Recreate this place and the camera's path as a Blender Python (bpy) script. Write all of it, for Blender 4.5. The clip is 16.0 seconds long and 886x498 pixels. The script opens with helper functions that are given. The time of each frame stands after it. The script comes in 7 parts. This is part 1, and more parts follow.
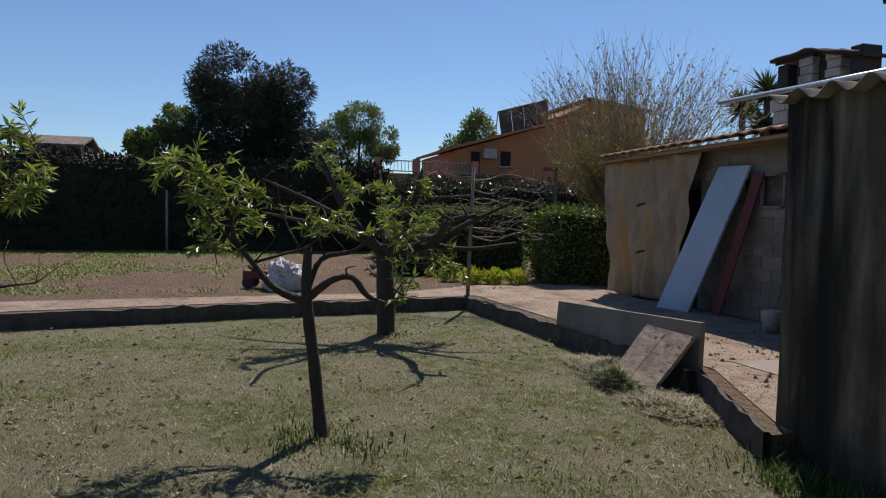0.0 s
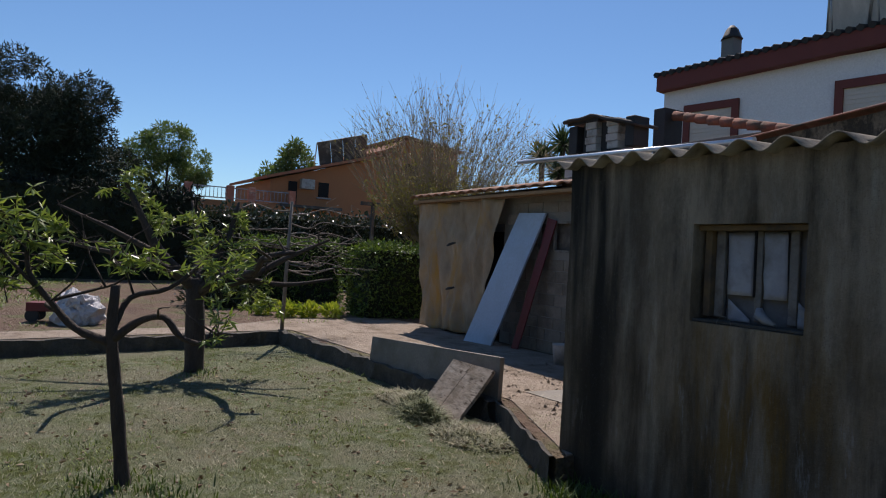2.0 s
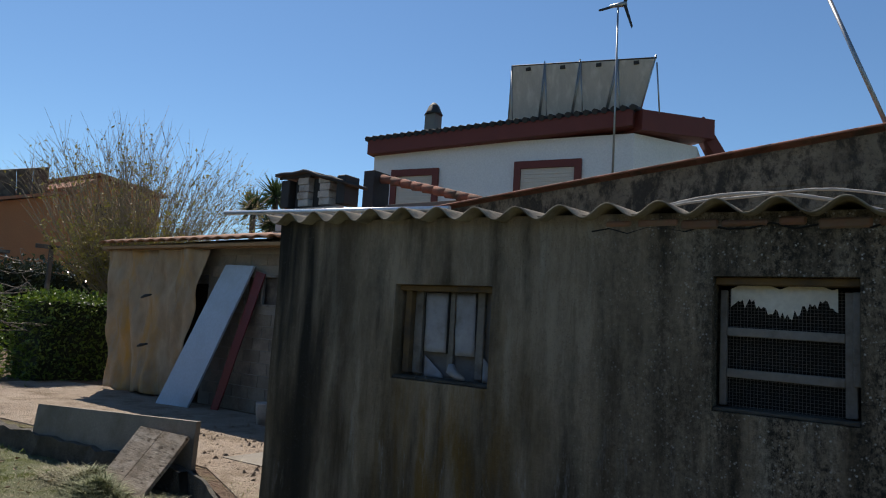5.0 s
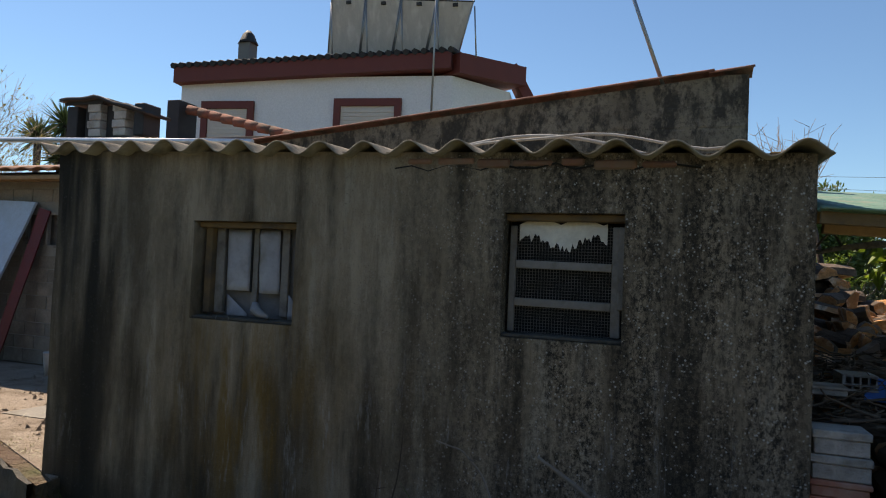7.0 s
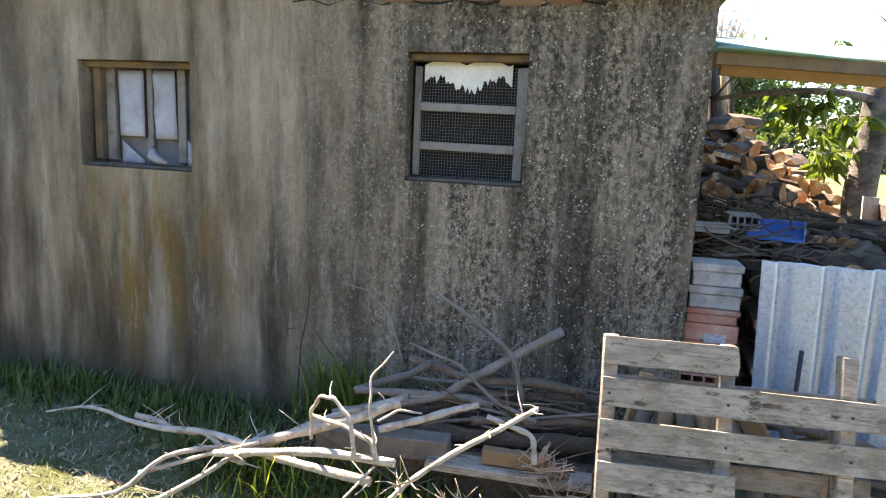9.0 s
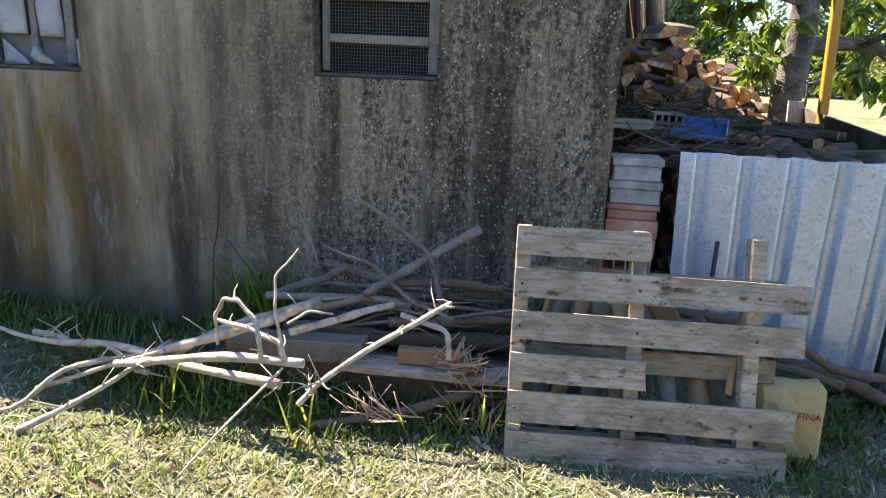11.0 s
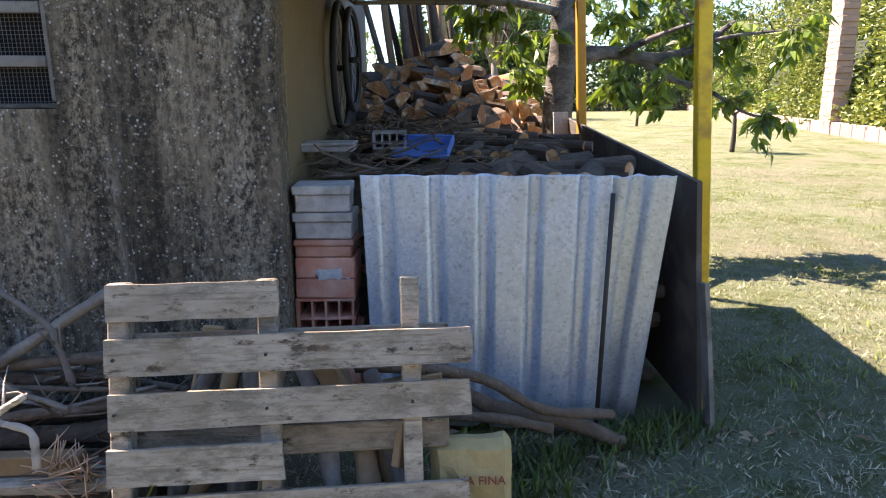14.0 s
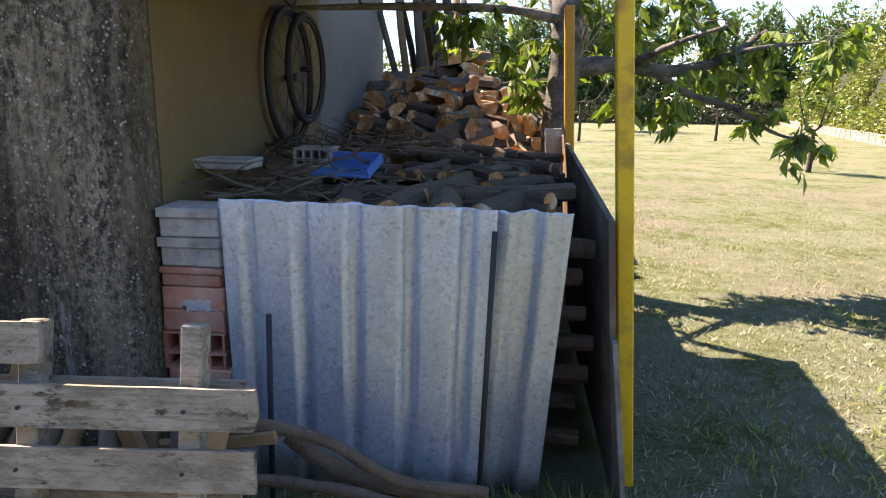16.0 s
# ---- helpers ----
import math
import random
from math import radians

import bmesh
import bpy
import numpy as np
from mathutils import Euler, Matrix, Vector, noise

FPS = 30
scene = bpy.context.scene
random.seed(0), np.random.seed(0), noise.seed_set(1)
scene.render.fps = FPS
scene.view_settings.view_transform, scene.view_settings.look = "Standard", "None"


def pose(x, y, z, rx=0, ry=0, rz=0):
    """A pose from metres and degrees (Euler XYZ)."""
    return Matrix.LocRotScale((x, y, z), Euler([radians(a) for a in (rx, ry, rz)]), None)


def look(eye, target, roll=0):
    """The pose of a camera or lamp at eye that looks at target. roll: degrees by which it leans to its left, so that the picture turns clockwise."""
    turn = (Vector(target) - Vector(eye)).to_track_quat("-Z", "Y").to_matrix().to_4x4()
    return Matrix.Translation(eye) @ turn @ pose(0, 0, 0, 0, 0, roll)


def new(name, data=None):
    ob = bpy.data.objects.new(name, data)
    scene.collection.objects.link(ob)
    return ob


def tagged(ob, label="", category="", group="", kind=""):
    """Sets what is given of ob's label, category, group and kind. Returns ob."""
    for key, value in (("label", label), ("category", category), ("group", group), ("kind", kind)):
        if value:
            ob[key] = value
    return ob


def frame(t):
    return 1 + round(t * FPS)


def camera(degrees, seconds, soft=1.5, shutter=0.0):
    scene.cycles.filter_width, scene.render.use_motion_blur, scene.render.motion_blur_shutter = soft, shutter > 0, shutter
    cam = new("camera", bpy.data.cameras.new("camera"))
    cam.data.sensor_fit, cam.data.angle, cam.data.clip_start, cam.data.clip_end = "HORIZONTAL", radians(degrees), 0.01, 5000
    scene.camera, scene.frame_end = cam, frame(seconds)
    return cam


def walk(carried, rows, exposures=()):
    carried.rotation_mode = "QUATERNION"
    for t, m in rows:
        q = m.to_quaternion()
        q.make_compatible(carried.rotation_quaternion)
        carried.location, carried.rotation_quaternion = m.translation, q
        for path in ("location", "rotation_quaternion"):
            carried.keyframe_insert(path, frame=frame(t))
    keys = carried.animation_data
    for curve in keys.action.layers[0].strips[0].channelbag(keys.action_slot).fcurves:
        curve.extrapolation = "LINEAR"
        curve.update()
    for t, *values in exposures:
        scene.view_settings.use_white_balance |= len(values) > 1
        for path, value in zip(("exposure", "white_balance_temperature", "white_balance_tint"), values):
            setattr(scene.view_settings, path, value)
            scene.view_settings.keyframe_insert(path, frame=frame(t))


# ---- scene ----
cam = camera(66.8, 16.0, 1.1)
PATH = [
    (0, (-0.946, -3.83, 1.78), (-2.873, -3.302, 1.684), 1.1),
    (0.5, (-0.867, -3.911, 1.822), (-2.767, -3.29, 1.767), 1.9),
    (1, (-0.72, -3.926, 1.834), (-2.59, -3.216, 1.803), 2.8),
    (1.5, (-0.658, -3.913, 1.868), (-2.492, -3.116, 1.822), 3.4),
    (2, (-0.696, -3.954, 1.891), (-2.413, -2.929, 1.903), 2.9),
    (2.5, (-0.738, -3.964, 1.911), (-2.374, -2.818, 2.006), 3.7),
    (3, (-0.737, -3.954, 1.919), (-2.285, -2.695, 2.061), 4.3),
    (3.5, (-0.705, -3.973, 1.93), (-2.141, -2.596, 2.137), 4.2),
    (3.7, (-0.731, -3.967, 1.912), (-2.125, -2.55, 2.127), 3.8),
    (6, (-0.725, -3.85, 1.932), (-1.659, -2.092, 2.121), 3.4),
    (6.5, (-0.699, -3.885, 1.915), (-1.507, -2.061, 2.07), 2.7),
    (7, (-0.615, -3.838, 1.904), (-1.297, -1.959, 1.97), 2.5),
    (7.5, (-0.514, -3.779, 1.894), (-1.085, -1.862, 1.848), 2.8),
    (8, (-0.449, -3.773, 1.863), (-0.931, -1.836, 1.737), 2.8),
    (8.5, (-0.44, -3.769, 1.819), (-0.891, -1.829, 1.628), 2.8),
    (9, (-0.45, -3.776, 1.831), (-0.92, -1.863, 1.485), 2.6),
    (9.2, (-0.452, -3.77, 1.827), (-0.954, -1.878, 1.414), 2.1),
    (11.3, (-0.223, -3.63, 1.596), (-0.421, -1.713, 1.061), 2.8),
    (11.5, (-0.173, -3.633, 1.579), (-0.293, -1.708, 1.052), 3.1),
    (12, (-0.09, -3.586, 1.58), (-0.132, -1.67, 1.009), 2.3),
    (12.5, (-0.02, -3.392, 1.586), (0.081, -1.468, 1.05), 2.1),
    (13, (0.107, -3.172, 1.604), (0.284, -1.243, 1.107), -0.5),
    (13.5, (0.402, -3.071, 1.6), (0.503, -1.128, 1.137), 1.6),
    (14, (0.661, -2.985, 1.591), (0.696, -1.037, 1.138), -0.4),
    (14.5, (0.879, -2.774, 1.582), (0.87, -0.825, 1.132), 0.6),
    (15, (1.065, -2.638, 1.607), (1.021, -0.688, 1.168), -0.6),
    (15.5, (1.333, -2.588, 1.614), (1.145, -0.651, 1.157), 2.6),
    (16, (1.509, -2.531, 1.628), (1.306, -0.589, 1.196), 0.7),
]
# stops, kelvin and tint of the phone's own exposure and white balance
EXPOSURE = [(0.0, 0.15, 6800, 22), (2.0, 0.13, 6450, 19), (3.5, 0.05, 6150, 15), (6.0, 0.45, 7150, 13), (6.5, 0.46, 7250, 14), (7.0, 0.7, 7500, 16), (7.5, 1.1, 7650, 18), (8.0, 2.3, 7900, 21), (8.3, 2.6, 7850, 21), (9.2, 2.95, 7900, 21), (11.5, 2.4, 7300, 21), (12.5, 2.28, 7300, 21), (13.5, 2.3, 7350, 23), (14.5, 2.5, 7550, 25), (15.0, 2.27, 7650, 24), (16.0, 2.22, 7700, 24)]
walk(cam, [(t, look(eye, target, roll)) for t, eye, target, roll in PATH], EXPOSURE)

# ---- light ----
SUN_FROM = Vector((-0.60, 0.36, 1.0)).normalized()
world = bpy.data.worlds.new("sky")
scene.world = world
world.use_nodes = True
wt = world.node_tree
sky = wt.nodes.new("ShaderNodeTexSky")
sky.sky_type = "NISHITA"
sky.sun_disc = False
sky.sun_elevation = math.asin(SUN_FROM.z)
sky.sun_rotation = math.atan2(SUN_FROM.x, SUN_FROM.y)
sky.air_density, sky.dust_density, sky.ozone_density = 1.0, 0.1, 3.0
wt.nodes["Background"].inputs["Strength"].default_value = 0.08
tint = wt.nodes.new("ShaderNodeMix")
tint.data_type, tint.blend_type = "RGBA", "MULTIPLY"
tint.inputs[0].default_value, tint.inputs[7].default_value = 1.0, (0.79, 1.03, 1.16, 1)
wt.links.new(sky.outputs["Color"], tint.inputs[6])
wt.links.new(tint.outputs[2], wt.nodes["Background"].inputs["Color"])
sun = new("sun", bpy.data.lights.new("sun", "SUN"))
sun.data.energy, sun.data.angle, sun.data.color = 5.0, radians(0.5), (1.0, 0.94, 0.84)
sun.matrix_world = look(SUN_FROM * 60, (0, 0, 0))


# ---- materials ----
def material(name):
    m = bpy.data.materials.new(name)
    m.use_nodes = True
    nt = m.node_tree
    return m, nt, nt.nodes["Principled BSDF"]


def node(nt, kind, **values):
    n = nt.nodes.new("ShaderNode" + kind)
    for key, value in values.items():
        n.inputs[key].default_value = value
    return n


def coords(nt, stretch=(1, 1, 1), space="Object"):
    tc = nt.nodes.new("ShaderNodeTexCoord")
    mp = node(nt, "Mapping", Scale=stretch)
    nt.links.new(tc.outputs[space], mp.inputs["Vector"])
    return mp.outputs["Vector"]


def noise_fac(nt, vec, scale, detail=4.0, rough=0.6, lo=0.3, hi=0.7):
    n = node(nt, "TexNoise", Scale=scale, Detail=detail, Roughness=rough)
    nt.links.new(vec, n.inputs["Vector"])
    r = nt.nodes.new("ShaderNodeMapRange")
    r.inputs["From Min"].default_value, r.inputs["From Max"].default_value = lo, hi
    nt.links.new(n.outputs["Fac"], r.inputs["Value"])
    return r.outputs["Result"]


def blend(nt, fac, a, b, how="MIX"):
    m = nt.nodes.new("ShaderNodeMix")
    m.data_type, m.blend_type = "RGBA", how
    for socket, value in ((m.inputs[0], fac), (m.inputs[6], a), (m.inputs[7], b)):
        if isinstance(value, (int, float)):
            socket.default_value = value
        elif isinstance(value, tuple):
            socket.default_value = (*value, 1)
        else:
            nt.links.new(value, socket)
    return m.outputs[2]


def relief(nt, bsdf, height, strength, distance):
    b = node(nt, "Bump", Strength=strength, Distance=distance)
    nt.links.new(height, b.inputs["Height"])
    nt.links.new(b.outputs["Normal"], bsdf.inputs["Normal"])


def surface(name, base, alt, scale=4.0, fine=40.0, rough=0.85, metal=0.0, bump=0.3, depth=0.01, stretch=(1, 1, 1),
            stain=None, stain_scale=1.5, vary=0.0, island=False, space="Object", sheen=0.5):
    """Two colours mixed by coarse and fine noise, with an optional stain colour and a shift per object or per island."""
    m, nt, bsdf = material(name)
    vec = coords(nt, stretch, space)
    big = noise_fac(nt, vec, scale)
    small = noise_fac(nt, vec, fine, 5.0, 0.65)
    col = blend(nt, big, base, alt)
    dark = tuple(c * 0.6 for c in base)
    half = nt.nodes.new("ShaderNodeMath")
    half.operation, half.inputs[1].default_value = "MULTIPLY", 0.45
    nt.links.new(small, half.inputs[0])
    col = blend(nt, half.outputs[0], col, dark)
    if stain:
        col = blend(nt, noise_fac(nt, vec, stain_scale, 5.0, 0.6, 0.5, 0.7), col, stain)
    if vary:
        src = nt.nodes.new("ShaderNodeNewGeometry").outputs["Random Per Island"] if island else nt.nodes.new("ShaderNodeObjectInfo").outputs["Random"]
        r = nt.nodes.new("ShaderNodeMapRange")
        r.inputs["To Min"].default_value, r.inputs["To Max"].default_value = 1 - vary, 1 + vary
        nt.links.new(src, r.inputs["Value"])
        hsv = node(nt, "HueSaturation")
        nt.links.new(r.outputs["Result"], hsv.inputs["Value"])
        nt.links.new(col, hsv.inputs["Color"])
        col = hsv.outputs["Color"]
    nt.links.new(col, bsdf.inputs["Base Color"])
    bsdf.inputs["Roughness"].default_value = rough
    bsdf.inputs["Metallic"].default_value = metal
    bsdf.inputs["Specular IOR Level"].default_value = sheen
    relief(nt, bsdf, small, bump, depth)
    return m


def leaf_material(name, dark, light, gloss=0.5, through_light=0.35):
    m, nt, bsdf = material(name)
    rnd = nt.nodes.new("ShaderNodeNewGeometry").outputs["Random Per Island"]
    col = blend(nt, rnd, dark, light)
    nt.links.new(col, bsdf.inputs["Base Color"])
    bsdf.inputs["Roughness"].default_value = gloss
    tr = nt.nodes.new("ShaderNodeBsdfTranslucent")
    bright = blend(nt, 1.0, col, (1.0, 1.0, 0.55), "MULTIPLY")
    nt.links.new(bright, tr.inputs["Color"])
    mix = node(nt, "MixShader", Fac=through_light)
    nt.links.new(bsdf.outputs[0], mix.inputs[1])
    nt.links.new(tr.outputs[0], mix.inputs[2])
    nt.links.new(mix.outputs[0], nt.nodes["Material Output"].inputs["Surface"])
    return m


def ramped(nt, value, lo, hi, to_lo=0.0, to_hi=1.0):
    r = nt.nodes.new("ShaderNodeMapRange")
    r.inputs["From Min"].default_value, r.inputs["From Max"].default_value = lo, hi
    r.inputs["To Min"].default_value, r.inputs["To Max"].default_value = to_lo, to_hi
    nt.links.new(value, r.inputs["Value"])
    return r.outputs["Result"]


def maths(nt, how, a, b):
    n = nt.nodes.new("ShaderNodeMath")
    n.operation = how
    for socket, value in zip(n.inputs, (a, b)):
        if isinstance(value, (int, float)):
            socket.default_value = value
        else:
            nt.links.new(value, socket)
    return n.outputs[0]


def plaster_material():
    """Weathered cement render: straight drip streaks from each roof wave, ochre damp, black algae and pale lichen specks."""
    m, nt, bsdf = material("weathered_render")
    flat = coords(nt)
    sep = nt.nodes.new("ShaderNodeSeparateXYZ")
    nt.links.new(flat, sep.inputs[0])
    x, z = sep.outputs["X"], sep.outputs["Z"]
    col = blend(nt, noise_fac(nt, coords(nt, (1.3, 1, 0.5)), 1.7, 6, 0.7, 0.36, 0.62), (0.19, 0.147, 0.10), (0.39, 0.31, 0.222))
    # streaks run straight down below each valley of the roof and fade at uneven lengths
    drift = maths(nt, "MULTIPLY", noise_fac(nt, coords(nt, (1, 1, 0.08)), 1.1, 3, 0.5, 0.0, 1.0), 4.0)
    wave = maths(nt, "SINE", maths(nt, "ADD", maths(nt, "MULTIPLY", x, math.tau / 0.306), drift), 0.0)
    thread = noise_fac(nt, coords(nt, (3.2, 1, 0.36)), 1.2, 6, 0.62, 0.30, 0.70)
    both = maths(nt, "ADD", maths(nt, "MULTIPLY", ramped(nt, wave, -1.0, 1.0), 0.26), maths(nt, "MULTIPLY", thread, 0.74))
    reach = noise_fac(nt, coords(nt, (2.4, 1, 0.55)), 1.5, 6, 0.7, 0.36, 0.60)
    col = blend(nt, maths(nt, "MULTIPLY", maths(nt, "MULTIPLY", ramped(nt, both, 0.48, 0.74), reach), 0.85), col, (0.046, 0.038, 0.026))
    pale = maths(nt, "MULTIPLY", ramped(nt, both, 0.46, 0.28), noise_fac(nt, coords(nt, (3.4, 1, 0.6)), 1.6, 7, 0.72, 0.47, 0.62))
    col = blend(nt, maths(nt, "MULTIPLY", pale, 0.75), col, (0.43, 0.37, 0.285))
    # brown grime below the boarded window, thinner in the clean middle bay
    ragged = maths(nt, "ADD", z, maths(nt, "MULTIPLY", noise_fac(nt, coords(nt, (3.0, 1, 0.4)), 1.6, 6, 0.7, 0.2, 0.8), 0.7))
    low = maths(nt, "MULTIPLY", ramped(nt, ragged, 1.75, 1.35), ramped(nt, x, -2.75, -3.1))
    low = maths(nt, "MULTIPLY", low, noise_fac(nt, coords(nt, (3.6, 1, 0.5)), 1.3, 6, 0.62, 0.34, 0.60))
    col = blend(nt, maths(nt, "MULTIPLY", low, 0.8), col, (0.062, 0.046, 0.026))
    spot = nt.nodes.new("ShaderNodeVectorMath")
    spot.operation = "DISTANCE"
    nt.links.new(coords(nt, (1, 1, 0.62)), spot.inputs[0])
    spot.inputs[1].default_value = (-3.35, 0, 0.55)
    damp = maths(nt, "MULTIPLY", ramped(nt, spot.outputs["Value"], 0.9, 0.2), noise_fac(nt, coords(nt, (3.2, 1, 0.55)), 2.0, 6, 0.7, 0.44, 0.60))
    col = blend(nt, maths(nt, "MULTIPLY", damp, 0.8), col, (0.20, 0.115, 0.024))
    # algae, thick at the open end and thinner over the rest
    open_end = ramped(nt, x, -2.5, -1.4, 0.10, 1.0)
    moss = maths(nt, "MULTIPLY", maths(nt, "MULTIPLY", noise_fac(nt, coords(nt, (1, 1, 0.7)), 34, 8, 0.85, 0.44, 0.56), noise_fac(nt, coords(nt, (2.2, 1, 0.4)), 3.0, 5, 0.7, 0.30, 0.54)), open_end)
    col = blend(nt, maths(nt, "MULTIPLY", moss, 0.95), col, (0.026, 0.023, 0.019))
    bands = maths(nt, "MULTIPLY", noise_fac(nt, coords(nt, (3.4, 1, 0.42)), 1.35, 8, 0.74, 0.47, 0.58), ramped(nt, x, -2.2, -1.2, 0.25, 0.85))
    col = blend(nt, maths(nt, "MULTIPLY", bands, noise_fac(nt, flat, 22, 6, 0.8, 0.34, 0.54)), col, (0.030, 0.026, 0.020))
    drips = maths(nt, "MULTIPLY", noise_fac(nt, coords(nt, (5.0, 1, 0.8)), 1.5, 7, 0.8, 0.57, 0.66), maths(nt, "MULTIPLY", ramped(nt, z, 1.5, 0.9), ramped(nt, z, 0.25, 0.5)))
    col = blend(nt, maths(nt, "MULTIPLY", drips, 0.55), col, (0.40, 0.39, 0.385))
    left_end = ramped(nt, x, -4.15, -4.75)
    col = blend(nt, maths(nt, "MULTIPLY", left_end, noise_fac(nt, coords(nt, (2.8, 1, 0.35)), 1.7, 3, 0.55, 0.24, 0.58)), col, (0.030, 0.027, 0.022))
    # damp green-black foot of the wall
    foot = maths(nt, "ADD", z, maths(nt, "MULTIPLY", noise_fac(nt, flat, 3.0, 6, 0.7, 0.2, 0.8), 0.5))
    col = blend(nt, maths(nt, "MULTIPLY", ramped(nt, foot, 0.70, 0.30), 0.55), col, (0.050, 0.046, 0.033))
    # lichen
    vor = node(nt, "TexVoronoi", Scale=44.0)
    nt.links.new(flat, vor.inputs["Vector"])
    dots = maths(nt, "MULTIPLY", ramped(nt, vor.outputs["Distance"], 0.34, 0.16), noise_fac(nt, flat, 12, 6, 0.9, 0.49, 0.56))
    col = blend(nt, maths(nt, "MULTIPLY", dots, ramped(nt, x, -2.6, -1.2, 0.08, 0.9)), col, (0.54, 0.51, 0.46))
    col = blend(nt, noise_fac(nt, flat, 130, 3, 0.7, 0.58, 0.78), col, (0.05, 0.042, 0.033))
    nt.links.new(col, bsdf.inputs["Base Color"])
    bsdf.inputs["Roughness"].default_value = 0.93
    bsdf.inputs["Specular IOR Level"].default_value = 0.15
    relief(nt, bsdf, noise_fac(nt, flat, 48, 8, 0.8), 0.7, 0.010)
    return m


def lawn_material():
    m, nt, bsdf = material("dry_lawn")
    vec = coords(nt)
    col = blend(nt, noise_fac(nt, vec, 0.9, 4, 0.6, 0.38, 0.62), (0.085, 0.105, 0.024), (0.205, 0.22, 0.13))
    col = blend(nt, noise_fac(nt, vec, 5.0, 4, 0.7, 0.42, 0.68), col, (0.225, 0.25, 0.165))
    col = blend(nt, maths(nt, "MULTIPLY", noise_fac(nt, vec, 0.45, 6, 0.7, 0.46, 0.62), 0.5), col, (0.22, 0.18, 0.145))
    col = blend(nt, noise_fac(nt, vec, 70.0, 4, 0.7, 0.45, 0.8), col, (0.09, 0.085, 0.03))
    nt.links.new(col, bsdf.inputs["Base Color"])
    bsdf.inputs["Roughness"].default_value = 0.95
    bsdf.inputs["Specular IOR Level"].default_value = 0.1
    relief(nt, bsdf, noise_fac(nt, vec, 60, 6, 0.8), 0.8, 0.03)
    return m


def grass_material():
    """Mown grass whose blades turn from green to straw in patches."""
    m, nt, bsdf = material("mown_grass")
    rnd = nt.nodes.new("ShaderNodeNewGeometry").outputs["Random Per Island"]
    vec = coords(nt)
    dry = blend(nt, rnd, (0.11, 0.09, 0.055), (0.47, 0.435, 0.29))
    fresh = blend(nt, rnd, (0.04, 0.058, 0.016), (0.30, 0.325, 0.175))
    col = blend(nt, noise_fac(nt, vec, 1.1, 5, 0.65, 0.40, 0.60), fresh, dry)
    col = blend(nt, noise_fac(nt, vec, 4.5, 3, 0.6, 0.54, 0.68), col, (0.115, 0.14, 0.035))
    col = blend(nt, maths(nt, "MULTIPLY", noise_fac(nt, vec, 13.0, 5, 0.75, 0.52, 0.66), 0.7), col, (0.045, 0.042, 0.016))
    col = blend(nt, noise_fac(nt, vec, 2.1, 5, 0.7, 0.58, 0.72), col, (0.26, 0.155, 0.065))
    nt.links.new(col, bsdf.inputs["Base Color"])
    bsdf.inputs["Roughness"].default_value = 0.75
    tr = nt.nodes.new("ShaderNodeBsdfTranslucent")
    nt.links.new(col, tr.inputs["Color"])
    mix = node(nt, "MixShader", Fac=0.25)
    nt.links.new(bsdf.outputs[0], mix.inputs[1])
    nt.links.new(tr.outputs[0], mix.inputs[2])
    nt.links.new(mix.outputs[0], nt.nodes["Material Output"].inputs["Surface"])
    return m


def cut_wood_material():
    """Freshly split wood: orange heartwood, paler sapwood, grain and saw marks."""
    m, nt, bsdf = material("split_wood")
    info = nt.nodes.new("ShaderNodeObjectInfo").outputs["Random"]
    vec = coords(nt, (1, 0.25, 1))
    col = blend(nt, ramped(nt, info, 0.05, 0.35), (0.30, 0.15, 0.07), (0.66, 0.33, 0.13))
    col = blend(nt, noise_fac(nt, vec, 26, 5, 0.7, 0.42, 0.68), col, (0.30, 0.12, 0.045))
    col = blend(nt, noise_fac(nt, coords(nt), 9, 4, 0.6, 0.48, 0.64), col, (0.76, 0.58, 0.40))
    col = blend(nt, noise_fac(nt, coords(nt), 5, 4, 0.6, 0.60, 0.72), col, (0.13, 0.075, 0.045))
    nt.links.new(col, bsdf.inputs["Base Color"])
    bsdf.inputs["Roughness"].default_value = 0.85
    relief(nt, bsdf, noise_fac(nt, vec, 40, 6, 0.75), 0.6, 0.006)
    return m


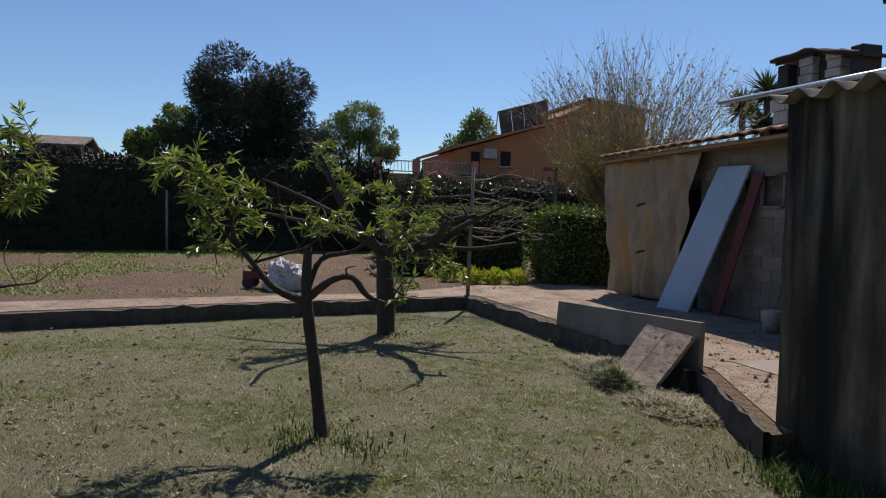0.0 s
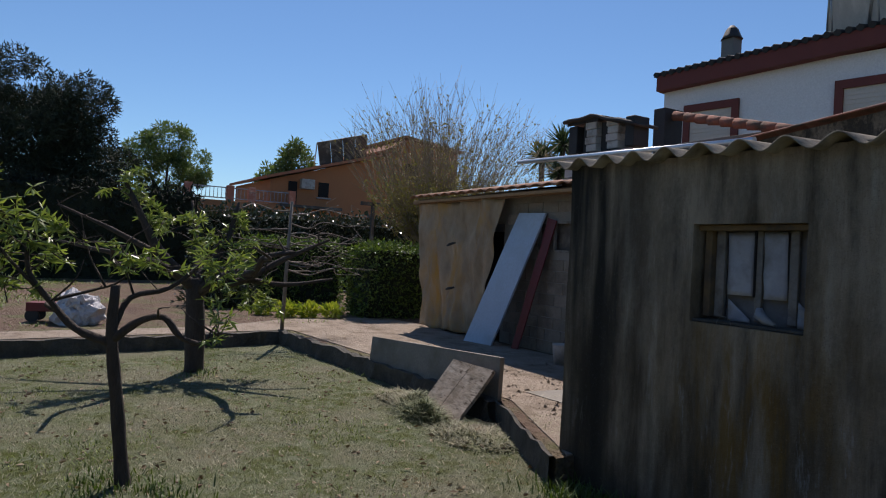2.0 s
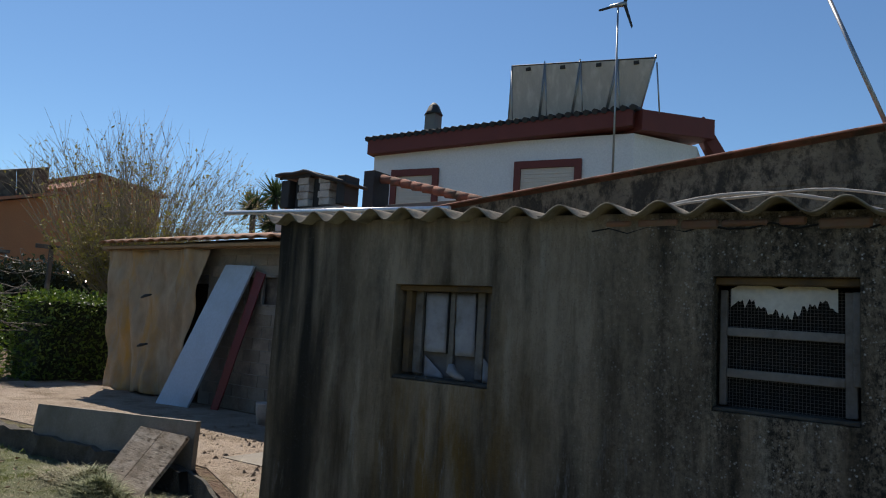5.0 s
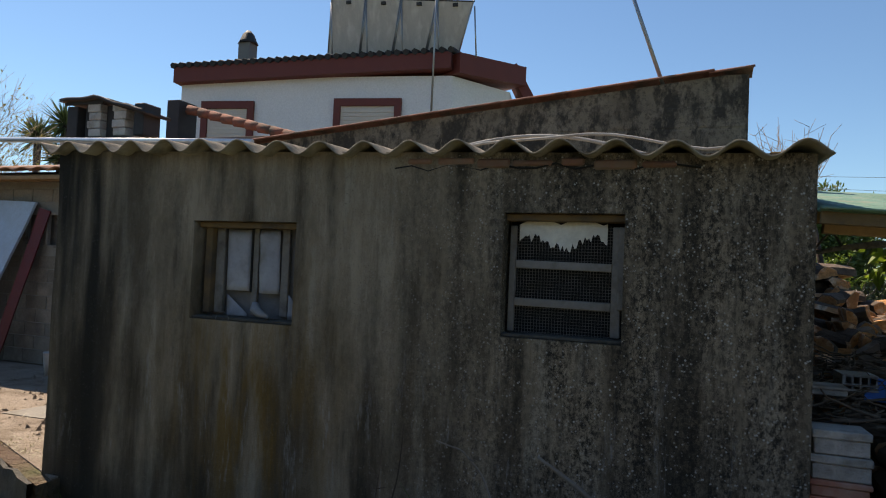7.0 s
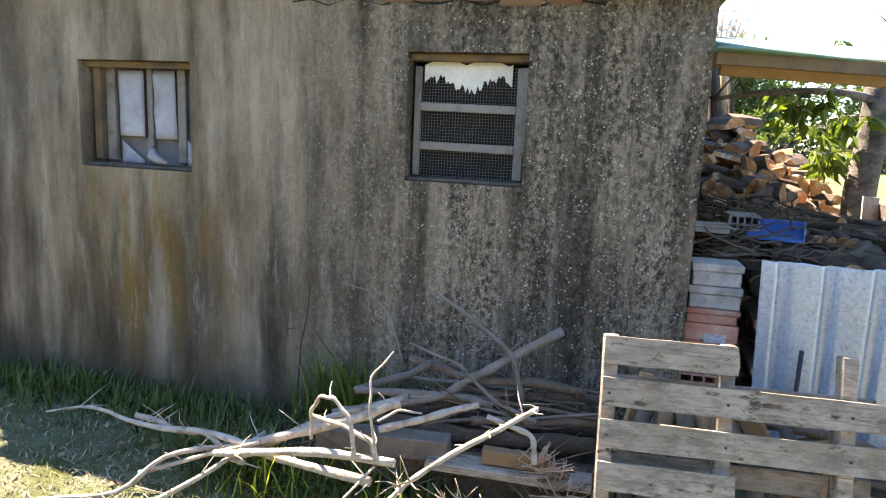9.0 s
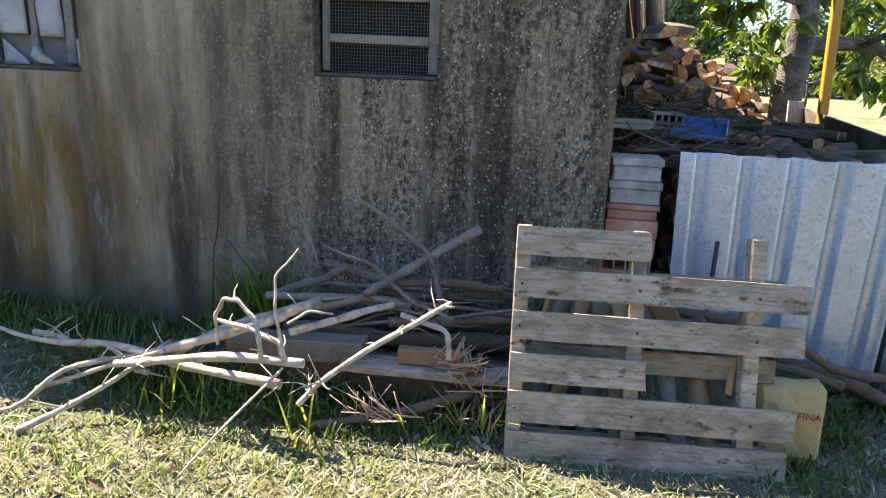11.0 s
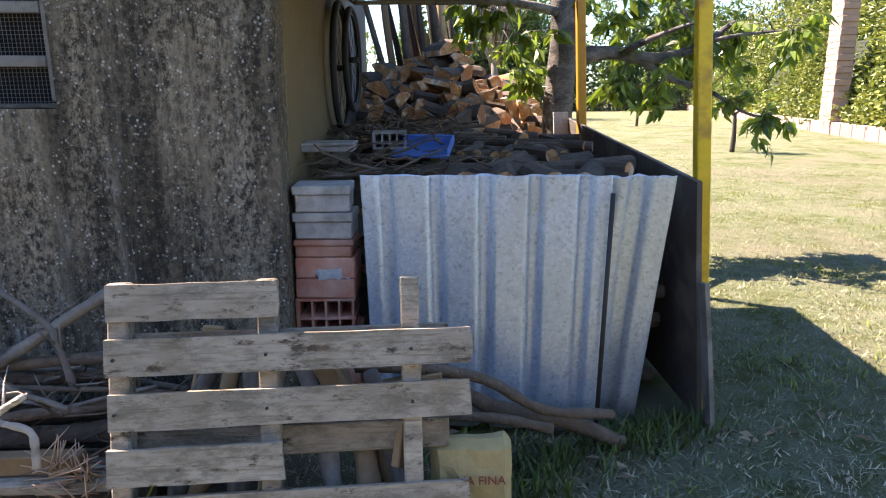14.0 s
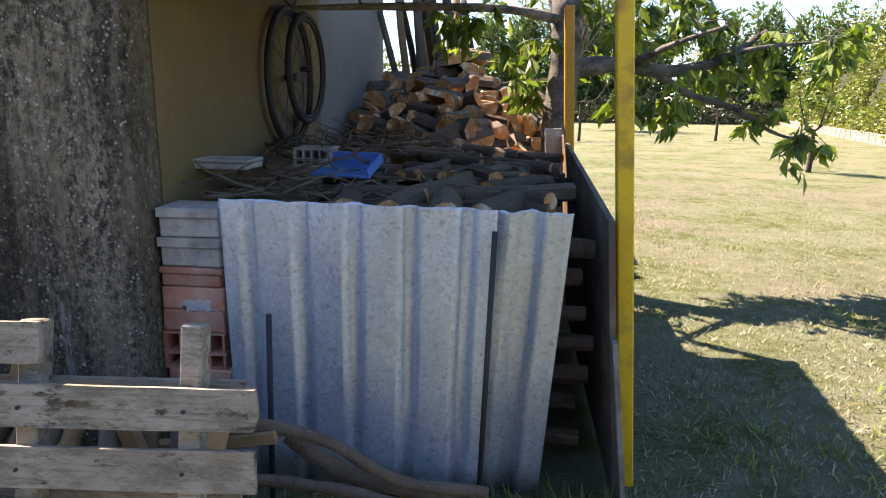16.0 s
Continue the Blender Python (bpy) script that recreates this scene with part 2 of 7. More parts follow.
def pallet_material():
    """Grey-brown sawn softwood with long grain, rot marks and dark scuffs."""
    m, nt, bsdf = material("weathered_pallet_wood")
    long = coords(nt, (1.5, 26, 26))
    flat = coords(nt)
    grain = noise_fac(nt, long, 3.0, 6, 0.7, 0.3, 0.7)
    col = blend(nt, noise_fac(nt, coords(nt, (2, 6, 6)), 1.2), (0.25, 0.20, 0.15), (0.45, 0.385, 0.31))
    col = blend(nt, noise_fac(nt, long, 2.2, 5, 0.7, 0.52, 0.72), col, (0.17, 0.125, 0.085))
    col = blend(nt, noise_fac(nt, coords(nt, (1, 2.5, 2.5)), 7.0, 5, 0.7, 0.57, 0.64), col, (0.075, 0.052, 0.036))
    col = blend(nt, noise_fac(nt, flat, 3.0, 4, 0.6, 0.55, 0.75), col, (0.22, 0.165, 0.11))
    col = blend(nt, maths(nt, "MULTIPLY", noise_fac(nt, coords(nt, (1.2, 3, 3)), 5.0, 7, 0.78, 0.46, 0.60), 0.65), col, (0.115, 0.098, 0.072))
    info = nt.nodes.new("ShaderNodeObjectInfo")
    r = nt.nodes.new("ShaderNodeMapRange")
    r.inputs["To Min"].default_value, r.inputs["To Max"].default_value = 0.8, 1.15
    nt.links.new(info.outputs["Random"], r.inputs["Value"])
    hsv = node(nt, "HueSaturation")
    nt.links.new(r.outputs["Result"], hsv.inputs["Value"])
    nt.links.new(col, hsv.inputs["Color"])
    nt.links.new(hsv.outputs["Color"], bsdf.inputs["Base Color"])
    bsdf.inputs["Roughness"].default_value = 0.88
    bsdf.inputs["Specular IOR Level"].default_value = 0.2
    relief(nt, bsdf, grain, 0.6, 0.004)
    return m


M_PLASTER = plaster_material()
M_LAWN = lawn_material()
M_GRASS = grass_material()
# dark litter, made darker still to hold the shade under the pile
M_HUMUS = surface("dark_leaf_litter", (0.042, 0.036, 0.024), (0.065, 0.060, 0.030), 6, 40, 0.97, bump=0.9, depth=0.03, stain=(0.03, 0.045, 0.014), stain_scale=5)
M_DIRT = surface("dry_soil", (0.15, 0.088, 0.058), (0.20, 0.135, 0.08), 1.3, 9, 0.95, bump=1.0, depth=0.10, stain=(0.12, 0.14, 0.04), stain_scale=0.7)
M_PATH = surface("pale_concrete_ground", (0.40, 0.325, 0.25), (0.27, 0.205, 0.15), 2.1, 20, 0.95, bump=1.0, depth=0.03, stain=(0.17, 0.125, 0.08), stain_scale=2.3)
M_KERB = surface("old_kerb_concrete", (0.055, 0.050, 0.042), (0.13, 0.115, 0.09), 5, 24, 0.95, bump=0.8, depth=0.02)
M_CONCRETE = surface("grey_concrete", (0.22, 0.20, 0.17), (0.28, 0.255, 0.215), 2.5, 35, 0.9, bump=0.4, stain=(0.15, 0.13, 0.10))
M_FIBRE = surface("fibre_cement", (0.24, 0.20, 0.145), (0.32, 0.28, 0.21), 5, 40, 0.92, bump=0.5, stain=(0.10, 0.08, 0.055), stain_scale=4)
M_OCHRE = surface("ochre_plaster", (0.22, 0.15, 0.062), (0.165, 0.112, 0.052), 1.5, 30, 0.9, bump=0.25, stain=(0.13, 0.10, 0.07), stain_scale=1.2)
M_PALEWALL = surface("pale_wall", (0.21, 0.20, 0.185), (0.16, 0.152, 0.14), 1.5, 25, 0.9, bump=0.25, stain=(0.19, 0.175, 0.155), stain_scale=1.5)
M_DUSTBRICK = surface("dusty_brick", (0.27, 0.125, 0.08), (0.22, 0.14, 0.095), 6, 40, 0.92, bump=0.4, stain=(0.20, 0.155, 0.105), stain_scale=5, vary=0.2)


def block_material():
    """Grey-beige block wall with black algae in patches below its coping."""
    m, nt, bsdf = material("mossy_block_wall")
    flat = coords(nt)
    col = blend(nt, noise_fac(nt, flat, 2.2, 6, 0.7, 0.35, 0.65), (0.25, 0.205, 0.15), (0.15, 0.12, 0.085))
    col = blend(nt, noise_fac(nt, coords(nt, (1.3, 1, 0.7)), 3.0, 7, 0.75, 0.46, 0.56), col, (0.040, 0.034, 0.026))
    col = blend(nt, noise_fac(nt, flat, 26, 6, 0.8, 0.50, 0.66), col, (0.075, 0.06, 0.042))
    nt.links.new(col, bsdf.inputs["Base Color"])
    bsdf.inputs["Roughness"].default_value = 0.95
    relief(nt, bsdf, noise_fac(nt, flat, 30, 7, 0.8), 0.7, 0.012)
    return m


M_BLOCK = block_material()
M_HUTBLOCK = surface("hut_concrete_block", (0.20, 0.165, 0.125), (0.27, 0.225, 0.175), 3, 30, 0.92, bump=0.5, stain=(0.11, 0.09, 0.07), stain_scale=2, vary=0.18)
M_HUTTILE = surface("weathered_roof_tile", (0.34, 0.155, 0.085), (0.24, 0.13, 0.085), 6, 30, 0.9, bump=0.4, stain=(0.42, 0.30, 0.20), stain_scale=5, vary=0.2)
M_WHITE = surface("white_house_paint", (0.80, 0.77, 0.76), (0.75, 0.73, 0.72), 0.8, 20, 0.8, bump=0.1)
M_MAROON = surface("maroon_trim", (0.165, 0.035, 0.025), (0.14, 0.03, 0.022), 1.5, 25, 0.7, bump=0.15)
M_SHUTTER = surface("roller_shutter", (0.62, 0.54, 0.46), (0.58, 0.50, 0.43), 2, 30, 0.7, bump=0.1)
M_TERRA = surface("terracotta", (0.40, 0.15, 0.075), (0.33, 0.13, 0.07), 4, 30, 0.85, bump=0.3, stain=(0.16, 0.11, 0.07), stain_scale=3, vary=0.2)
M_ORANGE = surface("orange_render", (0.47, 0.20, 0.085), (0.42, 0.18, 0.08), 1, 18, 0.9, bump=0.15)
def zinc_material():
    """Galvanised steel with crystal spangle and dull weathered patches."""
    m, nt, bsdf = material("galvanised_sheet")
    vec = coords(nt)
    v = node(nt, "TexVoronoi", Scale=75.0)
    nt.links.new(vec, v.inputs["Vector"])
    bw = nt.nodes.new("ShaderNodeRGBToBW")
    nt.links.new(v.outputs["Color"], bw.inputs[0])
    col = blend(nt, bw.outputs[0], (0.33, 0.42, 0.53), (0.56, 0.62, 0.68))
    col = blend(nt, maths(nt, "MULTIPLY", noise_fac(nt, vec, 5.0, 4, 0.6, 0.45, 0.7), 0.5), col, (0.38, 0.43, 0.50))
    col = blend(nt, maths(nt, "MULTIPLY", noise_fac(nt, vec, 38.0, 5, 0.7, 0.56, 0.66), 0.55), col, (0.20, 0.22, 0.25))
    nt.links.new(col, bsdf.inputs["Base Color"])
    nt.links.new(ramped(nt, bw.outputs[0], 0.2, 0.8, 0.30, 0.52), bsdf.inputs["Roughness"])
    bsdf.inputs["Metallic"].default_value = 0.6
    relief(nt, bsdf, noise_fac(nt, vec, 90.0, 4, 0.6), 0.12, 0.002)
    return m


M_ZINC = zinc_material()
M_PALLET = pallet_material()
M_OLDTILE = surface("mossy_old_tile", (0.27, 0.10, 0.065), (0.17, 0.085, 0.058), 5, 30, 0.92, bump=0.4, stain=(0.07, 0.055, 0.04), stain_scale=4, vary=0.25)
M_TWIG = surface("tan_bare_twigs", (0.34, 0.27, 0.185), (0.26, 0.205, 0.145), 9, 40, 0.9, bump=0.3)
M_WOOD = surface("brown_wood", (0.30, 0.18, 0.09), (0.38, 0.25, 0.135), 3, 20, 0.85, bump=0.4, depth=0.004, vary=0.25)
M_BARK = surface("dark_bark", (0.045, 0.033, 0.026), (0.085, 0.066, 0.052), 8, 45, 0.95, bump=0.9, depth=0.012, stretch=(1, 1, 0.35))
M_CHERRYBARK = surface("grey_ringed_bark", (0.09, 0.076, 0.064), (0.26, 0.235, 0.205), 7, 40, 0.9, bump=0.9, depth=0.012, stretch=(1, 1, 1.6), stain=(0.03, 0.025, 0.022), stain_scale=5)
M_CUT = cut_wood_material()
M_PINKBRICK = surface("pale_pink_brick", (0.38, 0.235, 0.19), (0.42, 0.30, 0.25), 3, 30, 0.9, bump=0.3, vary=0.12)
M_LOGBARK = surface("log_bark", (0.095, 0.066, 0.046), (0.17, 0.122, 0.086), 9, 40, 0.95, bump=0.8, depth=0.008, vary=0.4)
M_STICK = surface("dry_stick", (0.13, 0.105, 0.085), (0.235, 0.20, 0.165), 9, 50, 0.9, bump=0.5, depth=0.004, vary=0.3)
M_BLEACH = surface("bleached_branch", (0.52, 0.46, 0.385), (0.34, 0.285, 0.23), 9, 50, 0.9, bump=0.6, depth=0.006, stain=(0.19, 0.145, 0.11), stain_scale=13)
M_YELLOW = surface("yellow_paint", (0.72, 0.47, 0.015), (0.66, 0.42, 0.02), 3, 40, 0.5, bump=0.1, stain=(0.30, 0.17, 0.03), stain_scale=6)
M_AMBER = surface("amber_paint", (0.62, 0.29, 0.02), (0.55, 0.25, 0.02), 3, 40, 0.5, bump=0.1)
M_BLUEBOARD = surface("pale_blue_board", (0.44, 0.55, 0.66), (0.40, 0.50, 0.60), 2, 30, 0.6, bump=0.1, stain=(0.33, 0.40, 0.46))
M_RED = surface("red_plastic", (0.14, 0.008, 0.007), (0.10, 0.007, 0.007), 3, 30, 0.5)
M_DARKMETAL = surface("sooty_metal", (0.018, 0.017, 0.017), (0.03, 0.028, 0.026), 5, 30, 0.7, bump=0.2)
M_GREYMETAL = surface("grey_metal", (0.36, 0.37, 0.38), (0.30, 0.31, 0.32), 5, 40, 0.45, metal=0.8, bump=0.05)
M_ALU = surface("aluminium", (0.72, 0.74, 0.77), (0.65, 0.67, 0.70), 5, 40, 0.35, metal=0.7, bump=0.03)
M_BLACK = surface("black_rubber", (0.02, 0.02, 0.021), (0.035, 0.033, 0.031), 6, 50, 0.75, bump=0.2)
# near-black colour that stands for the lack of light inside openings
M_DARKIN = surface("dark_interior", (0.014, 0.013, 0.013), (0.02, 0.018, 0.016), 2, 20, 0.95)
# the orange stain colour paints sunlit patches onto the tan cloth
M_CLOTH = surface("tan_sheet_cloth", (0.52, 0.40, 0.265), (0.25, 0.175, 0.105), 2.0, 60, 0.9, bump=0.5, depth=0.02, stain=(0.46, 0.25, 0.06), stain_scale=1.3, stretch=(1.6, 1, 0.7))
M_FLAP = surface("white_card", (0.40, 0.40, 0.42), (0.30, 0.30, 0.325), 3, 25, 0.8, bump=0.2, stain=(0.21, 0.20, 0.19), stain_scale=4)
M_BACKBOARD = surface("grey_backing_board", (0.185, 0.175, 0.165), (0.14, 0.135, 0.13), 4, 25, 0.85, bump=0.2, stain=(0.10, 0.085, 0.07), stain_scale=4)
M_BAG = surface("white_plastic_film", (0.66, 0.64, 0.64), (0.45, 0.43, 0.43), 5, 30, 0.35, bump=0.6, depth=0.03)
M_CREAM = surface("cream_film", (0.74, 0.71, 0.62), (0.66, 0.62, 0.53), 5, 30, 0.7, bump=0.2)
M_SACK = surface("paper_sack", (0.44, 0.34, 0.155), (0.36, 0.27, 0.12), 3, 25, 0.85, bump=0.3)
M_BRICK = surface("red_hollow_brick", (0.56, 0.20, 0.125), (0.50, 0.17, 0.10), 3, 40, 0.88, bump=0.35, stain=(0.60, 0.36, 0.27), stain_scale=3, vary=0.15)
M_WHITEBLOCK = surface("pale_grey_block", (0.54, 0.51, 0.46), (0.40, 0.37, 0.335), 7, 40, 0.9, bump=0.7, stain=(0.26, 0.235, 0.20), stain_scale=6, vary=0.12)
M_BOARD = surface("weathered_dark_board", (0.085, 0.068, 0.055), (0.13, 0.105, 0.085), 4, 25, 0.8, bump=0.4, stain=(0.21, 0.18, 0.145), stain_scale=2)
M_GREENROOF = surface("green_roof_sheet", (0.10, 0.22, 0.16), (0.17, 0.27, 0.20), 3, 30, 0.6, bump=0.3, stain=(0.25, 0.25, 0.18), stain_scale=5)
M_BLUE = surface("blue_plastic", (0.05, 0.20, 0.62), (0.10, 0.28, 0.70), 3, 25, 0.35)
M_FRAME = surface("grey_window_wood", (0.20, 0.18, 0.155), (0.27, 0.245, 0.215), 5, 30, 0.85, bump=0.4, vary=0.1, stain=(0.11, 0.09, 0.07), stain_scale=6)
M_LINTEL = surface("ochre_lintel_wood", (0.19, 0.12, 0.05), (0.12, 0.08, 0.045), 5, 30, 0.85, bump=0.4, stain=(0.07, 0.055, 0.04), stain_scale=5)
M_WIRE = surface("wire_mesh", (0.20, 0.19, 0.175), (0.13, 0.125, 0.115), 9, 60, 0.7)
M_SOLAR = surface("solar_panel_back", (0.50, 0.46, 0.42), (0.42, 0.39, 0.36), 2, 20, 0.6, bump=0.1, stain=(0.55, 0.52, 0.48), stain_scale=1.5, stretch=(3, 3, 0.5))
M_DEEPBLUE = surface("solar_cells", (0.02, 0.03, 0.07), (0.03, 0.04, 0.09), 2, 20, 0.2)
M_PEACH = leaf_material("peach_leaves", (0.075, 0.125, 0.024), (0.30, 0.37, 0.10), 0.34, 0.40)
M_CHERRY = leaf_material("cherry_leaves", (0.05, 0.10, 0.018), (0.26, 0.35, 0.06), 0.36, 0.42)
M_PINE = leaf_material("pine_needles", (0.014, 0.026, 0.014), (0.036, 0.05, 0.024), 0.7, 0.08)
# near-black: the shade on the hedge's near side is put into the colour
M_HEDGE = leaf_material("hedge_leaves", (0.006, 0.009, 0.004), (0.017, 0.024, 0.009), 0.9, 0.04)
M_BOXBUSH = leaf_material("clipped_bush_leaves", (0.03, 0.06, 0.010), (0.16, 0.24, 0.035), 0.45, 0.25)
M_WILLOW = leaf_material("willow_leaves", (0.07, 0.12, 0.035), (0.17, 0.24, 0.08), 0.55, 0.35)
M_IVY = leaf_material("ivy_leaves", (0.07, 0.10, 0.022), (0.30, 0.33, 0.09), 0.4, 0.25)
M_IVYDARK = leaf_material("dark_ivy_leaves", (0.012, 0.02, 0.009), (0.075, 0.09, 0.045), 0.3, 0.1)
M_BUDS = leaf_material("poplar_buds", (0.20, 0.17, 0.05), (0.34, 0.30, 0.10), 0.6, 0.3)
M_LIME = leaf_material("lime_leaves", (0.22, 0.30, 0.03), (0.42, 0.45, 0.06), 0.5, 0.35)
M_PALM = leaf_material("palm_fronds", (0.035, 0.06, 0.02), (0.09, 0.13, 0.045), 0.5, 0.2)


# ---- mesh helpers ----
def box(bm, cx, cy, cz, sx, sy, sz, turn=None, bevel=0.0):
    """A block centred at cx, cy, cz, with optionally bevelled edges, turned by a matrix about its centre."""
    made = bmesh.ops.create_cube(bm, size=1.0)["verts"]
    bmesh.ops.scale(bm, vec=(sx, sy, sz), verts=made)
    if bevel:
        edges = list({e for v in made for e in v.link_edges})
        made = list({v for f in bmesh.ops.bevel(bm, geom=edges, offset=bevel, segments=1, affect="EDGES")["faces"] for v in f.verts} | {v for v in made if v.is_valid})
    m = Matrix.Translation((cx, cy, cz)) @ (turn.to_4x4() if turn else Matrix())
    bmesh.ops.transform(bm, matrix=m, verts=made)
    return made


def tube(bm, points, radii, sides=7, cap=True):
    """A tapered round limb along points."""
    rings = []
    pts = [Vector(p) for p in points]
    for i, p in enumerate(pts):
        d = (pts[min(i + 1, len(pts) - 1)] - pts[max(i - 1, 0)]).normalized()
        side = d.cross(Vector((0.31, 0.17, 0.93)))
        side = (side if side.length > 0.1 else d.cross(Vector((1, 0, 0)))).normalized()
        up = side.cross(d)
        rings.append([bm.verts.new(p + radii[i] * (side * math.cos(a) + up * math.sin(a))) for a in (math.tau * k / sides for k in range(sides))])
    for a, b in zip(rings, rings[1:]):
        for k in range(sides):
            bm.faces.new((a[k], a[(k + 1) % sides], b[(k + 1) % sides], b[k])).smooth = True
    if cap:
        bm.faces.new(rings[0][::-1])
        bm.faces.new(rings[-1])
    return rings


def part(name, bm, mat, parent=None, label="", m=None):
    """Links a bmesh as one mesh object, under a thing or a part."""
    bmesh.ops.recalc_face_normals(bm, faces=bm.faces)
    me = bpy.data.meshes.new(name)
    bm.to_mesh(me)
    bm.free()
    for one in (mat if isinstance(mat, (list, tuple)) else [mat]):
        me.materials.append(one)
    ob = new(name, me)
    if parent:
        ob.parent = parent
    if label:
        ob["label"] = label
    if m:
        ob.matrix_basis = m
    return ob


def thing(name, m, label, category, group="", kind=""):
    """An Empty at a thing's base, for parts to hang under."""
    ob = new(name)
    ob.empty_display_size = 0.1
    ob.matrix_basis = m
    return tagged(ob, label, category, group, kind)


def block(name, c, s, mat, parent=None, label="", turn=None, bevel=0.004):
    bm = bmesh.new()
    box(bm, *c, *s, turn, bevel)
    return part(name, bm, mat, parent, label)


def raw(name, verts, faces, mat, parent=None, label=""):
    me = bpy.data.meshes.new(name)
    me.from_pydata(np.asarray(verts).tolist(), [], np.asarray(faces).tolist())
    me.materials.append(mat)
    ob = new(name, me)
    if parent:
        ob.parent = parent
    if label:
        ob["label"] = label
    return ob


def leaves(name, places, ways, length, width, mat, parent=None, label="", fold=0.25, spread=0.35):
    """Many single folded leaves, each at a place, growing its way."""
    n = len(places)
    rng = np.random.default_rng(n)
    p, d = np.asarray(places, float), np.asarray(ways, float)
    d = d / (np.linalg.norm(d, axis=1, keepdims=True) + 1e-9)
    side = np.cross(d, rng.normal(size=(n, 3)))
    side /= np.linalg.norm(side, axis=1, keepdims=True) + 1e-9
    up = np.cross(side, d)
    ln = (length * rng.uniform(1 - spread, 1 + spread, n))[:, None]
    wd = width / length * ln
    v = np.stack([p, p + d * ln * 0.45 + side * wd * 0.5 + up * wd * fold, p + d * ln, p + d * ln * 0.45 - side * wd * 0.5 + up * wd * fold], 1).reshape(-1, 3)
    i = np.arange(n)[:, None] * 4
    return raw(name, v, np.concatenate([i + [0, 1, 2], i + [0, 2, 3]]), mat, parent, label)


def wavy(p, amount, scale):
    return noise.noise(Vector(p) * scale) * amount


def grid_sheet(bm, nu, nv, place):
    """A sheet of nu by nv cells, each corner placed by a function of u, v from 0 to 1."""
    vs = [[bm.verts.new(place(i / nu, j / nv)) for i in range(nu + 1)] for j in range(nv + 1)]
    for j in range(nv):
        for i in range(nu):
            bm.faces.new((vs[j][i], vs[j][i + 1], vs[j + 1][i + 1], vs[j + 1][i])).smooth = True
    return vs


def thicken(bm, t):
    bmesh.ops.recalc_face_normals(bm, faces=bm.faces)
    bmesh.ops.solidify(bm, geom=bm.faces[:], thickness=t)


def prism(bm, outline, z0, z1):
    """A flat outline in plan, raised from z0 to z1."""
    lo = [bm.verts.new((x, y, z0)) for x, y in outline]
    hi = [bm.verts.new((x, y, z1)) for x, y in outline]
    bm.faces.new(lo[::-1])
    bm.faces.new(hi)
    n = len(outline)
    for i in range(n):
        bm.faces.new((lo[i], lo[(i + 1) % n], hi[(i + 1) % n], hi[i]))


def wall_with_openings(bm, xs, zs, holes, y0, y1, top=None):
    """A wall along x between y0 and y1, cut on the lines xs and zs; cells in holes stay open. top(x): the crest's height."""
    def z_of(x, z):
        return top(x) if top and z == zs[-1] else z
    solid = {(i, j) for i in range(len(xs) - 1) for j in range(len(zs) - 1) if (i, j) not in holes}
    cache = {}

    def v(i, j, y):
        key = (i, j, y)
        if key not in cache:
            cache[key] = bm.verts.new((xs[i], y, z_of(xs[i], zs[j])))
        return cache[key]
    for i, j in solid:
        bm.faces.new((v(i, j, y0), v(i + 1, j, y0), v(i + 1, j + 1, y0), v(i, j + 1, y0)))
        bm.faces.new((v(i, j, y1), v(i, j + 1, y1), v(i + 1, j + 1, y1), v(i + 1, j, y1)))
        for di, dj, a, b in ((-1, 0, (i, j), (i, j + 1)), (1, 0, (i + 1, j), (i + 1, j + 1)), (0, -1, (i, j), (i + 1, j)), (0, 1, (i, j + 1), (i + 1, j + 1))):
            if (i + di, j + dj) not in solid:
                bm.faces.new((v(*a, y0), v(*b, y0), v(*b, y1), v(*a, y1)))


M_DRYSTEM = surface("dry_pink_stem", (0.50, 0.34, 0.25), (0.40, 0.27, 0.20), 9, 40, 0.85, bump=0.2)
M_DEADLEAF = leaf_material("dead_leaves", (0.11, 0.065, 0.035), (0.34, 0.26, 0.16), 0.8, 0.1)

# ---- ground ----
R = random.Random(7)
bm = bmesh.new()
bmesh.ops.create_grid(bm, x_segments=1, y_segments=1, size=1500)
tagged(part("ground", bm, M_LAWN), "short dry lawn of straw and green grass", "lawn", kind="structure")

TERRACE = [(-6.0, -30), (-9.6, -15), (-12.1, -7.4), (-12.75, -4.3), (-13.4, 0.15), (-9.9, 0.45), (-6.9, 0.62), (-4.98, -0.20),
           (-4.98, 6.0), (-3, 40), (-90, 60), (-90, -40)]
STEP = 0.23
bm = bmesh.new()
prism(bm, TERRACE, -0.1, STEP)
tagged(part("terrace", bm, M_DIRT), "bare brown garden soil with patches of weeds", "soil", kind="structure")


def kerb_run(name, a, b, width, z1, mat, label):
    """A rough concrete edging from a to b."""
    a, b = Vector((*a, 0)), Vector((*b, 0))
    d = (b - a).normalized()
    side = Vector((-d.y, d.x, 0))
    n = max(6, int((b - a).length / 0.18))
    bm = bmesh.new()
    prof = ((0.0, -0.1), (0.0, z1 - 0.03), (0.025, z1), (width, z1), (width, -0.1))
    rows = []
    for i in range(n + 1):
        p = a.lerp(b, i / n)
        rows.append([bm.verts.new(p + side * (u + wavy(p + Vector((0, 0, w * 5)), 0.55 * width, 3.3)) + Vector((0, 0, w + (wavy(p, 0.05, 4.1) if w > 0 else 0)))) for u, w in prof])
    for r0, r1 in zip(rows, rows[1:]):
        for k in range(4):
            bm.faces.new((r0[k], r0[k + 1], r1[k + 1], r1[k]))
    return tagged(part(name, bm, mat), label, "kerb", kind="structure")


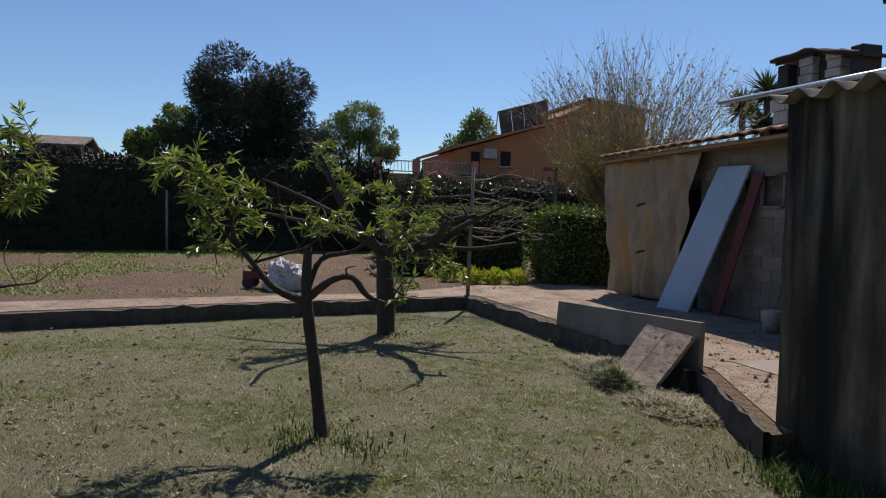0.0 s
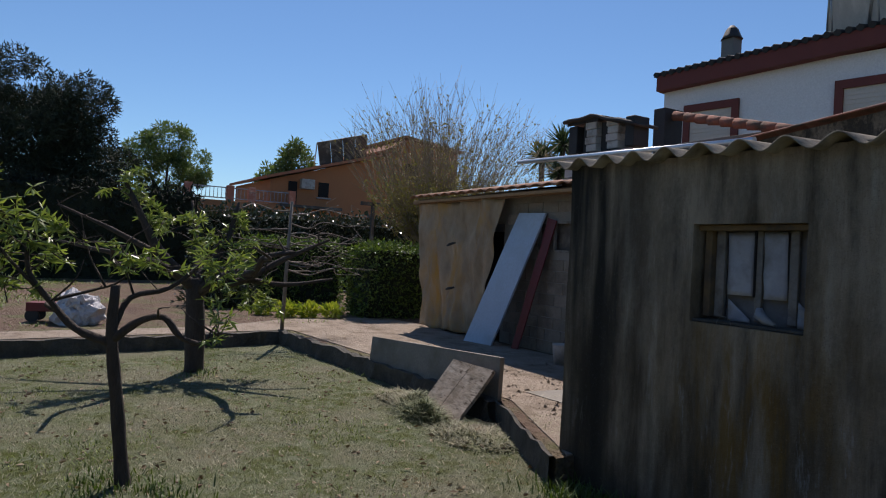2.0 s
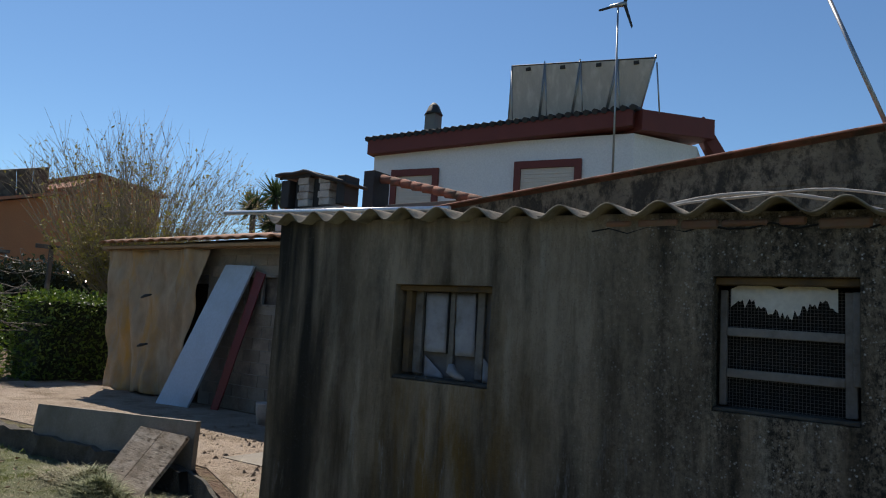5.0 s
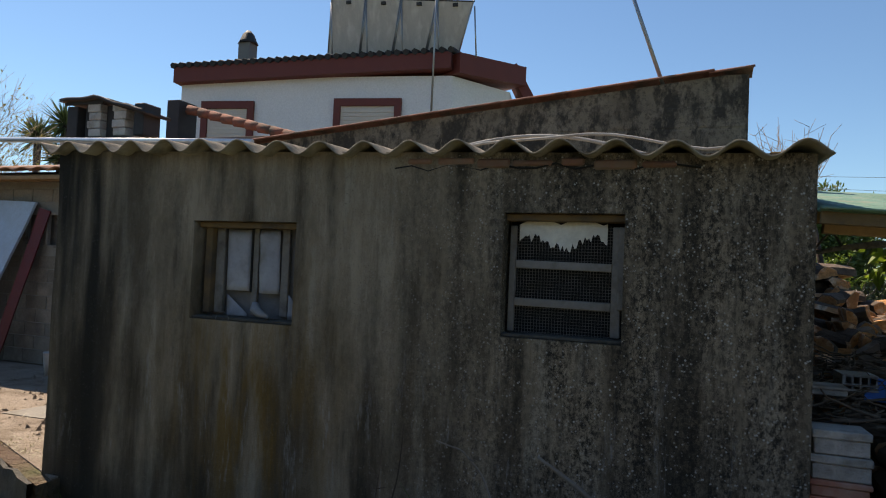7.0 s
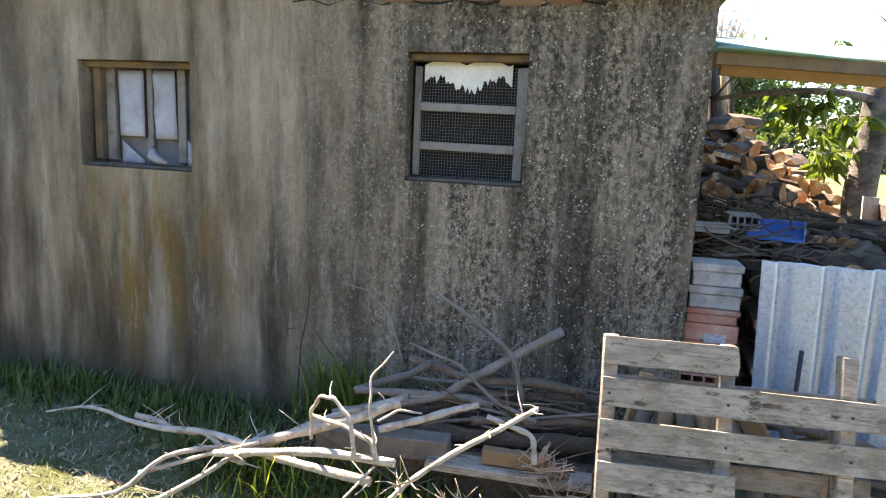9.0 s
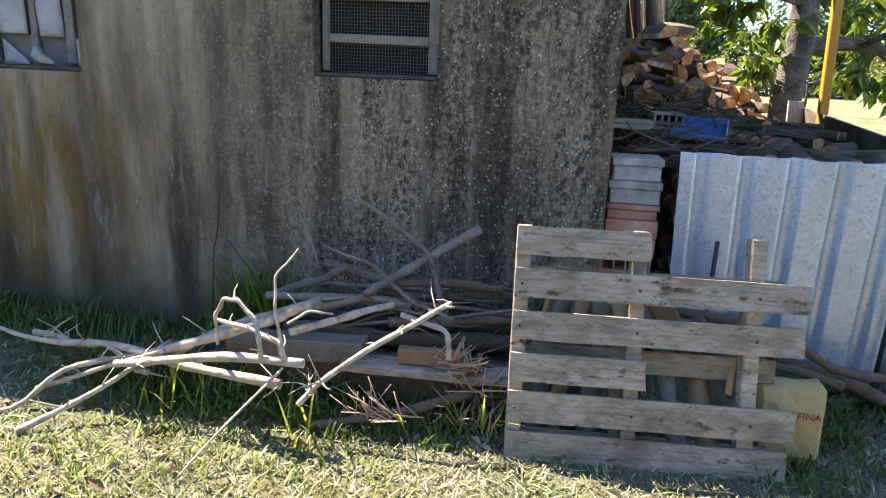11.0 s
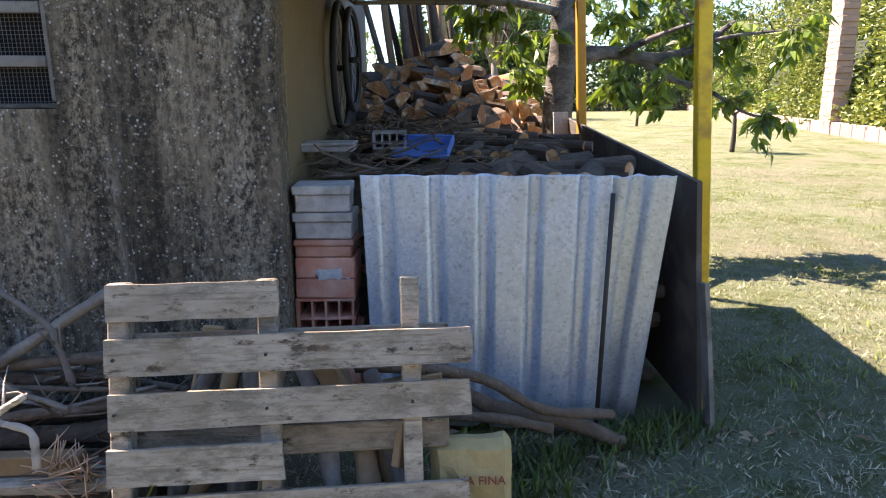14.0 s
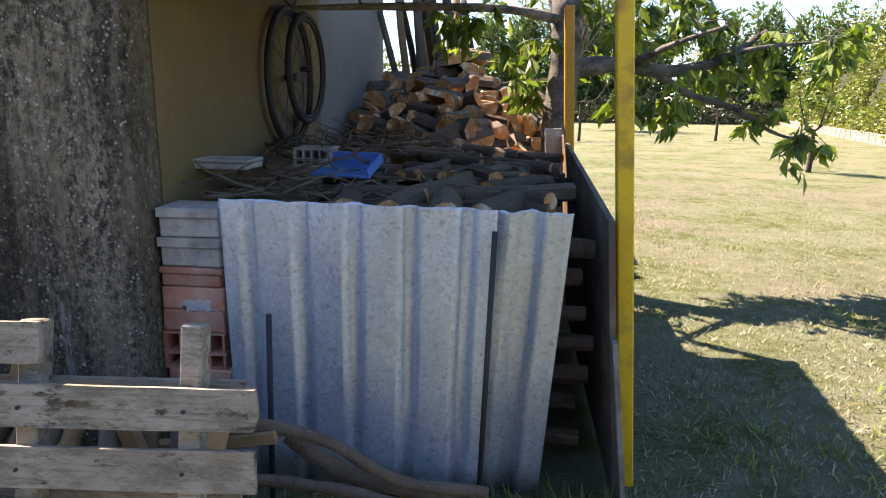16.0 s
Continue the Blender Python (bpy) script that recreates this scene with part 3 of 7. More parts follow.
for i, (a, b) in enumerate(zip(TERRACE[0:7], TERRACE[1:8])):
    kerb_run("kerb_%d" % (i + 1), b, a, 0.06 if max(a[0], b[0]) > -6.0 and max(a[1], b[1]) > -1 else 0.16, STEP + 0.02, M_KERB, "rough dark concrete kerb along the lawn")

# pale concrete path along the kerb and the yard before the hut
bm = bmesh.new()
prism(bm, [(-12.3, -7.4), (-12.9, -4.3), (-13.5, 0.3), (-9.9, 0.6), (-6.9, 0.77), (-5.0, -0.06), (-5.0, 5.0), (-9, 3.6), (-13.6, 3.6), (-15.6, 3.3), (-15.4, 0.9), (-14.1, -1.2), (-13.5, -7.8), (-11, -15.6), (-7.4, -30), (-6.2, -30), (-9.8, -15)], STEP - 0.05, STEP + 0.012)
tagged(part("path", bm, M_PATH), "pale worn concrete path and yard", "path", kind="structure")

# added wall, never in view: blocks low sky light from the shed front
bm = bmesh.new()
box(bm, 3.0, -9.0, 1.7, 22.0, 0.25, 3.6)
tagged(part("wall_south", bm, M_BLOCK), "unseen added wall that keeps sky light off the shed", "wall", kind="structure")

# ---- shed ----
def shed_top(x):
    return 2.70 - 0.022 * (x + 5.17)


shed = thing("shed", pose(0, 0, 0), "low shed with stained mossy cement render and corrugated roof", "shed")
bm = bmesh.new()
W1, W2 = (-3.875, -3.045, 1.50, 2.185), (-1.635, -0.942, 1.535, 2.267)
wall_with_openings(bm, [-5.17, W1[0], W1[1], W2[0], W2[1], 0.0], [-0.1, W1[2], W2[2], W1[3], W2[3], 2.6], {(1, 1), (1, 2), (3, 2), (3, 3)}, 0.0, 0.2, shed_top)
bmesh.ops.subdivide_edges(bm, edges=bm.edges[:], cuts=6, use_grid_fill=True)
for v in bm.verts:
    if v.co.y < 0.1 and not (W1[0] - 0.1 < v.co.x < W1[1] + 0.1 or W2[0] - 0.1 < v.co.x < W2[1] + 0.1):
        v.co.y += wavy(v.co, 0.018, 1.3)
front_wall = part("front_wall", bm, M_PLASTER, shed)
block("end_wall", (-0.1, 1.45, 1.28), (0.196, 2.45, 2.72), M_OCHRE, shed, "ochre plastered end wall")
block("end_wall", (-5.07, 1.45, 1.28), (0.196, 2.45, 2.72), M_PLASTER, shed)
block("floor_slab", (-2.6, 1.4, 0.03), (4.7, 2.3, 0.06), M_CONCRETE, shed)

WAVES, PITCH = 17, 0.306


def roof_sheet():
    """Corrugated fibre cement, with a crest every third of a metre."""
    bm = bmesh.new()

    def place(u, v):
        x = -5.25 + u * 5.3
        y = -0.14 + v * 2.85 + 0.015 * math.sin(x * 2.1)
        return Vector((x, y, shed_top(x) + 0.005 + v * 0.10 + 0.042 * math.cos(math.tau * (x + 0.07) / PITCH) + wavy((x, y, 0), 0.02, 0.9)))
    grid_sheet(bm, 240, 8, place)
    thicken(bm, 0.009)
    return part("roof_sheet", bm, M_FIBRE, shed, "weathered corrugated fibre-cement roof")


roof_sheet()


def window_frame_bits(x0, x1, z0, z1, y):
    block("window_sill", ((x0 + x1) / 2, 0.10, z0 + 0.012), (x1 - x0 - 0.004, 0.16, 0.02), M_KERB, shed, "crumbling dark cement sill")
    block("lintel", ((x0 + x1) / 2, 0.125, z1 - 0.022), (x1 - x0 - 0.004, 0.14, 0.04), M_LINTEL, shed, "ochre wooden lintel")


def boarded_window():
    """A grey backing board, two hanging white cards, bent scraps below them, battens and a wide wooden reveal."""
    x0, x1, z0, z1 = W1
    window_frame_bits(*W1, 0.1)
    win = part("window", _slab((x0 + x1) / 2, 0.19, (z0 + z1) / 2, x1 - x0, 0.012, z1 - z0), M_BACKBOARD, shed, "window closed with white card and battens")
    block("reveal_board", (x0 + 0.062, 0.135, (z0 + z1) / 2 + 0.005), (0.055, 0.09, z1 - z0 - 0.075), M_LINTEL, win, "brown wooden jamb")
    block("reveal_board", (x0 + 0.128, 0.155, (z0 + z1) / 2 + 0.005), (0.07, 0.04, z1 - z0 - 0.075), M_FRAME, win)
    for a, b, foot, y in ((0.184, 0.376, 0.205, 0.150), (0.456, 0.616, 0.195, 0.140)):
        bm = bmesh.new()
        grid_sheet(bm, 6, 10, lambda u, v: Vector((x0 + a + u * (b - a) + 0.008 * (1 - v), y + 0.015 * (v - 1) * math.sin(u * 4) + wavy((a + u, v * 2, 1), 0.012, 2), z0 + foot + v * (z1 - z0 - 0.05 - foot))))
        thicken(bm, 0.004)
        part("card", bm, M_FLAP, win, "hanging white card panel")
    for x, w, t in ((x0 + 0.416, 0.05, 0.03), (x0 + 0.660, 0.06, 0.03)):
        block("batten", (x, 0.165, (z0 + z1) / 2), (w, t, z1 - z0 - 0.08), M_FRAME, win)
    # narrow strip in the near-black interior colour, beside the first card
    block("batten", (x0 + 0.394, 0.146, (z0 + z1) / 2 + 0.08), (0.012, 0.025, z1 - z0 - 0.24), M_DARKIN, win)
    for a, b, h0, h1 in ((0.20, 0.36, 0.15, 0.02), (0.70, 0.82, 0.17, 0.05)):
        bm = bmesh.new()
        grid_sheet(bm, 5, 4, lambda u, v: Vector((x0 + a + u * (b - a), 0.150 + 0.012 * u, z0 + 0.025 + v * (h0 + (h1 - h0) * u))))
        thicken(bm, 0.004)
        part("card_scrap", bm, M_FLAP, win, "bent white card scrap")
    bm = bmesh.new()
    tube(bm, [(x0 + 0.47, 0.10, z0 + 0.13), (x0 + 0.48, 0.085, z0 + 0.09), (x0 + 0.53, 0.07, z0 + 0.06), (x0 + 0.60, 0.07, z0 + 0.04)], [0.022, 0.038, 0.030, 0.012], 7)
    part("rag", bm, M_FLAP, win, "crumpled white rag on the sill")
    bm = bmesh.new()
    loop = [(x0 + 0.27 + 0.055 * math.cos(k * math.tau / 18), 0.01, z0 + 0.0 + 0.06 * math.sin(k * math.tau / 18)) for k in range(19)]
    tube(bm, loop, [0.0022] * 19, 5)
    part("wire_loop", bm, M_WIRE, win, "thin wire loop hanging over the sill")


def _slab(cx, cy, cz, sx, sy, sz):
    bm = bmesh.new()
    box(bm, cx, cy, cz, sx, sy, sz)
    return bm


def mesh_window():
    x0, x1, z0, z1 = W2
    window_frame_bits(*W2, 0.1)
    # near-black sheet behind the opening, painted as the unlit room
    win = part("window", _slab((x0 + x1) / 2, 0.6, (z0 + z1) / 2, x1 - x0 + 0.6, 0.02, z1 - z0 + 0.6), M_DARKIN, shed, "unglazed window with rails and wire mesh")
    fx0, fx1 = x0 + 0.055, x1 - 0.07
    block("frame_stile", (fx0 - 0.018, 0.12, (z0 + z1) / 2 - 0.02), (0.036, 0.04, z1 - z0 - 0.1), M_FRAME, win)
    block("frame_stile", (fx1 + 0.025, 0.12, (z0 + z1) / 2 - 0.02), (0.055, 0.04, z1 - z0 - 0.1), M_FRAME, win)
    block("frame_stile", (x1 - 0.02, 0.10, (z0 + z1) / 2 + 0.06), (0.035, 0.05, z1 - z0 - 0.26), M_FRAME, win)
    for z in (z0 + 0.205, z0 + 0.43):
        block("rail", ((fx0 + fx1) / 2, 0.11, z), (fx1 - fx0 - 0.004, 0.03, 0.048), M_FRAME, win, turn=Matrix.Rotation(0.01, 3, "Y"))
    bm = bmesh.new()
    step = 0.018
    for i in range(int((fx1 - fx0) / step)):
        box(bm, fx0 + step * (i + 0.5), 0.14, (z0 + z1) / 2 - 0.02, 0.0020, 0.002, z1 - z0 - 0.08)
    for i in range(int((z1 - z0 - 0.08) / step)):
        box(bm, (fx0 + fx1) / 2, 0.143, z0 + 0.03 + step * i, fx1 - fx0, 0.002, 0.0020)
    part("wire_mesh", bm, M_WIRE, win, "rusty square wire mesh")
    # torn remnant of a pale sheet behind the mesh
    bm = bmesh.new()
    rr = random.Random(5)
    n = 44
    up, lo = [], []
    for i in range(n + 1):
        u = i / n
        x = fx0 + 0.015 + u * (fx1 - fx0 - 0.05)
        up.append(bm.verts.new((x, 0.132, z1 - 0.06 + 0.035 * abs(math.sin(u * 6.6)))))
        lo.append(bm.verts.new((x, 0.132, z1 - 0.175 + 0.03 * math.sin(u * 9) + rr.uniform(-0.02, 0.035))))
    for i in range(n):
        bm.faces.new((lo[i], lo[i + 1], up[i + 1], up[i]))
    thicken(bm, 0.004)
    part("torn_sheet", bm, M_CREAM, win, "torn cream sheet remnant")


boarded_window()
mesh_window()
# course of bare bricks under the eaves where the render fell off
for i, (w, zoff) in enumerate(((0.16, 0.0), (0.235, 0.004), (0.20, -0.006), (0.235, 0.0), (0.13, 0.01), (0.235, -0.004), (0.18, 0.0))):
    block("brick", (-2.18 + i * 0.235, -0.004 + 0.003 * (i % 2), 2.575 - 0.006 * i + zoff), (w, 0.03, 0.034 + 0.010 * (i % 3)), M_DUSTBRICK, shed, bevel=0.010)
bm = bmesh.new()
for k in range(16):
    x = -2.35 + k * 0.112
    tube(bm, [(x, -0.004, 2.535 + 0.02 * math.sin(k * 2.3)), (x + 0.115, -0.004, 2.535 + 0.02 * math.sin((k + 1) * 2.3))], [0.006, 0.006], 4)
part("crack", bm, M_DARKIN, shed, "dark crack in the render")

# ---- block building behind the shed ----
store = thing("block_building", pose(0, 0, 0), "taller building with a sloping mossy block gable", "building")
bm = bmesh.new()
vs = []
for x, z in ((-5.9, -0.1), (-0.13, -0.1), (-0.13, 3.80), (-0.35, 3.80), (-5.6, 3.26), (-5.9, 3.24)):
    vs.append((x, z))
lo = [bm.verts.new((x, 2.72, z)) for x, z in vs]
hi = [bm.verts.new((x, 2.92, z)) for x, z in vs]
bm.faces.new(lo)
bm.faces.new(hi[::-1])
for i in range(len(vs)):
    bm.faces.new((lo[i], hi[i], hi[(i + 1) % len(vs)], lo[(i + 1) % len(vs)]))
part("gable_wall", bm, M_BLOCK, store)
for i, (x, z) in enumerate(((-0.36, 3.42), (-0.78, 3.42), (-0.36, 3.21), (-0.80, 3.21), (-1.24, 3.21), (-0.36, 3.0), (-0.82, 3.0), (-1.22, 3.42), (-1.66, 3.0), (-1.26, 3.0), (-1.68, 3.21), (-2.12, 3.21), (-1.66, 3.42), (-2.1, 3.0))):
    block("block", (x, 2.72, z), (0.40 - 0.03 * (i % 3), 0.012, 0.19), M_BLOCK, store, bevel=0.005)
block("side_wall", (-0.23, 4.4, 1.85), (0.2, 2.96, 3.88), M_PALEWALL, store, "pale grey side wall")
block("back_wall", (-3.0, 5.9, 1.5), (5.4, 0.2, 3.1), M_BLOCK, store)
for i in range(17):
    x = -0.28 - i * 0.335
    z = 3.815 - max(0, i - 0.5) * 0.0345
    bm = bmesh.new()
    grid_sheet(bm, 4, 6, lambda u, v: Vector((x - 0.19 + u * 0.38, 2.64 + v * 0.36, z + 0.02 + 0.05 * math.sin(math.pi * v) + (u - 0.5) * 0.04)))
    thicken(bm, 0.014)
    part("verge_tile", bm, M_OLDTILE, store)
block("roof_slab", (-3.0, 4.4, 3.45), (5.6, 3.0, 0.08), M_FIBRE, store, turn=Matrix.Rotation(-0.103, 3, "Y"))
pole = thing("pole", pose(-0.86, 2.80, 3.72), "thin grey pole leaning above the gable", "pole")
bm = bmesh.new()
tube(bm, [(0, 0, 0), (-0.50, 0, 1.45)], [0.02, 0.018], 8)
part("shaft", bm, M_GREYMETAL, pole)

# hose and aluminium tube that lie on the shed roof
hose = thing("hose", pose(0, 0, 0), "pale hose lying in a loop on the roof", "hose")
bm = bmesh.new()
pts = [(-2.35 + 0.12 * i, 0.55 + 0.02 * i, 2.70 + 0.15 * math.sin(math.pi * min(1, i / 13)) + 0.01) for i in range(15)]
tube(bm, pts, [0.013] * 15, 8)
pts = [(-2.2 + 0.14 * i, 0.45, 2.71 + 0.10 * math.sin(math.pi * min(1, i / 12)) + 0.012 * math.sin(i)) for i in range(14)]
tube(bm, pts, [0.009] * 14, 7)
part("coil", bm, M_WHITEBLOCK, hose)
bar = thing("aluminium_tube", pose(0, 0, 0), "long bright aluminium tube lying along the roof", "tube")
bm = bmesh.new()
tube(bm, [(-6.1, 0.10, 2.835), (-3.5, 0.10, 2.752)], [0.022, 0.022], 8)
part("shaft", bm, M_ALU, bar)

# ---- hut with tiled roof ----
HUT_Y = 3.75
hut = thing("hut", pose(0, 0, 0), "small block hut with tiled roof and cloth curtain", "hut")
bm = bmesh.new()
wall_with_openings(bm, [-14.0, -13.6, -11.3, -10.27, -9.29, -5.6], [0.1, 2.0, 2.54, 2.95], {(1, 0), (1, 1), (3, 1)}, HUT_Y, HUT_Y + 0.2)
part("front_wall", bm, M_CONCRETE, hut)
block("side_wall", (-13.9, 5.35, 1.5), (0.2, 3.0, 2.8), M_CONCRETE, hut)
block("back_wall", (-9.9, 6.9, 1.6), (8.6, 0.2, 3.0), M_CONCRETE, hut)
# thin near-black sheet in place of the hut's shaded inside
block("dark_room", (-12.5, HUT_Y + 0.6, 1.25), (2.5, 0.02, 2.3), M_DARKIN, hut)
block("beam", (-10.6, HUT_Y - 0.32, 3.02), (7.6, 0.10, 0.10), M_WOOD, hut, "wooden eaves beam")
bm = bmesh.new()
bm.faces.new([bm.verts.new(p) for p in ((-14.2, HUT_Y - 0.5, 3.03), (-6.2, HUT_Y - 0.5, 3.03), (-6.2, HUT_Y + 3.0, 3.66), (-14.2, HUT_Y + 3.0, 3.66))])
thicken(bm, 0.05)
part("roof_deck", bm, M_WOOD, hut)
block("wall_plate", (-10.1, HUT_Y + 0.1, 3.02), (7.8, 0.196, 0.2), M_CONCRETE, hut)
for i in range(24):
    bm = bmesh.new()
    x = -14.1 + i * 0.335

    def tile_place(u, v):
        return Vector((x + (u - 0.5) * 0.36, HUT_Y - 0.55 + v * 3.6, 3.10 + v * 0.66 + 0.055 * math.sin(math.pi * u) + 0.020 * ((v * 9) % 1)))
    grid_sheet(bm, 5, 18, tile_place)
    thicken(bm, 0.014)
    part("roof_tile", bm, M_HUTTILE, hut)
# courses of concrete blocks, each a little proud of its joints
for row in range(13):
    for k in range(9):
        x, z = -11.2 + 0.42 * (k + 0.5 * (row % 2)), 0.34 + 0.205 * row
        if -11.25 < x - 0.2 and x + 0.2 < -5.7 and not (-10.5 < x < -9.1 and 1.92 < z < 2.62):
            block("block", (x, HUT_Y - 0.003, z), (0.405, 0.016, 0.19), M_HUTBLOCK, hut, bevel=0.004)
bm = bmesh.new()
for x in (-10.25, -9.78, -9.31):
    box(bm, x, HUT_Y - 0.01, 2.27, 0.04, 0.05, 0.54)
for z in (2.02, 2.52):
    box(bm, -9.78, HUT_Y - 0.01, z, 1.0, 0.05, 0.04)
win = part("window", bm, M_FRAME, hut, "small grey window frame")
block("pane", (-9.78, HUT_Y + 0.08, 2.27), (0.96, 0.01, 0.52), M_BOARD, win)


def curtain(top, foot, y, z0, z1, label):
    """A stiff torn sheet between its top and foot edges, with few soft folds, creases and ragged sides."""
    bm = bmesh.new()

    def place(u, v):
        low, edge, key = 1 - v, (u - 0.5) * 2, top[0]
        x = (top[0] + u * (top[1] - top[0])) * v + (foot[0] + u * (foot[1] - foot[0])) * low
        x += abs(edge) ** 3 * 0.12 * noise.noise(Vector((edge, v * 5.0, key)))
        y1 = y - 0.06 * math.sin(u * 9 + 1.5 * v) * (0.3 + low) - 0.16 * noise.noise(Vector((u * 2.6, v * 2.2, key))) - 0.10 * noise.noise(Vector((u * 8, v * 6, key + 3)))
        return Vector((x, y1, z0 + v * (z1 - z0) + 0.12 * low * noise.noise(Vector((u * 4, 0, key)))))
    grid_sheet(bm, 40, 32, place)
    thicken(bm, 0.006)
    ob = part("curtain", bm, M_CLOTH)
    return tagged(ob, label, "curtain", "curtains on the hut")


curtain((-14.15, -12.5), (-13.85, -12.6), HUT_Y - 0.3, 0.28, 2.98, "tan cloth sheet hanging over the hut opening")
curtain((-12.62, -11.02), (-12.75, -11.6), HUT_Y - 0.3, 0.30, 3.0, "tan cloth sheet gathered and tied with dark cord")
# boards that lean on the hut
lean = Matrix.Rotation(radians(-15), 3, "X")


def leaning_panel(name, foot_a, foot_b, top_b, top_a, mat, label, category, t=0.03):
    bm = bmesh.new()
    vs = [bm.verts.new(p) for p in (foot_a, foot_b, top_b, top_a)]
    bm.faces.new(vs)
    bmesh.ops.subdivide_edges(bm, edges=bm.edges[:], cuts=5, use_grid_fill=True)
    for v in bm.verts:
        v.co.y += wavy(v.co, 0.012, 2.0)
    thicken(bm, t)
    return tagged(part(name, bm, mat), label, category)


leaning_panel("blue_board", (-11.45, 3.05, 0.24), (-10.75, 3.2, 0.24), (-9.95, 3.68, 2.68), (-10.72, 3.68, 2.70), M_BLUEBOARD, "pale blue painted door panel leaning on the hut", "panel", 0.04)
leaning_panel("red_board", (-10.42, 3.4, 0.24), (-10.26, 3.42, 0.24), (-9.70, 3.70, 2.55), (-9.92, 3.70, 2.60), M_RED, "dark red plastic sheet leaning on the hut", "panel", 0.02)
leaning_panel("dark_board", (-9.1, 3.35, 0.24), (-8.7, 3.35, 0.24), (-8.6, 3.68, 1.5), (-8.9, 3.68, 1.5), M_BOARD, "dark board leaning on the hut", "panel", 0.03)

# concrete slabs on the lawn edge
leaning_panel("concrete_slab", (-9.83, 0.36, -0.02), (-6.97, 0.66, -0.02), (-6.97, 0.70, 0.72), (-9.85, 0.42, 0.585), M_CONCRETE, "large grey concrete slab standing on the lawn edge", "slab", 0.06)
leaning_panel("plank", (-7.78, 0.08, 0.0), (-7.42, 0.09, 0.0), (-7.36, 0.54, 0.56), (-7.72, 0.50, 0.57), M_PALLET, "short pale plank leaning on the large slab", "plank", 0.04)
leaning_panel("plank", (-7.41, 0.09, 0.0), (-6.99, 0.12, 0.0), (-6.95, 0.57, 0.56), (-7.35, 0.54, 0.56), M_PALLET, "short pale plank leaning on the large slab", "plank", 0.04)
leaning_panel("flagstone", (-7.2, 1.2, 0.25), (-6.3, 1.25, 0.25), (-6.3, 1.75, 0.26), (-7.1, 1.8, 0.26), M_CONCRETE, "pale flagstone lying on the yard", "flagstone", 0.06)

# ---- barbecue chimney ----
oven = thing("barbecue_chimney", pose(-9.13, 4.4, 0.10), "pale brick barbecue chimney with sooty metal hood", "chimney")
for i in range(17):
    for k in range(5):
        block("brick", (-0.79 + k * 0.31 + 0.06 * (i % 2) - 0.03, 0, 0.35 + i * 0.2), (0.297, 0.60, 0.188), M_WHITEBLOCK, oven)
for x, w in ((-0.87, 0.22), (0.50, 0.20)):
    block("pillar", (x, 0, 3.95), (w, 0.36, 0.50), M_DARKMETAL, oven, "sooty black corner pillar", bevel=0.012)
for x in (-0.38, 0.13):
    for j in range(4):
        block("brick", (x + 0.012 * (-1) ** j, 0, 3.76 + 0.13 * j), (0.25 + 0.02 * (j % 2), 0.40, 0.122), M_WHITEBLOCK, oven, "sooty pale brick", bevel=0.008)
for x, w in ((-0.60, 0.16), (-0.125, 0.22)):
    block("smoke_box", (x, 0.05, 3.94), (w, 0.28, 0.52), M_DARKMETAL, oven)
bm = bmesh.new()
grid_sheet(bm, 12, 4, lambda u, v: Vector((-1.03 + u * 1.72, -0.30 + v * 0.60, 4.30 + 0.03 * min(1.0, u / 0.43) - 0.27 * max(0.0, u - 0.43) / 0.57 + 0.012 * math.sin(u * 17))))
thicken(bm, 0.05)
part("hood", bm, M_DARKMETAL, oven, "sooty dark metal hood")
block("hood_skirt", (-0.60, -0.2, 4.25), (0.80, 0.03, 0.08), M_DARKMETAL, oven)
block("hood_skirt", (0.22, -0.2, 4.16), (0.74, 0.03, 0.08), M_DARKMETAL, oven, turn=Matrix.Rotation(0.27, 3, "Y"))

# low tiled flue roof near the chimney
lean_to = thing("lean_to_roof", pose(0.22, 0, -0.03), "small ruined lean-to roof with old clay tiles", "roof")
block("end_wall", (-10.05, 6.5, 2.4), (0.28, 0.5, 5.1), M_DARKMETAL, lean_to)
block("wall", (-8.7, 6.75, 2.1), (2.6, 0.2, 4.4), M_PALEWALL, lean_to)
for i in range(9):
    bm = bmesh.new()
    tube(bm, [(-9.85 + i * 0.27, 6.45, 4.80 - i * 0.066), (-9.52 + i * 0.27, 6.45, 4.73 - i * 0.066)], [0.10, 0.075], 8)
    part("roof_tile", bm, M_OLDTILE, lean_to)

# ---- white house ----
house = thing("house", pose(0, 0, 0), "two-storey white house with maroon eaves and window surrounds", "house")
L, C = Vector((-16.5, 13.9, 0)), Vector((-7.53, 15.36, 0))
along = (C - L).normalized()
turn_h = Matrix.Rotation(math.atan2(along.y, along.x), 3, "Z")
back = Vector((-along.y, along.x, 0))
Rr = C + Vector((0.5, 0.86, 0)) * 2.53
bm = bmesh.new()
prism(bm, [tuple(p.xy) for p in (L, C, Rr, Rr + back * 7, L + back * 8)], -0.1, 7.9)
part("wall", bm, M_WHITE, house)


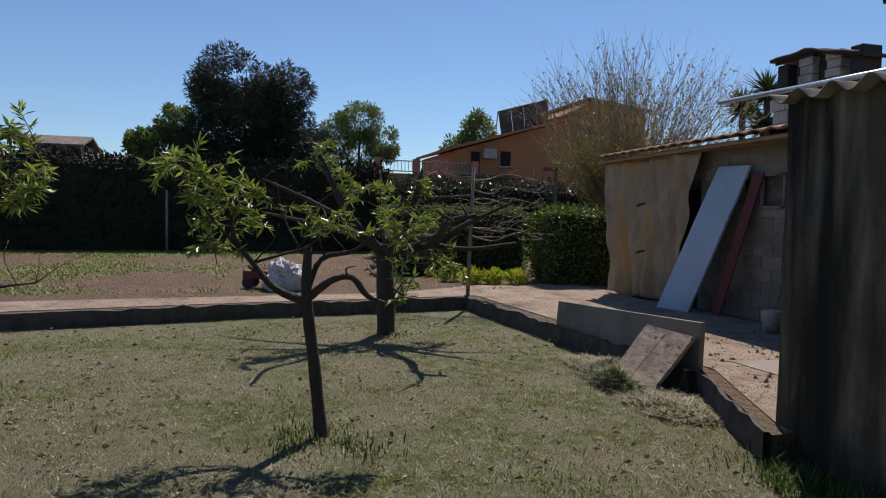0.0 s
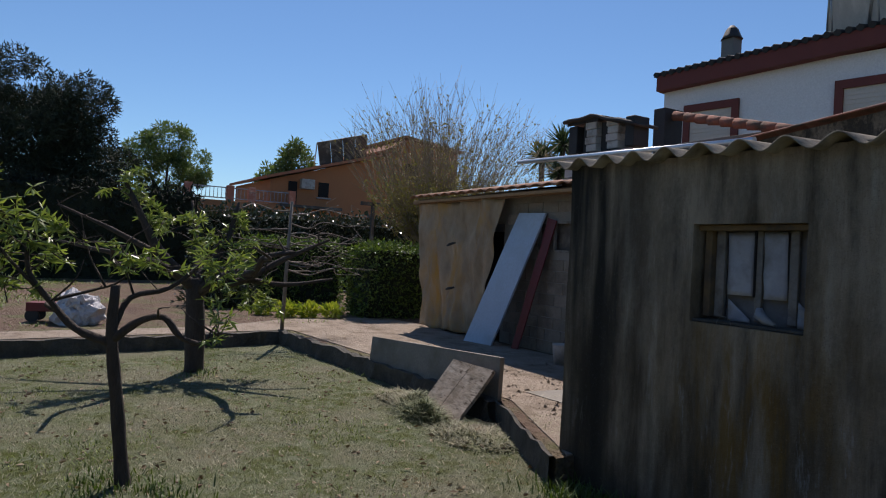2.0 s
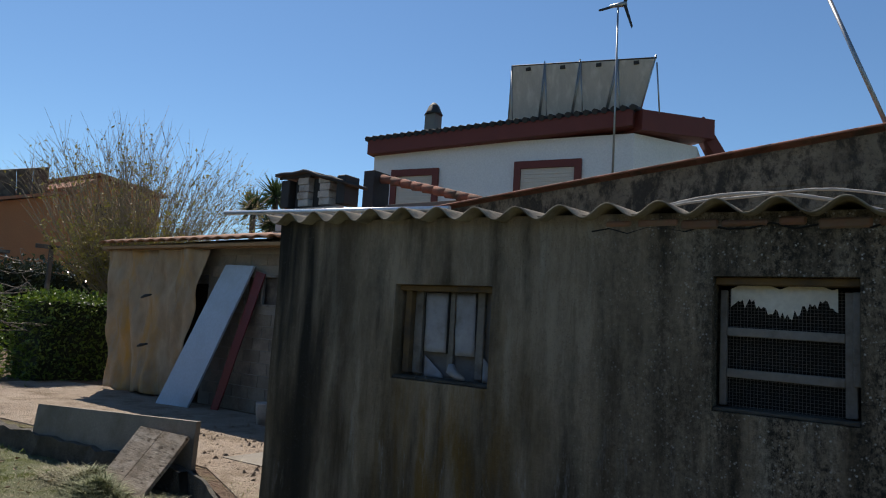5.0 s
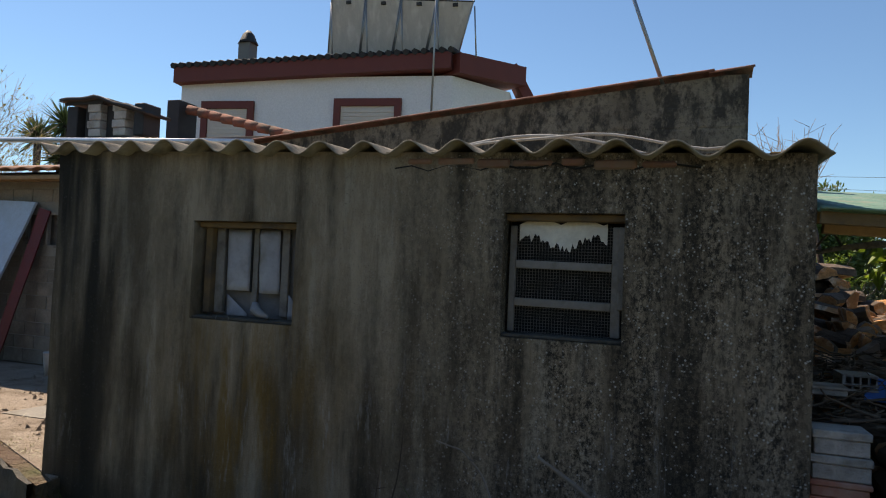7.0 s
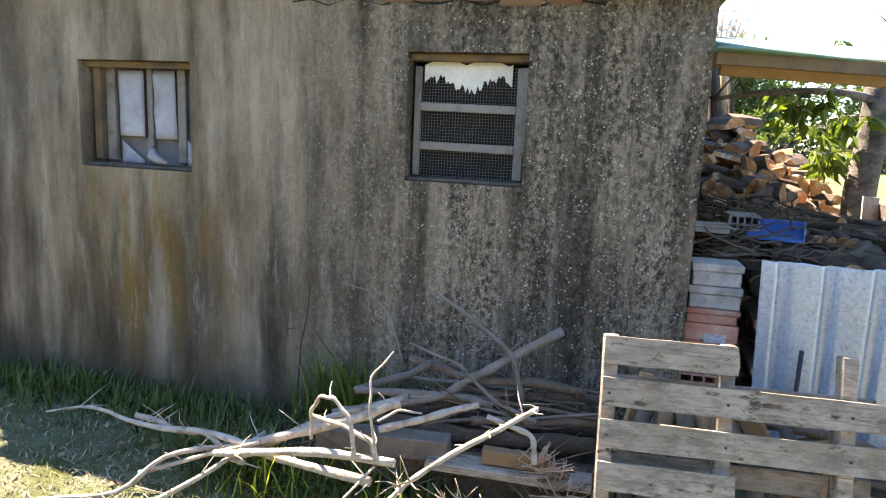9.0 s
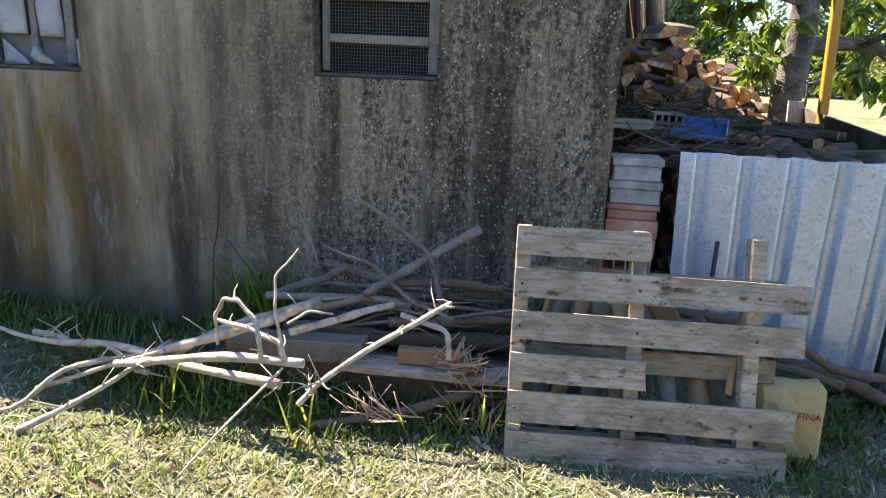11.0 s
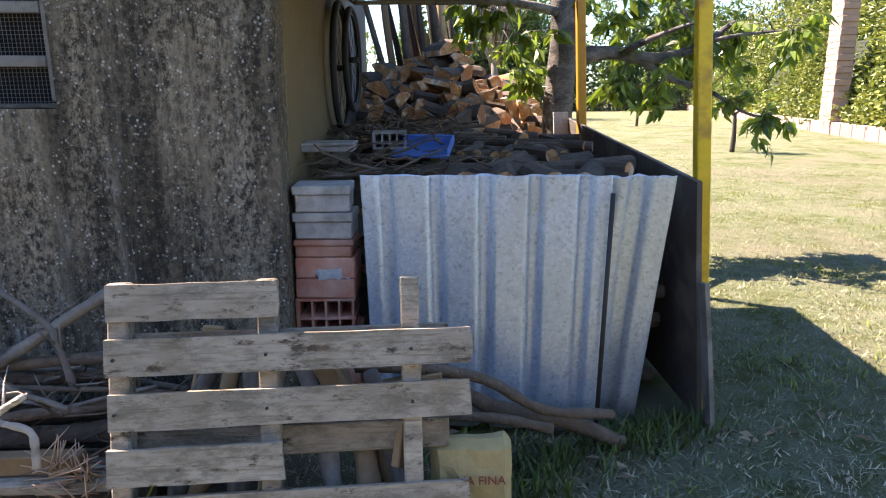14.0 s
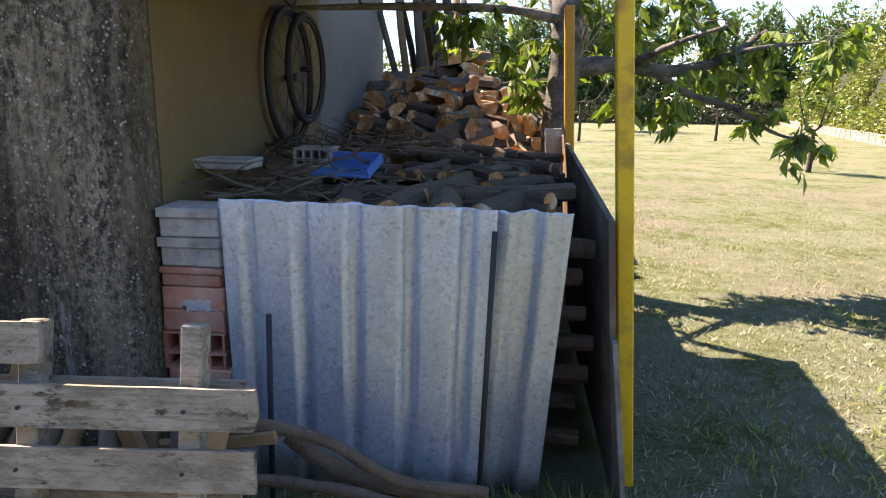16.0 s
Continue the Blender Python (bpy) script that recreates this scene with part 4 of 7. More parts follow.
def eave(a, b, za, zb, depth, height, name="fascia"):
    """A maroon band under the roof edge, between two corners."""
    d = (b - a).normalized()
    out = Vector((d.y, -d.x, 0))
    bm = bmesh.new()
    lo, hi = [], []
    for p, z in ((a, za), (b, zb)):
        for off in (0.35, -depth):
            q = p + out * off
            lo.append(bm.verts.new((q.x, q.y, z - height)))
            hi.append(bm.verts.new((q.x, q.y, z)))
    bm.faces.new((lo[0], lo[2], hi[2], hi[0]))
    bm.faces.new((lo[1], hi[1], hi[3], lo[3]))
    bm.faces.new((hi[0], hi[2], hi[3], hi[1]))
    bm.faces.new((lo[0], lo[1], lo[3], lo[2]))
    bm.faces.new((lo[0], hi[0], hi[1], lo[1]))
    bm.faces.new((lo[2], lo[3], hi[3], hi[2]))
    return part(name, bm, M_MAROON, house, "maroon painted eaves")


eave(L - along * 0.1, C, 8.18, 8.55, 6, 0.50)
eave(C, Rr + Vector((0.2, 0.3, 0)), 8.55, 8.75, 3, 0.62)
bm = bmesh.new()
e = Rr + Vector((0.2, 0.3, 0))
vs = [bm.verts.new(p) for p in (e + Vector((-0.3, -0.3, 8.75)), e + Vector((0.55, 0.2, 7.1)), e + Vector((0.2, 0.6, 7.1)), e + Vector((-0.6, 0.3, 8.75)))]
bm.faces.new(vs)
thicken(bm, 0.35)
part("rake", bm, M_MAROON, house)
for i in range(34):
    t = i / 33
    p = (L - along * 0.1).lerp(C, t)
    bm = bmesh.new()
    q = p - back * 0.42
    tube(bm, [(q.x, q.y, 8.21 + t * 0.37), tuple(Vector((q.x, q.y, 8.21 + t * 0.37)) + back * 2.2 + Vector((0, 0, 0.5)))], [0.10, 0.10], 6)
    part("roof_tile", bm, M_DARKMETAL, house)


def house_window(s, w, z1):
    mid = L + along * s
    out = -back
    win = part("window", _slab(0, 0, 0, w, 0.06, 1.6), M_SHUTTER, house, "roller shutter in a maroon surround")
    win.matrix_basis = Matrix.Translation(mid + out * 0.02 + Vector((0, 0, z1 - 0.8))) @ turn_h.to_4x4()
    for dx in (-w / 2 - 0.11, w / 2 + 0.11):
        block("surround", (dx, -0.05, 0), (0.22, 0.10, 1.62), M_MAROON, win)
    block("surround", (0, -0.05, 0.92), (w + 0.44, 0.10, 0.24), M_MAROON, win)
    for k in range(12):
        block("slat", (0, -0.036, -0.72 + k * 0.125), (w - 0.02, 0.014, 0.105), M_SHUTTER, win)


house_window(1.72, 1.40, 6.88)
house_window(6.45, 1.75, 6.95)
chim = part("chimney", _slab(0, 0, 0.35, 0.45, 0.45, 1.5), M_PALEWALL, house, "white chimney with dark cowl", pose(-15.25, 15.6, 8.45))
bm = bmesh.new()
tube(bm, [(0, 0, 1.08), (0, 0, 1.18), (0, 0, 1.42), (0, 0, 1.55)], [0.36, 0.30, 0.20, 0.08], 8)
part("cowl", bm, M_DARKMETAL, chim)

# solar panels on the roof, seen from behind
panels = thing("solar_array", pose(0, 0, 0), "tilted rack of solar panels seen from behind", "solar panels")
PB, PT = Vector((-11.95, 15.4, 8.35)), Vector((-11.55, 14.8, 10.5))
right = Vector((0.985, 0.17, 0.03))
right_top = Vector((0.985, 0.17, -0.055))
for i in range(4):
    a = PB + right * (1.08 * i)
    b = PT + right_top * (1.16 * i)
    n = (b - a).cross(right).normalized()
    n = -n if n.y > 0 else n
    for nm, off, mat in (("back_sheet", 0.0, M_SOLAR), ("cell_sheet", -0.04, M_DEEPBLUE)):
        bm = bmesh.new()
        vs = [bm.verts.new(p + n * off) for p in (a + right * 0.02, a + right * 1.06, b + right_top * 1.14, b + right_top * 0.02)]
        bm.faces.new(vs)
        thicken(bm, 0.015)
        part(nm, bm, mat, panels)
    for dx in (0.02, 1.14):
        bm = bmesh.new()
        tube(bm, [a + right * dx * 0.93 + n * 0.03, b + right * dx + n * 0.03], [0.028, 0.028], 4)
        part("frame", bm, M_GREYMETAL, panels)
    bm = bmesh.new()
    q = b - (b - a) * 0.08 + right * 0.6 + n * 0.04
    box(bm, *q, 0.16, 0.06, 0.10)
    part("junction_box", bm, M_BLACK, panels)
for i in (0, 1, 2, 3, 4):
    bm = bmesh.new()
    a = PT + right_top * (1.16 * i)
    tube(bm, [a + Vector((0, 0, -0.15)), PB + right * (1.16 * i + 0.5) + Vector((0, -0.6, 0.02))], [0.025, 0.025], 5)
    part("strut", bm, M_GREYMETAL, panels)
for p, q in ((PT, PT + right_top * 4.64), (PB, PB + right * 4.64)):
    bm = bmesh.new()
    tube(bm, [p, q], [0.03, 0.03], 4)
    part("frame", bm, M_DARKMETAL, panels)

turbine = thing("wind_turbine", pose(-7.95, 14.8, 6.6), "small wind turbine on a thin mast", "wind turbine")
bm = bmesh.new()
tube(bm, [(0, 0, 0), (0.05, -0.1, 2.2), (0, 0, 5.15)], [0.035, 0.03, 0.03], 7)
part("mast", bm, M_GREYMETAL, turbine)
bm = bmesh.new()
tube(bm, [(-0.25, 0, 5.2), (0.25, 0.05, 5.2)], [0.05, 0.09], 8)
part("nacelle", bm, M_GREYMETAL, turbine)
for ang in (62, 180, 285):
    c, s = math.cos(radians(ang)), math.sin(radians(ang))
    bm = bmesh.new()
    vs = [bm.verts.new(p) for p in ((0.2 - 0.05 * s, 0, 5.2 + 0.05 * c), (0.2 + 0.05 * s, 0, 5.2 - 0.05 * c), (0.2 + c * 0.85, 0.05, 5.2 + s * 0.85), (0.2 + c * 0.8 - 0.06 * s, 0.05, 5.2 + s * 0.8 + 0.06 * c))]
    bm.faces.new(vs)
    thicken(bm, 0.02)
    part("blade", bm, M_DARKMETAL, turbine)

# dark soil and litter along the foot of the shed, its shade painted in too
bm = bmesh.new()
bmesh.ops.create_grid(bm, x_segments=90, y_segments=18, size=0.5)
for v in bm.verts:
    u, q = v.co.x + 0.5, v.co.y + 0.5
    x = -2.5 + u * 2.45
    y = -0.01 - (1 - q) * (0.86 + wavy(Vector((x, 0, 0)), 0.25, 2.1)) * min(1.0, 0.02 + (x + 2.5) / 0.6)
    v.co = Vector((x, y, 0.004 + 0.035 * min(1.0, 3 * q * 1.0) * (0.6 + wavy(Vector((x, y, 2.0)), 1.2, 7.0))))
tagged(part("wall_foot_soil", bm, M_HUMUS), "dark soil and leaf litter along the wall, shade painted in", "soil", kind="structure")

# ---- pallet ----
def pallet_at(m):
    p = thing("pallet", m, "weathered grey wooden pallet with broken boards, leaning", "pallet")
    # boards: start, end, bottom and top along the leaning face
    for x0, x1, s0, s1 in ((0.0, 0.56, 0.865, 0.985), (0.0, 1.21, 0.69, 0.81), (0.0, 1.205, 0.51, 0.63), (0.0, 0.57, 0.335, 0.455), (0.0, 1.19, 0.16, 0.29), (0.0, 1.17, 0.0, 0.12)):
        bm = bmesh.new()

        def place(u, v, x0=x0, x1=x1, s0=s0, s1=s1):
            rag = 0.02 * noise.noise(Vector((v * 6, s0 * 20, 3))) if u == 1 else 0
            return Vector((x0 + u * (x1 - x0) + rag, 0.003 * noise.noise(Vector((u * 3, s0 * 9, 1))), s0 + v * (s1 - s0) + 0.003 * noise.noise(Vector((u * 5, s0 * 7 + v, 2)))))
        grid_sheet(bm, 14, 3, place)
        thicken(bm, 0.021)
        for f in bm.faces:
            f.smooth = False
        part("board", bm, M_PALLET, p)
    for x, top in ((0.03, 0.99), (0.52, 0.99), (1.005, 0.985)):
        block("stringer", (x, 0.055, top / 2), (0.065, 0.075, top), M_PALLET, p, bevel=0.006)
    for z in (0.06, 0.43, 0.765):
        block("back_board", (0.57 + 0.02 * z, 0.108, z), (1.12, 0.018, 0.10), M_PALLET, p)
    for x in (0.03, 0.52, 1.005):
        for z in (0.745, 0.57, 0.225):
            bm = bmesh.new()
            tube(bm, [(x, -0.028, z), (x, -0.02, z)], [0.006, 0.006], 6)
            part("nail", bm, M_DARKMETAL, p)
    return p


pallet_at(Matrix.Translation((-0.402, -1.065, 0.0)) @ Matrix.Rotation(radians(4.2), 4, "Z") @ Matrix.Rotation(radians(-13.3), 4, "X") @ Matrix.Diagonal((1, 1, 1.022, 1)))

# ---- metal sheets before the firewood ----
def metal_sheet(a, b, foot_b, foot_a, ribs, label):
    """A ribbed sheet between its top corners a, b and its feet."""
    a, b, fa, fb = (Vector(p) for p in (a, b, foot_a, foot_b))
    out = (b - a).cross(fa - a).normalized()
    if out.y > 0:
        out = -out
    bm = bmesh.new()
    n = ribs * 16

    def place(u, v):
        v = 1 - (1 - v) ** 2
        k = (u * ribs) % 1.0
        rib = max(0.0, min(1.0, (0.17 - abs(k - 0.5)) / 0.06)) * -0.034
        p = fa.lerp(fb, u).lerp(a.lerp(b, u), v)
        dent = 0.012 * noise.noise(Vector((u * 5, v * 4, ribs)))
        rim = 0.012 * noise.noise(Vector((u * 9, 2, 0))) if v == 1 else 0
        return p + out * (rib + dent) + Vector((0, 0, rim))
    grid_sheet(bm, n, 14, place)
    thicken(bm, 0.004)
    return tagged(part("metal_sheet", bm, M_ZINC), label, "metal sheet", "sheets closing the wood store")


metal_sheet((0.348, 0.004, 1.238), (1.455, -0.088, 1.238), (1.42, -0.11, 0.03), (0.39, -0.03, 0.06), 5, "galvanised ribbed metal sheet standing before firewood")
metal_sheet((1.42, -0.05, 1.228), (1.729, -0.104, 1.236), (1.65, 0.05, -0.01), (1.35, 0.03, 0.0), 1, "narrow galvanised ribbed sheet behind a wider one")
bm = bmesh.new()
tube(bm, [(0.56, -0.12, 0.0), (0.57, -0.10, 0.80)], [0.012, 0.012], 7)
tagged(part("iron_rod", bm, M_DARKMETAL), "dark iron rod stuck in the ground", "rod", "rods before the sheet")
bm = bmesh.new()
tube(bm, [(1.41, -0.165, 0.0), (1.447, -0.13, 1.165)], [0.011, 0.011], 7)
tagged(part("iron_rod", bm, M_DARKMETAL), "dark iron rod holding the metal sheets", "rod", "rods before the sheet")

# ---- stack of blocks and hollow bricks ----
def hollow_brick(x, y, z, w, d, hgt, mat, label, open_face=False):
    bm = bmesh.new()
    if not open_face and mat == M_BRICK and hgt > 0.09:
        box(bm, 0, 0, 0, w, d, hgt, None, 0.006)
    elif not open_face:
        # an upper lip stands a little proud of the lower body
        box(bm, 0, -0.008, hgt * 0.33, w, d, hgt * 0.34, None, 0.005)
        box(bm, R.uniform(-0.004, 0.004), 0, -hgt * 0.168, w - 0.018, d - 0.004, hgt * 0.655, None, 0.006)
    else:
        xs = [-w / 2 + w * i / 13 for i in range(14)]
        zs = [-hgt / 2, -hgt / 2 + 0.012, -0.02, -0.006, 0.045, hgt / 2 - 0.012, hgt / 2]
        xs = sorted({-w / 2, w / 2} | {-w / 2 + 0.012 + k * (w - 0.024) / 4 + e for k in range(5) for e in (-0.005, 0.005)})
        holes = {(i, j) for i in range(1, len(xs) - 1) for j in (1, 3, 4) if i % 2 == 0}
        wall_with_openings(bm, xs, zs, holes, -d / 2, d / 2)
    ob = part("brick", bm, mat, None, "", pose(x, y, z, 0, 0, R.uniform(-2, 2)))
    return tagged(ob, label, "brick", "stack beside the wood store")


z = 0.075
for hgt, mat, label in ((0.155, M_BRICK, "red hollow clay brick in a stack"), (0.155, M_BRICK, "red hollow clay brick in a stack"), (0.14, M_BRICK, "red hollow clay brick in a stack")):
    hollow_brick(0.17, 0.22, z, 0.29, 0.24, hgt, mat, label)
    z += hgt + 0.004
z0 = z - 0.075
for hgt, mat, label, hole in ((0.17, M_BRICK, "red hollow clay brick with open cells", True), (0.095, M_BRICK, "red hollow clay brick with a white smear", False), (0.10, M_BRICK, "red hollow clay brick in a stack", False),
                              (0.085, M_BRICK, "red hollow clay brick in a stack", False), (0.125, M_WHITEBLOCK, "pale grey concrete block on bricks", False), (0.125, M_WHITEBLOCK, "pale grey concrete block on bricks", False)):
    hollow_brick(0.160 + R.uniform(-0.012, 0.012), 0.22, z0 + hgt / 2, 0.285 - 0.012 * (z0 > 1.0), 0.22, hgt, mat, label, hole)
    z0 += hgt + 0.003
block_top = z0
hollow_brick(0.10, 0.62, 1.32, 0.34, 0.2, 0.05, M_WHITEBLOCK, "thin pale slab on the stacked blocks")

# ---- side board of the wood store ----
leaning_panel("side_board", (1.985, 0.03, 0.02), (1.97, 3.1, 0.02), (1.90, 3.1, 1.37), (1.895, 0.03, 1.19), M_BOARD, "dark weathered board closing the wood store", "board", 0.025)
leaning_panel("side_board", (2.0, -0.10, 0.0), (2.01, 0.02, 0.0), (1.93, 0.02, 0.72), (1.92, -0.08, 0.74), M_FRAME, "grey weathered plank at the wood store corner", "board", 0.02)
leaning_panel("side_board", (1.80, 3.0, 0.4), (1.93, 3.0, 0.4), (1.87, 3.0, 1.42), (1.74, 3.0, 1.42), M_WHITEBLOCK, "pale upright plank at the far end of the store", "board", 0.03)

# ---- yellow posts and porch roof ----
def post(foot, top, w, mat, label):
    """A square post that leans a little."""
    foot, top = Vector(foot), Vector(top)
    d = top - foot
    bm = bmesh.new()
    box(bm, 0, 0, d.length / 2, w, w, d.length, None, 0.006)
    m = Matrix.Translation(foot) @ d.to_track_quat("Z", "Y").to_matrix().to_4x4()
    return tagged(part("post", bm, mat, None, "", m), label, "post", "porch posts")


post((2.035, 0.19, 0), (1.89, 0.19, 2.14), 0.066, M_YELLOW, "square yellow painted porch post")
post((1.97, 2.60, 0), (1.86, 2.60, 2.3), 0.07, M_AMBER, "square amber painted porch post")
porch = thing("porch_roof", pose(0, 0, 0), "green corrugated porch roof on wooden rafters", "roof")


def porch_z(x, y):
    return 2.315 - 0.055 * x + 0.16 * y


bm = bmesh.new()


def porch_place(u, v):
    x = u * 1.78
    y0 = -0.12 + 0.10 * min(1.0, x / 0.9)
    y1 = 3.0 - 0.25 * max(0.0, min(1.0, (x - 1.0) / 0.15))
    y = y0 + v * (y1 - y0)
    return Vector((x, y, porch_z(x, y) + 0.012 * math.sin(y * 45)))


grid_sheet(bm, 14, 110, porch_place)
thicken(bm, 0.012)
part("sheet", bm, M_GREENROOF, porch)
for y in (0.02, 0.6, 1.2, 1.8, 2.4):
    block("rafter", (0.90, y + (0.12 if y < 0.1 else 0), porch_z(0.94, y) - 0.075), (1.70, 0.06, 0.10), M_WOOD, porch, turn=Matrix.Rotation(0.055, 3, "Y"))
block("fascia", (0.46, -0.03, porch_z(0.45, 0) - 0.055), (0.9, 0.03, 0.07), M_LINTEL, porch, turn=Matrix.Rotation(0.055, 3, "Y"))
for x in (0.25, 0.65, 1.05, 1.40):
    block("batten", (x, 0.70, porch_z(x, 0.70) - 0.024), (0.05, 1.3, 0.02), M_WOOD, porch, turn=Matrix.Rotation(0.16, 3, "X"))
block("beam", (1.70, 1.25, 2.23 + 0.16 * 1.25 - 0.13), (0.09, 2.5, 0.09), M_WOOD, porch, turn=Matrix.Rotation(0.158, 3, "X"))

# ---- firewood ----
def log_mesh(name, r, length, split, seed):
    """A round or split log lying along y, with bark and paler cut ends."""
    rr = random.Random(seed)
    bm = bmesh.new()
    sides = 11
    cut, slope, wedge = rr.uniform(-0.35, 0.15), rr.uniform(-0.35, 0.35), split and seed % 2
    prof = []
    for k in range(sides):
        a = math.tau * k / sides
        q = r * rr.uniform(0.88, 1.1)
        x, zz = q * math.cos(a), q * math.sin(a)
        if split and x > cut * r:
            x = cut * r + slope * zz + 0.10 * (x - cut * r)
        if wedge and zz > 0.2 * r:
            zz = 0.2 * r + 0.12 * (zz - 0.2 * r) + 0.25 * (x + r)
        prof.append((x, zz))
    bend = rr.uniform(-0.03, 0.03)
    rings = []
    for t in (-0.5, -0.47, 0.0, 0.47, 0.5):
        s = 0.93 if abs(t) == 0.5 else 1.0
        rings.append([bm.verts.new((x * s + bend * (0.25 - t * t), t * length, zz * s)) for x, zz in prof])
    for a, b in zip(rings, rings[1:]):
        for k in range(sides):
            f = bm.faces.new((a[k], a[(k + 1) % sides], b[(k + 1) % sides], b[k]))
            mid = (prof[k][0] + prof[(k + 1) % sides][0]) / 2
            high = (prof[k][1] + prof[(k + 1) % sides][1]) / 2
            f.material_index = 1 if split and (mid > (cut - 0.08) * r or (wedge and high > 0.22 * r)) else 0
    for f in (bm.faces.new(rings[0][::-1]), bm.faces.new(rings[-1])):
        f.material_index = 1
    bmesh.ops.recalc_face_normals(bm, faces=bm.faces)
    me = bpy.data.meshes.new(name)
    bm.to_mesh(me)
    bm.free()
    me.materials.append(M_LOGBARK)
    me.materials.append(M_CUT)
    return me


ROUND = [log_mesh("log", r, l, False, i) for i, (r, l) in enumerate(((0.06, 0.42), (0.072, 0.45), (0.05, 0.5), (0.085, 0.40), (0.043, 0.55)))]
THIN = [log_mesh("log", r, l, False, 20 + i) for i, (r, l) in enumerate(((0.034, 0.50), (0.041, 0.46), (0.046, 0.55), (0.038, 0.60)))]
BIG = [log_mesh("split_log", r, l, True, 40 + (2 * i if i < 4 else 2 * i + 1)) for i, (r, l) in enumerate(((0.12, 0.38), (0.14, 0.42), (0.11, 0.36), (0.15, 0.40), (0.10, 0.38), (0.13, 0.36)))]


def heap_z(x, y):
    """The slope of the split wood heaped behind the store, against the side wall."""
    return 2.14 + 0.34 * (min(y, 5.2) - 5.0) - (0.58 * (x - 0.95) if x > 0.95 else 0.20 * (0.95 - x))


def log(me, x, y, z, rx, ry, rz, label):
    ob = new(me.name.split(".")[0], me)
    ob.matrix_basis = pose(x, y, z, rx, ry, rz)
    return tagged(ob, label, "log", "firewood in the store")


rl = random.Random(11)
# the store is stacked with rows of round logs
for j in range(8):
    for i in range(7):
        log(rl.choice(ROUND), 0.45 + i * 0.175 + 0.06 * (j % 2), 0.40 + rl.uniform(-0.03, 0.03), 0.06 + 0.13 * j, rl.uniform(-3, 3), rl.uniform(0, 360), rl.uniform(-5, 5), "round bark-covered log stacked in the store")
bm = bmesh.new()
for y in (0.92, 1.44, 1.96, 2.48):
    for j in range(8):
        for i in range(7):
            at = len(bm.verts)
            bm.from_mesh(rl.choice(ROUND))
            bm.verts.ensure_lookup_table()
            turned = pose(0.45 + i * 0.175 + 0.06 * (j % 2), y + rl.uniform(-0.03, 0.03), 0.06 + 0.13 * j, rl.uniform(-3, 3), rl.uniform(0, 360), rl.uniform(-5, 5))
            for v in bm.verts[at:]:
                v.co = turned @ v.co
tagged(part("stacked_logs", bm, [M_LOGBARK, M_CUT]), "rows of bark-covered logs filling the store", "firewood", kind="stuff")
# loose round wood lies on top of the rows
for i in range(70):
    x, y = rl.uniform(0.60, 1.62), rl.uniform(0.34, 2.6)
    log(rl.choice(ROUND if i % 3 == 0 else THIN), x, y, 1.08 + rl.uniform(-0.02, 0.04), rl.uniform(-5, 5), rl.uniform(0, 360), rl.choice((rl.uniform(-40, 20), rl.uniform(35, 75), rl.uniform(65, 110))), "round branch log with pale sawn ends")
for i in range(46):
    x, y = rl.uniform(0.68, 1.60), rl.uniform(0.40, 2.7)
    log(rl.choice(THIN), x, y, 1.16 + rl.uniform(-0.02, 0.03) + 0.05 * max(0.0, y - 1.2), rl.uniform(-5, 5), rl.uniform(0, 360), rl.choice((rl.uniform(-45, 10), rl.uniform(-30, 35), rl.uniform(40, 80), rl.uniform(70, 105))), "round branch log with pale sawn ends")
for x, rz in ((0.78, 12), (1.02, -8), (1.22, 6), (1.46, -20)):
    log(ROUND[1], x, 0.36, 1.165, rl.uniform(-4, 2), rl.uniform(0, 360), rz, "thick round log with pale sawn end")
for j in range(7):
    log(THIN[j % 4], 1.60, 0.42 + 0.05 * (j % 2), 0.10 + 0.15 * j, 0, rl.uniform(0, 360), 82 + 6 * (j % 3), "bark-covered log end at the side of the store")
# heap of split wood behind: a filled core, then chunky pieces on its slope
for k in range(8):
    for i in range(5):
        for j in range(6):
            x, y, z = 0.15 + i * 0.36, 3.0 + j * 0.42, 0.12 + 0.21 * k
            if z < heap_z(x, y) - 0.10:
                log(rl.choice(BIG), x, y, z, rl.uniform(-4, 4), rl.uniform(0, 360), rl.uniform(-9, 9), "split firewood log with fresh orange face")
for row in range(12):
    y = 2.95 + row * 0.205
    for i in range(10):
        x = 0.06 + (i + 0.5 * (row % 2)) * 0.185 + rl.uniform(-0.03, 0.03)
        if heap_z(x, y) > 0.7 and (x < 1.62 or y > 3.85):
            log(rl.choice(BIG if rl.random() < 0.75 else ROUND), x, y, heap_z(x, y) - 0.22 + rl.uniform(-0.03, 0.02), rl.uniform(-20, 20), rl.uniform(0, 360), rl.gauss(0, 50), "split firewood log with fresh orange face")
for x, y, z, rx, rz in ((0.98, 5.05, 2.05, 24, -40), (0.80, 5.0, 2.02, 5, 30)):
    log(BIG[1], x, y, z, rx, 95, rz, "large split log on top of the heap")


# twigs heaped at the front, and poles that lean at the back
def twig(bm, a, b, r, sag=0.03, n=5):
    a, b = Vector(a), Vector(b)
    pts = [a.lerp(b, i / n) + Vector((wavy(a * 3 + Vector((i, 0, 0)), sag, 1.7), wavy(b * 3 + Vector((0, i, 0)), sag, 1.7), wavy(a + b + Vector((0, 0, i)), sag, 1.7))) for i in range(n + 1)]
    tube(bm, pts, [r * (1 - 0.6 * i / n) for i in range(n + 1)], 5)
    return pts


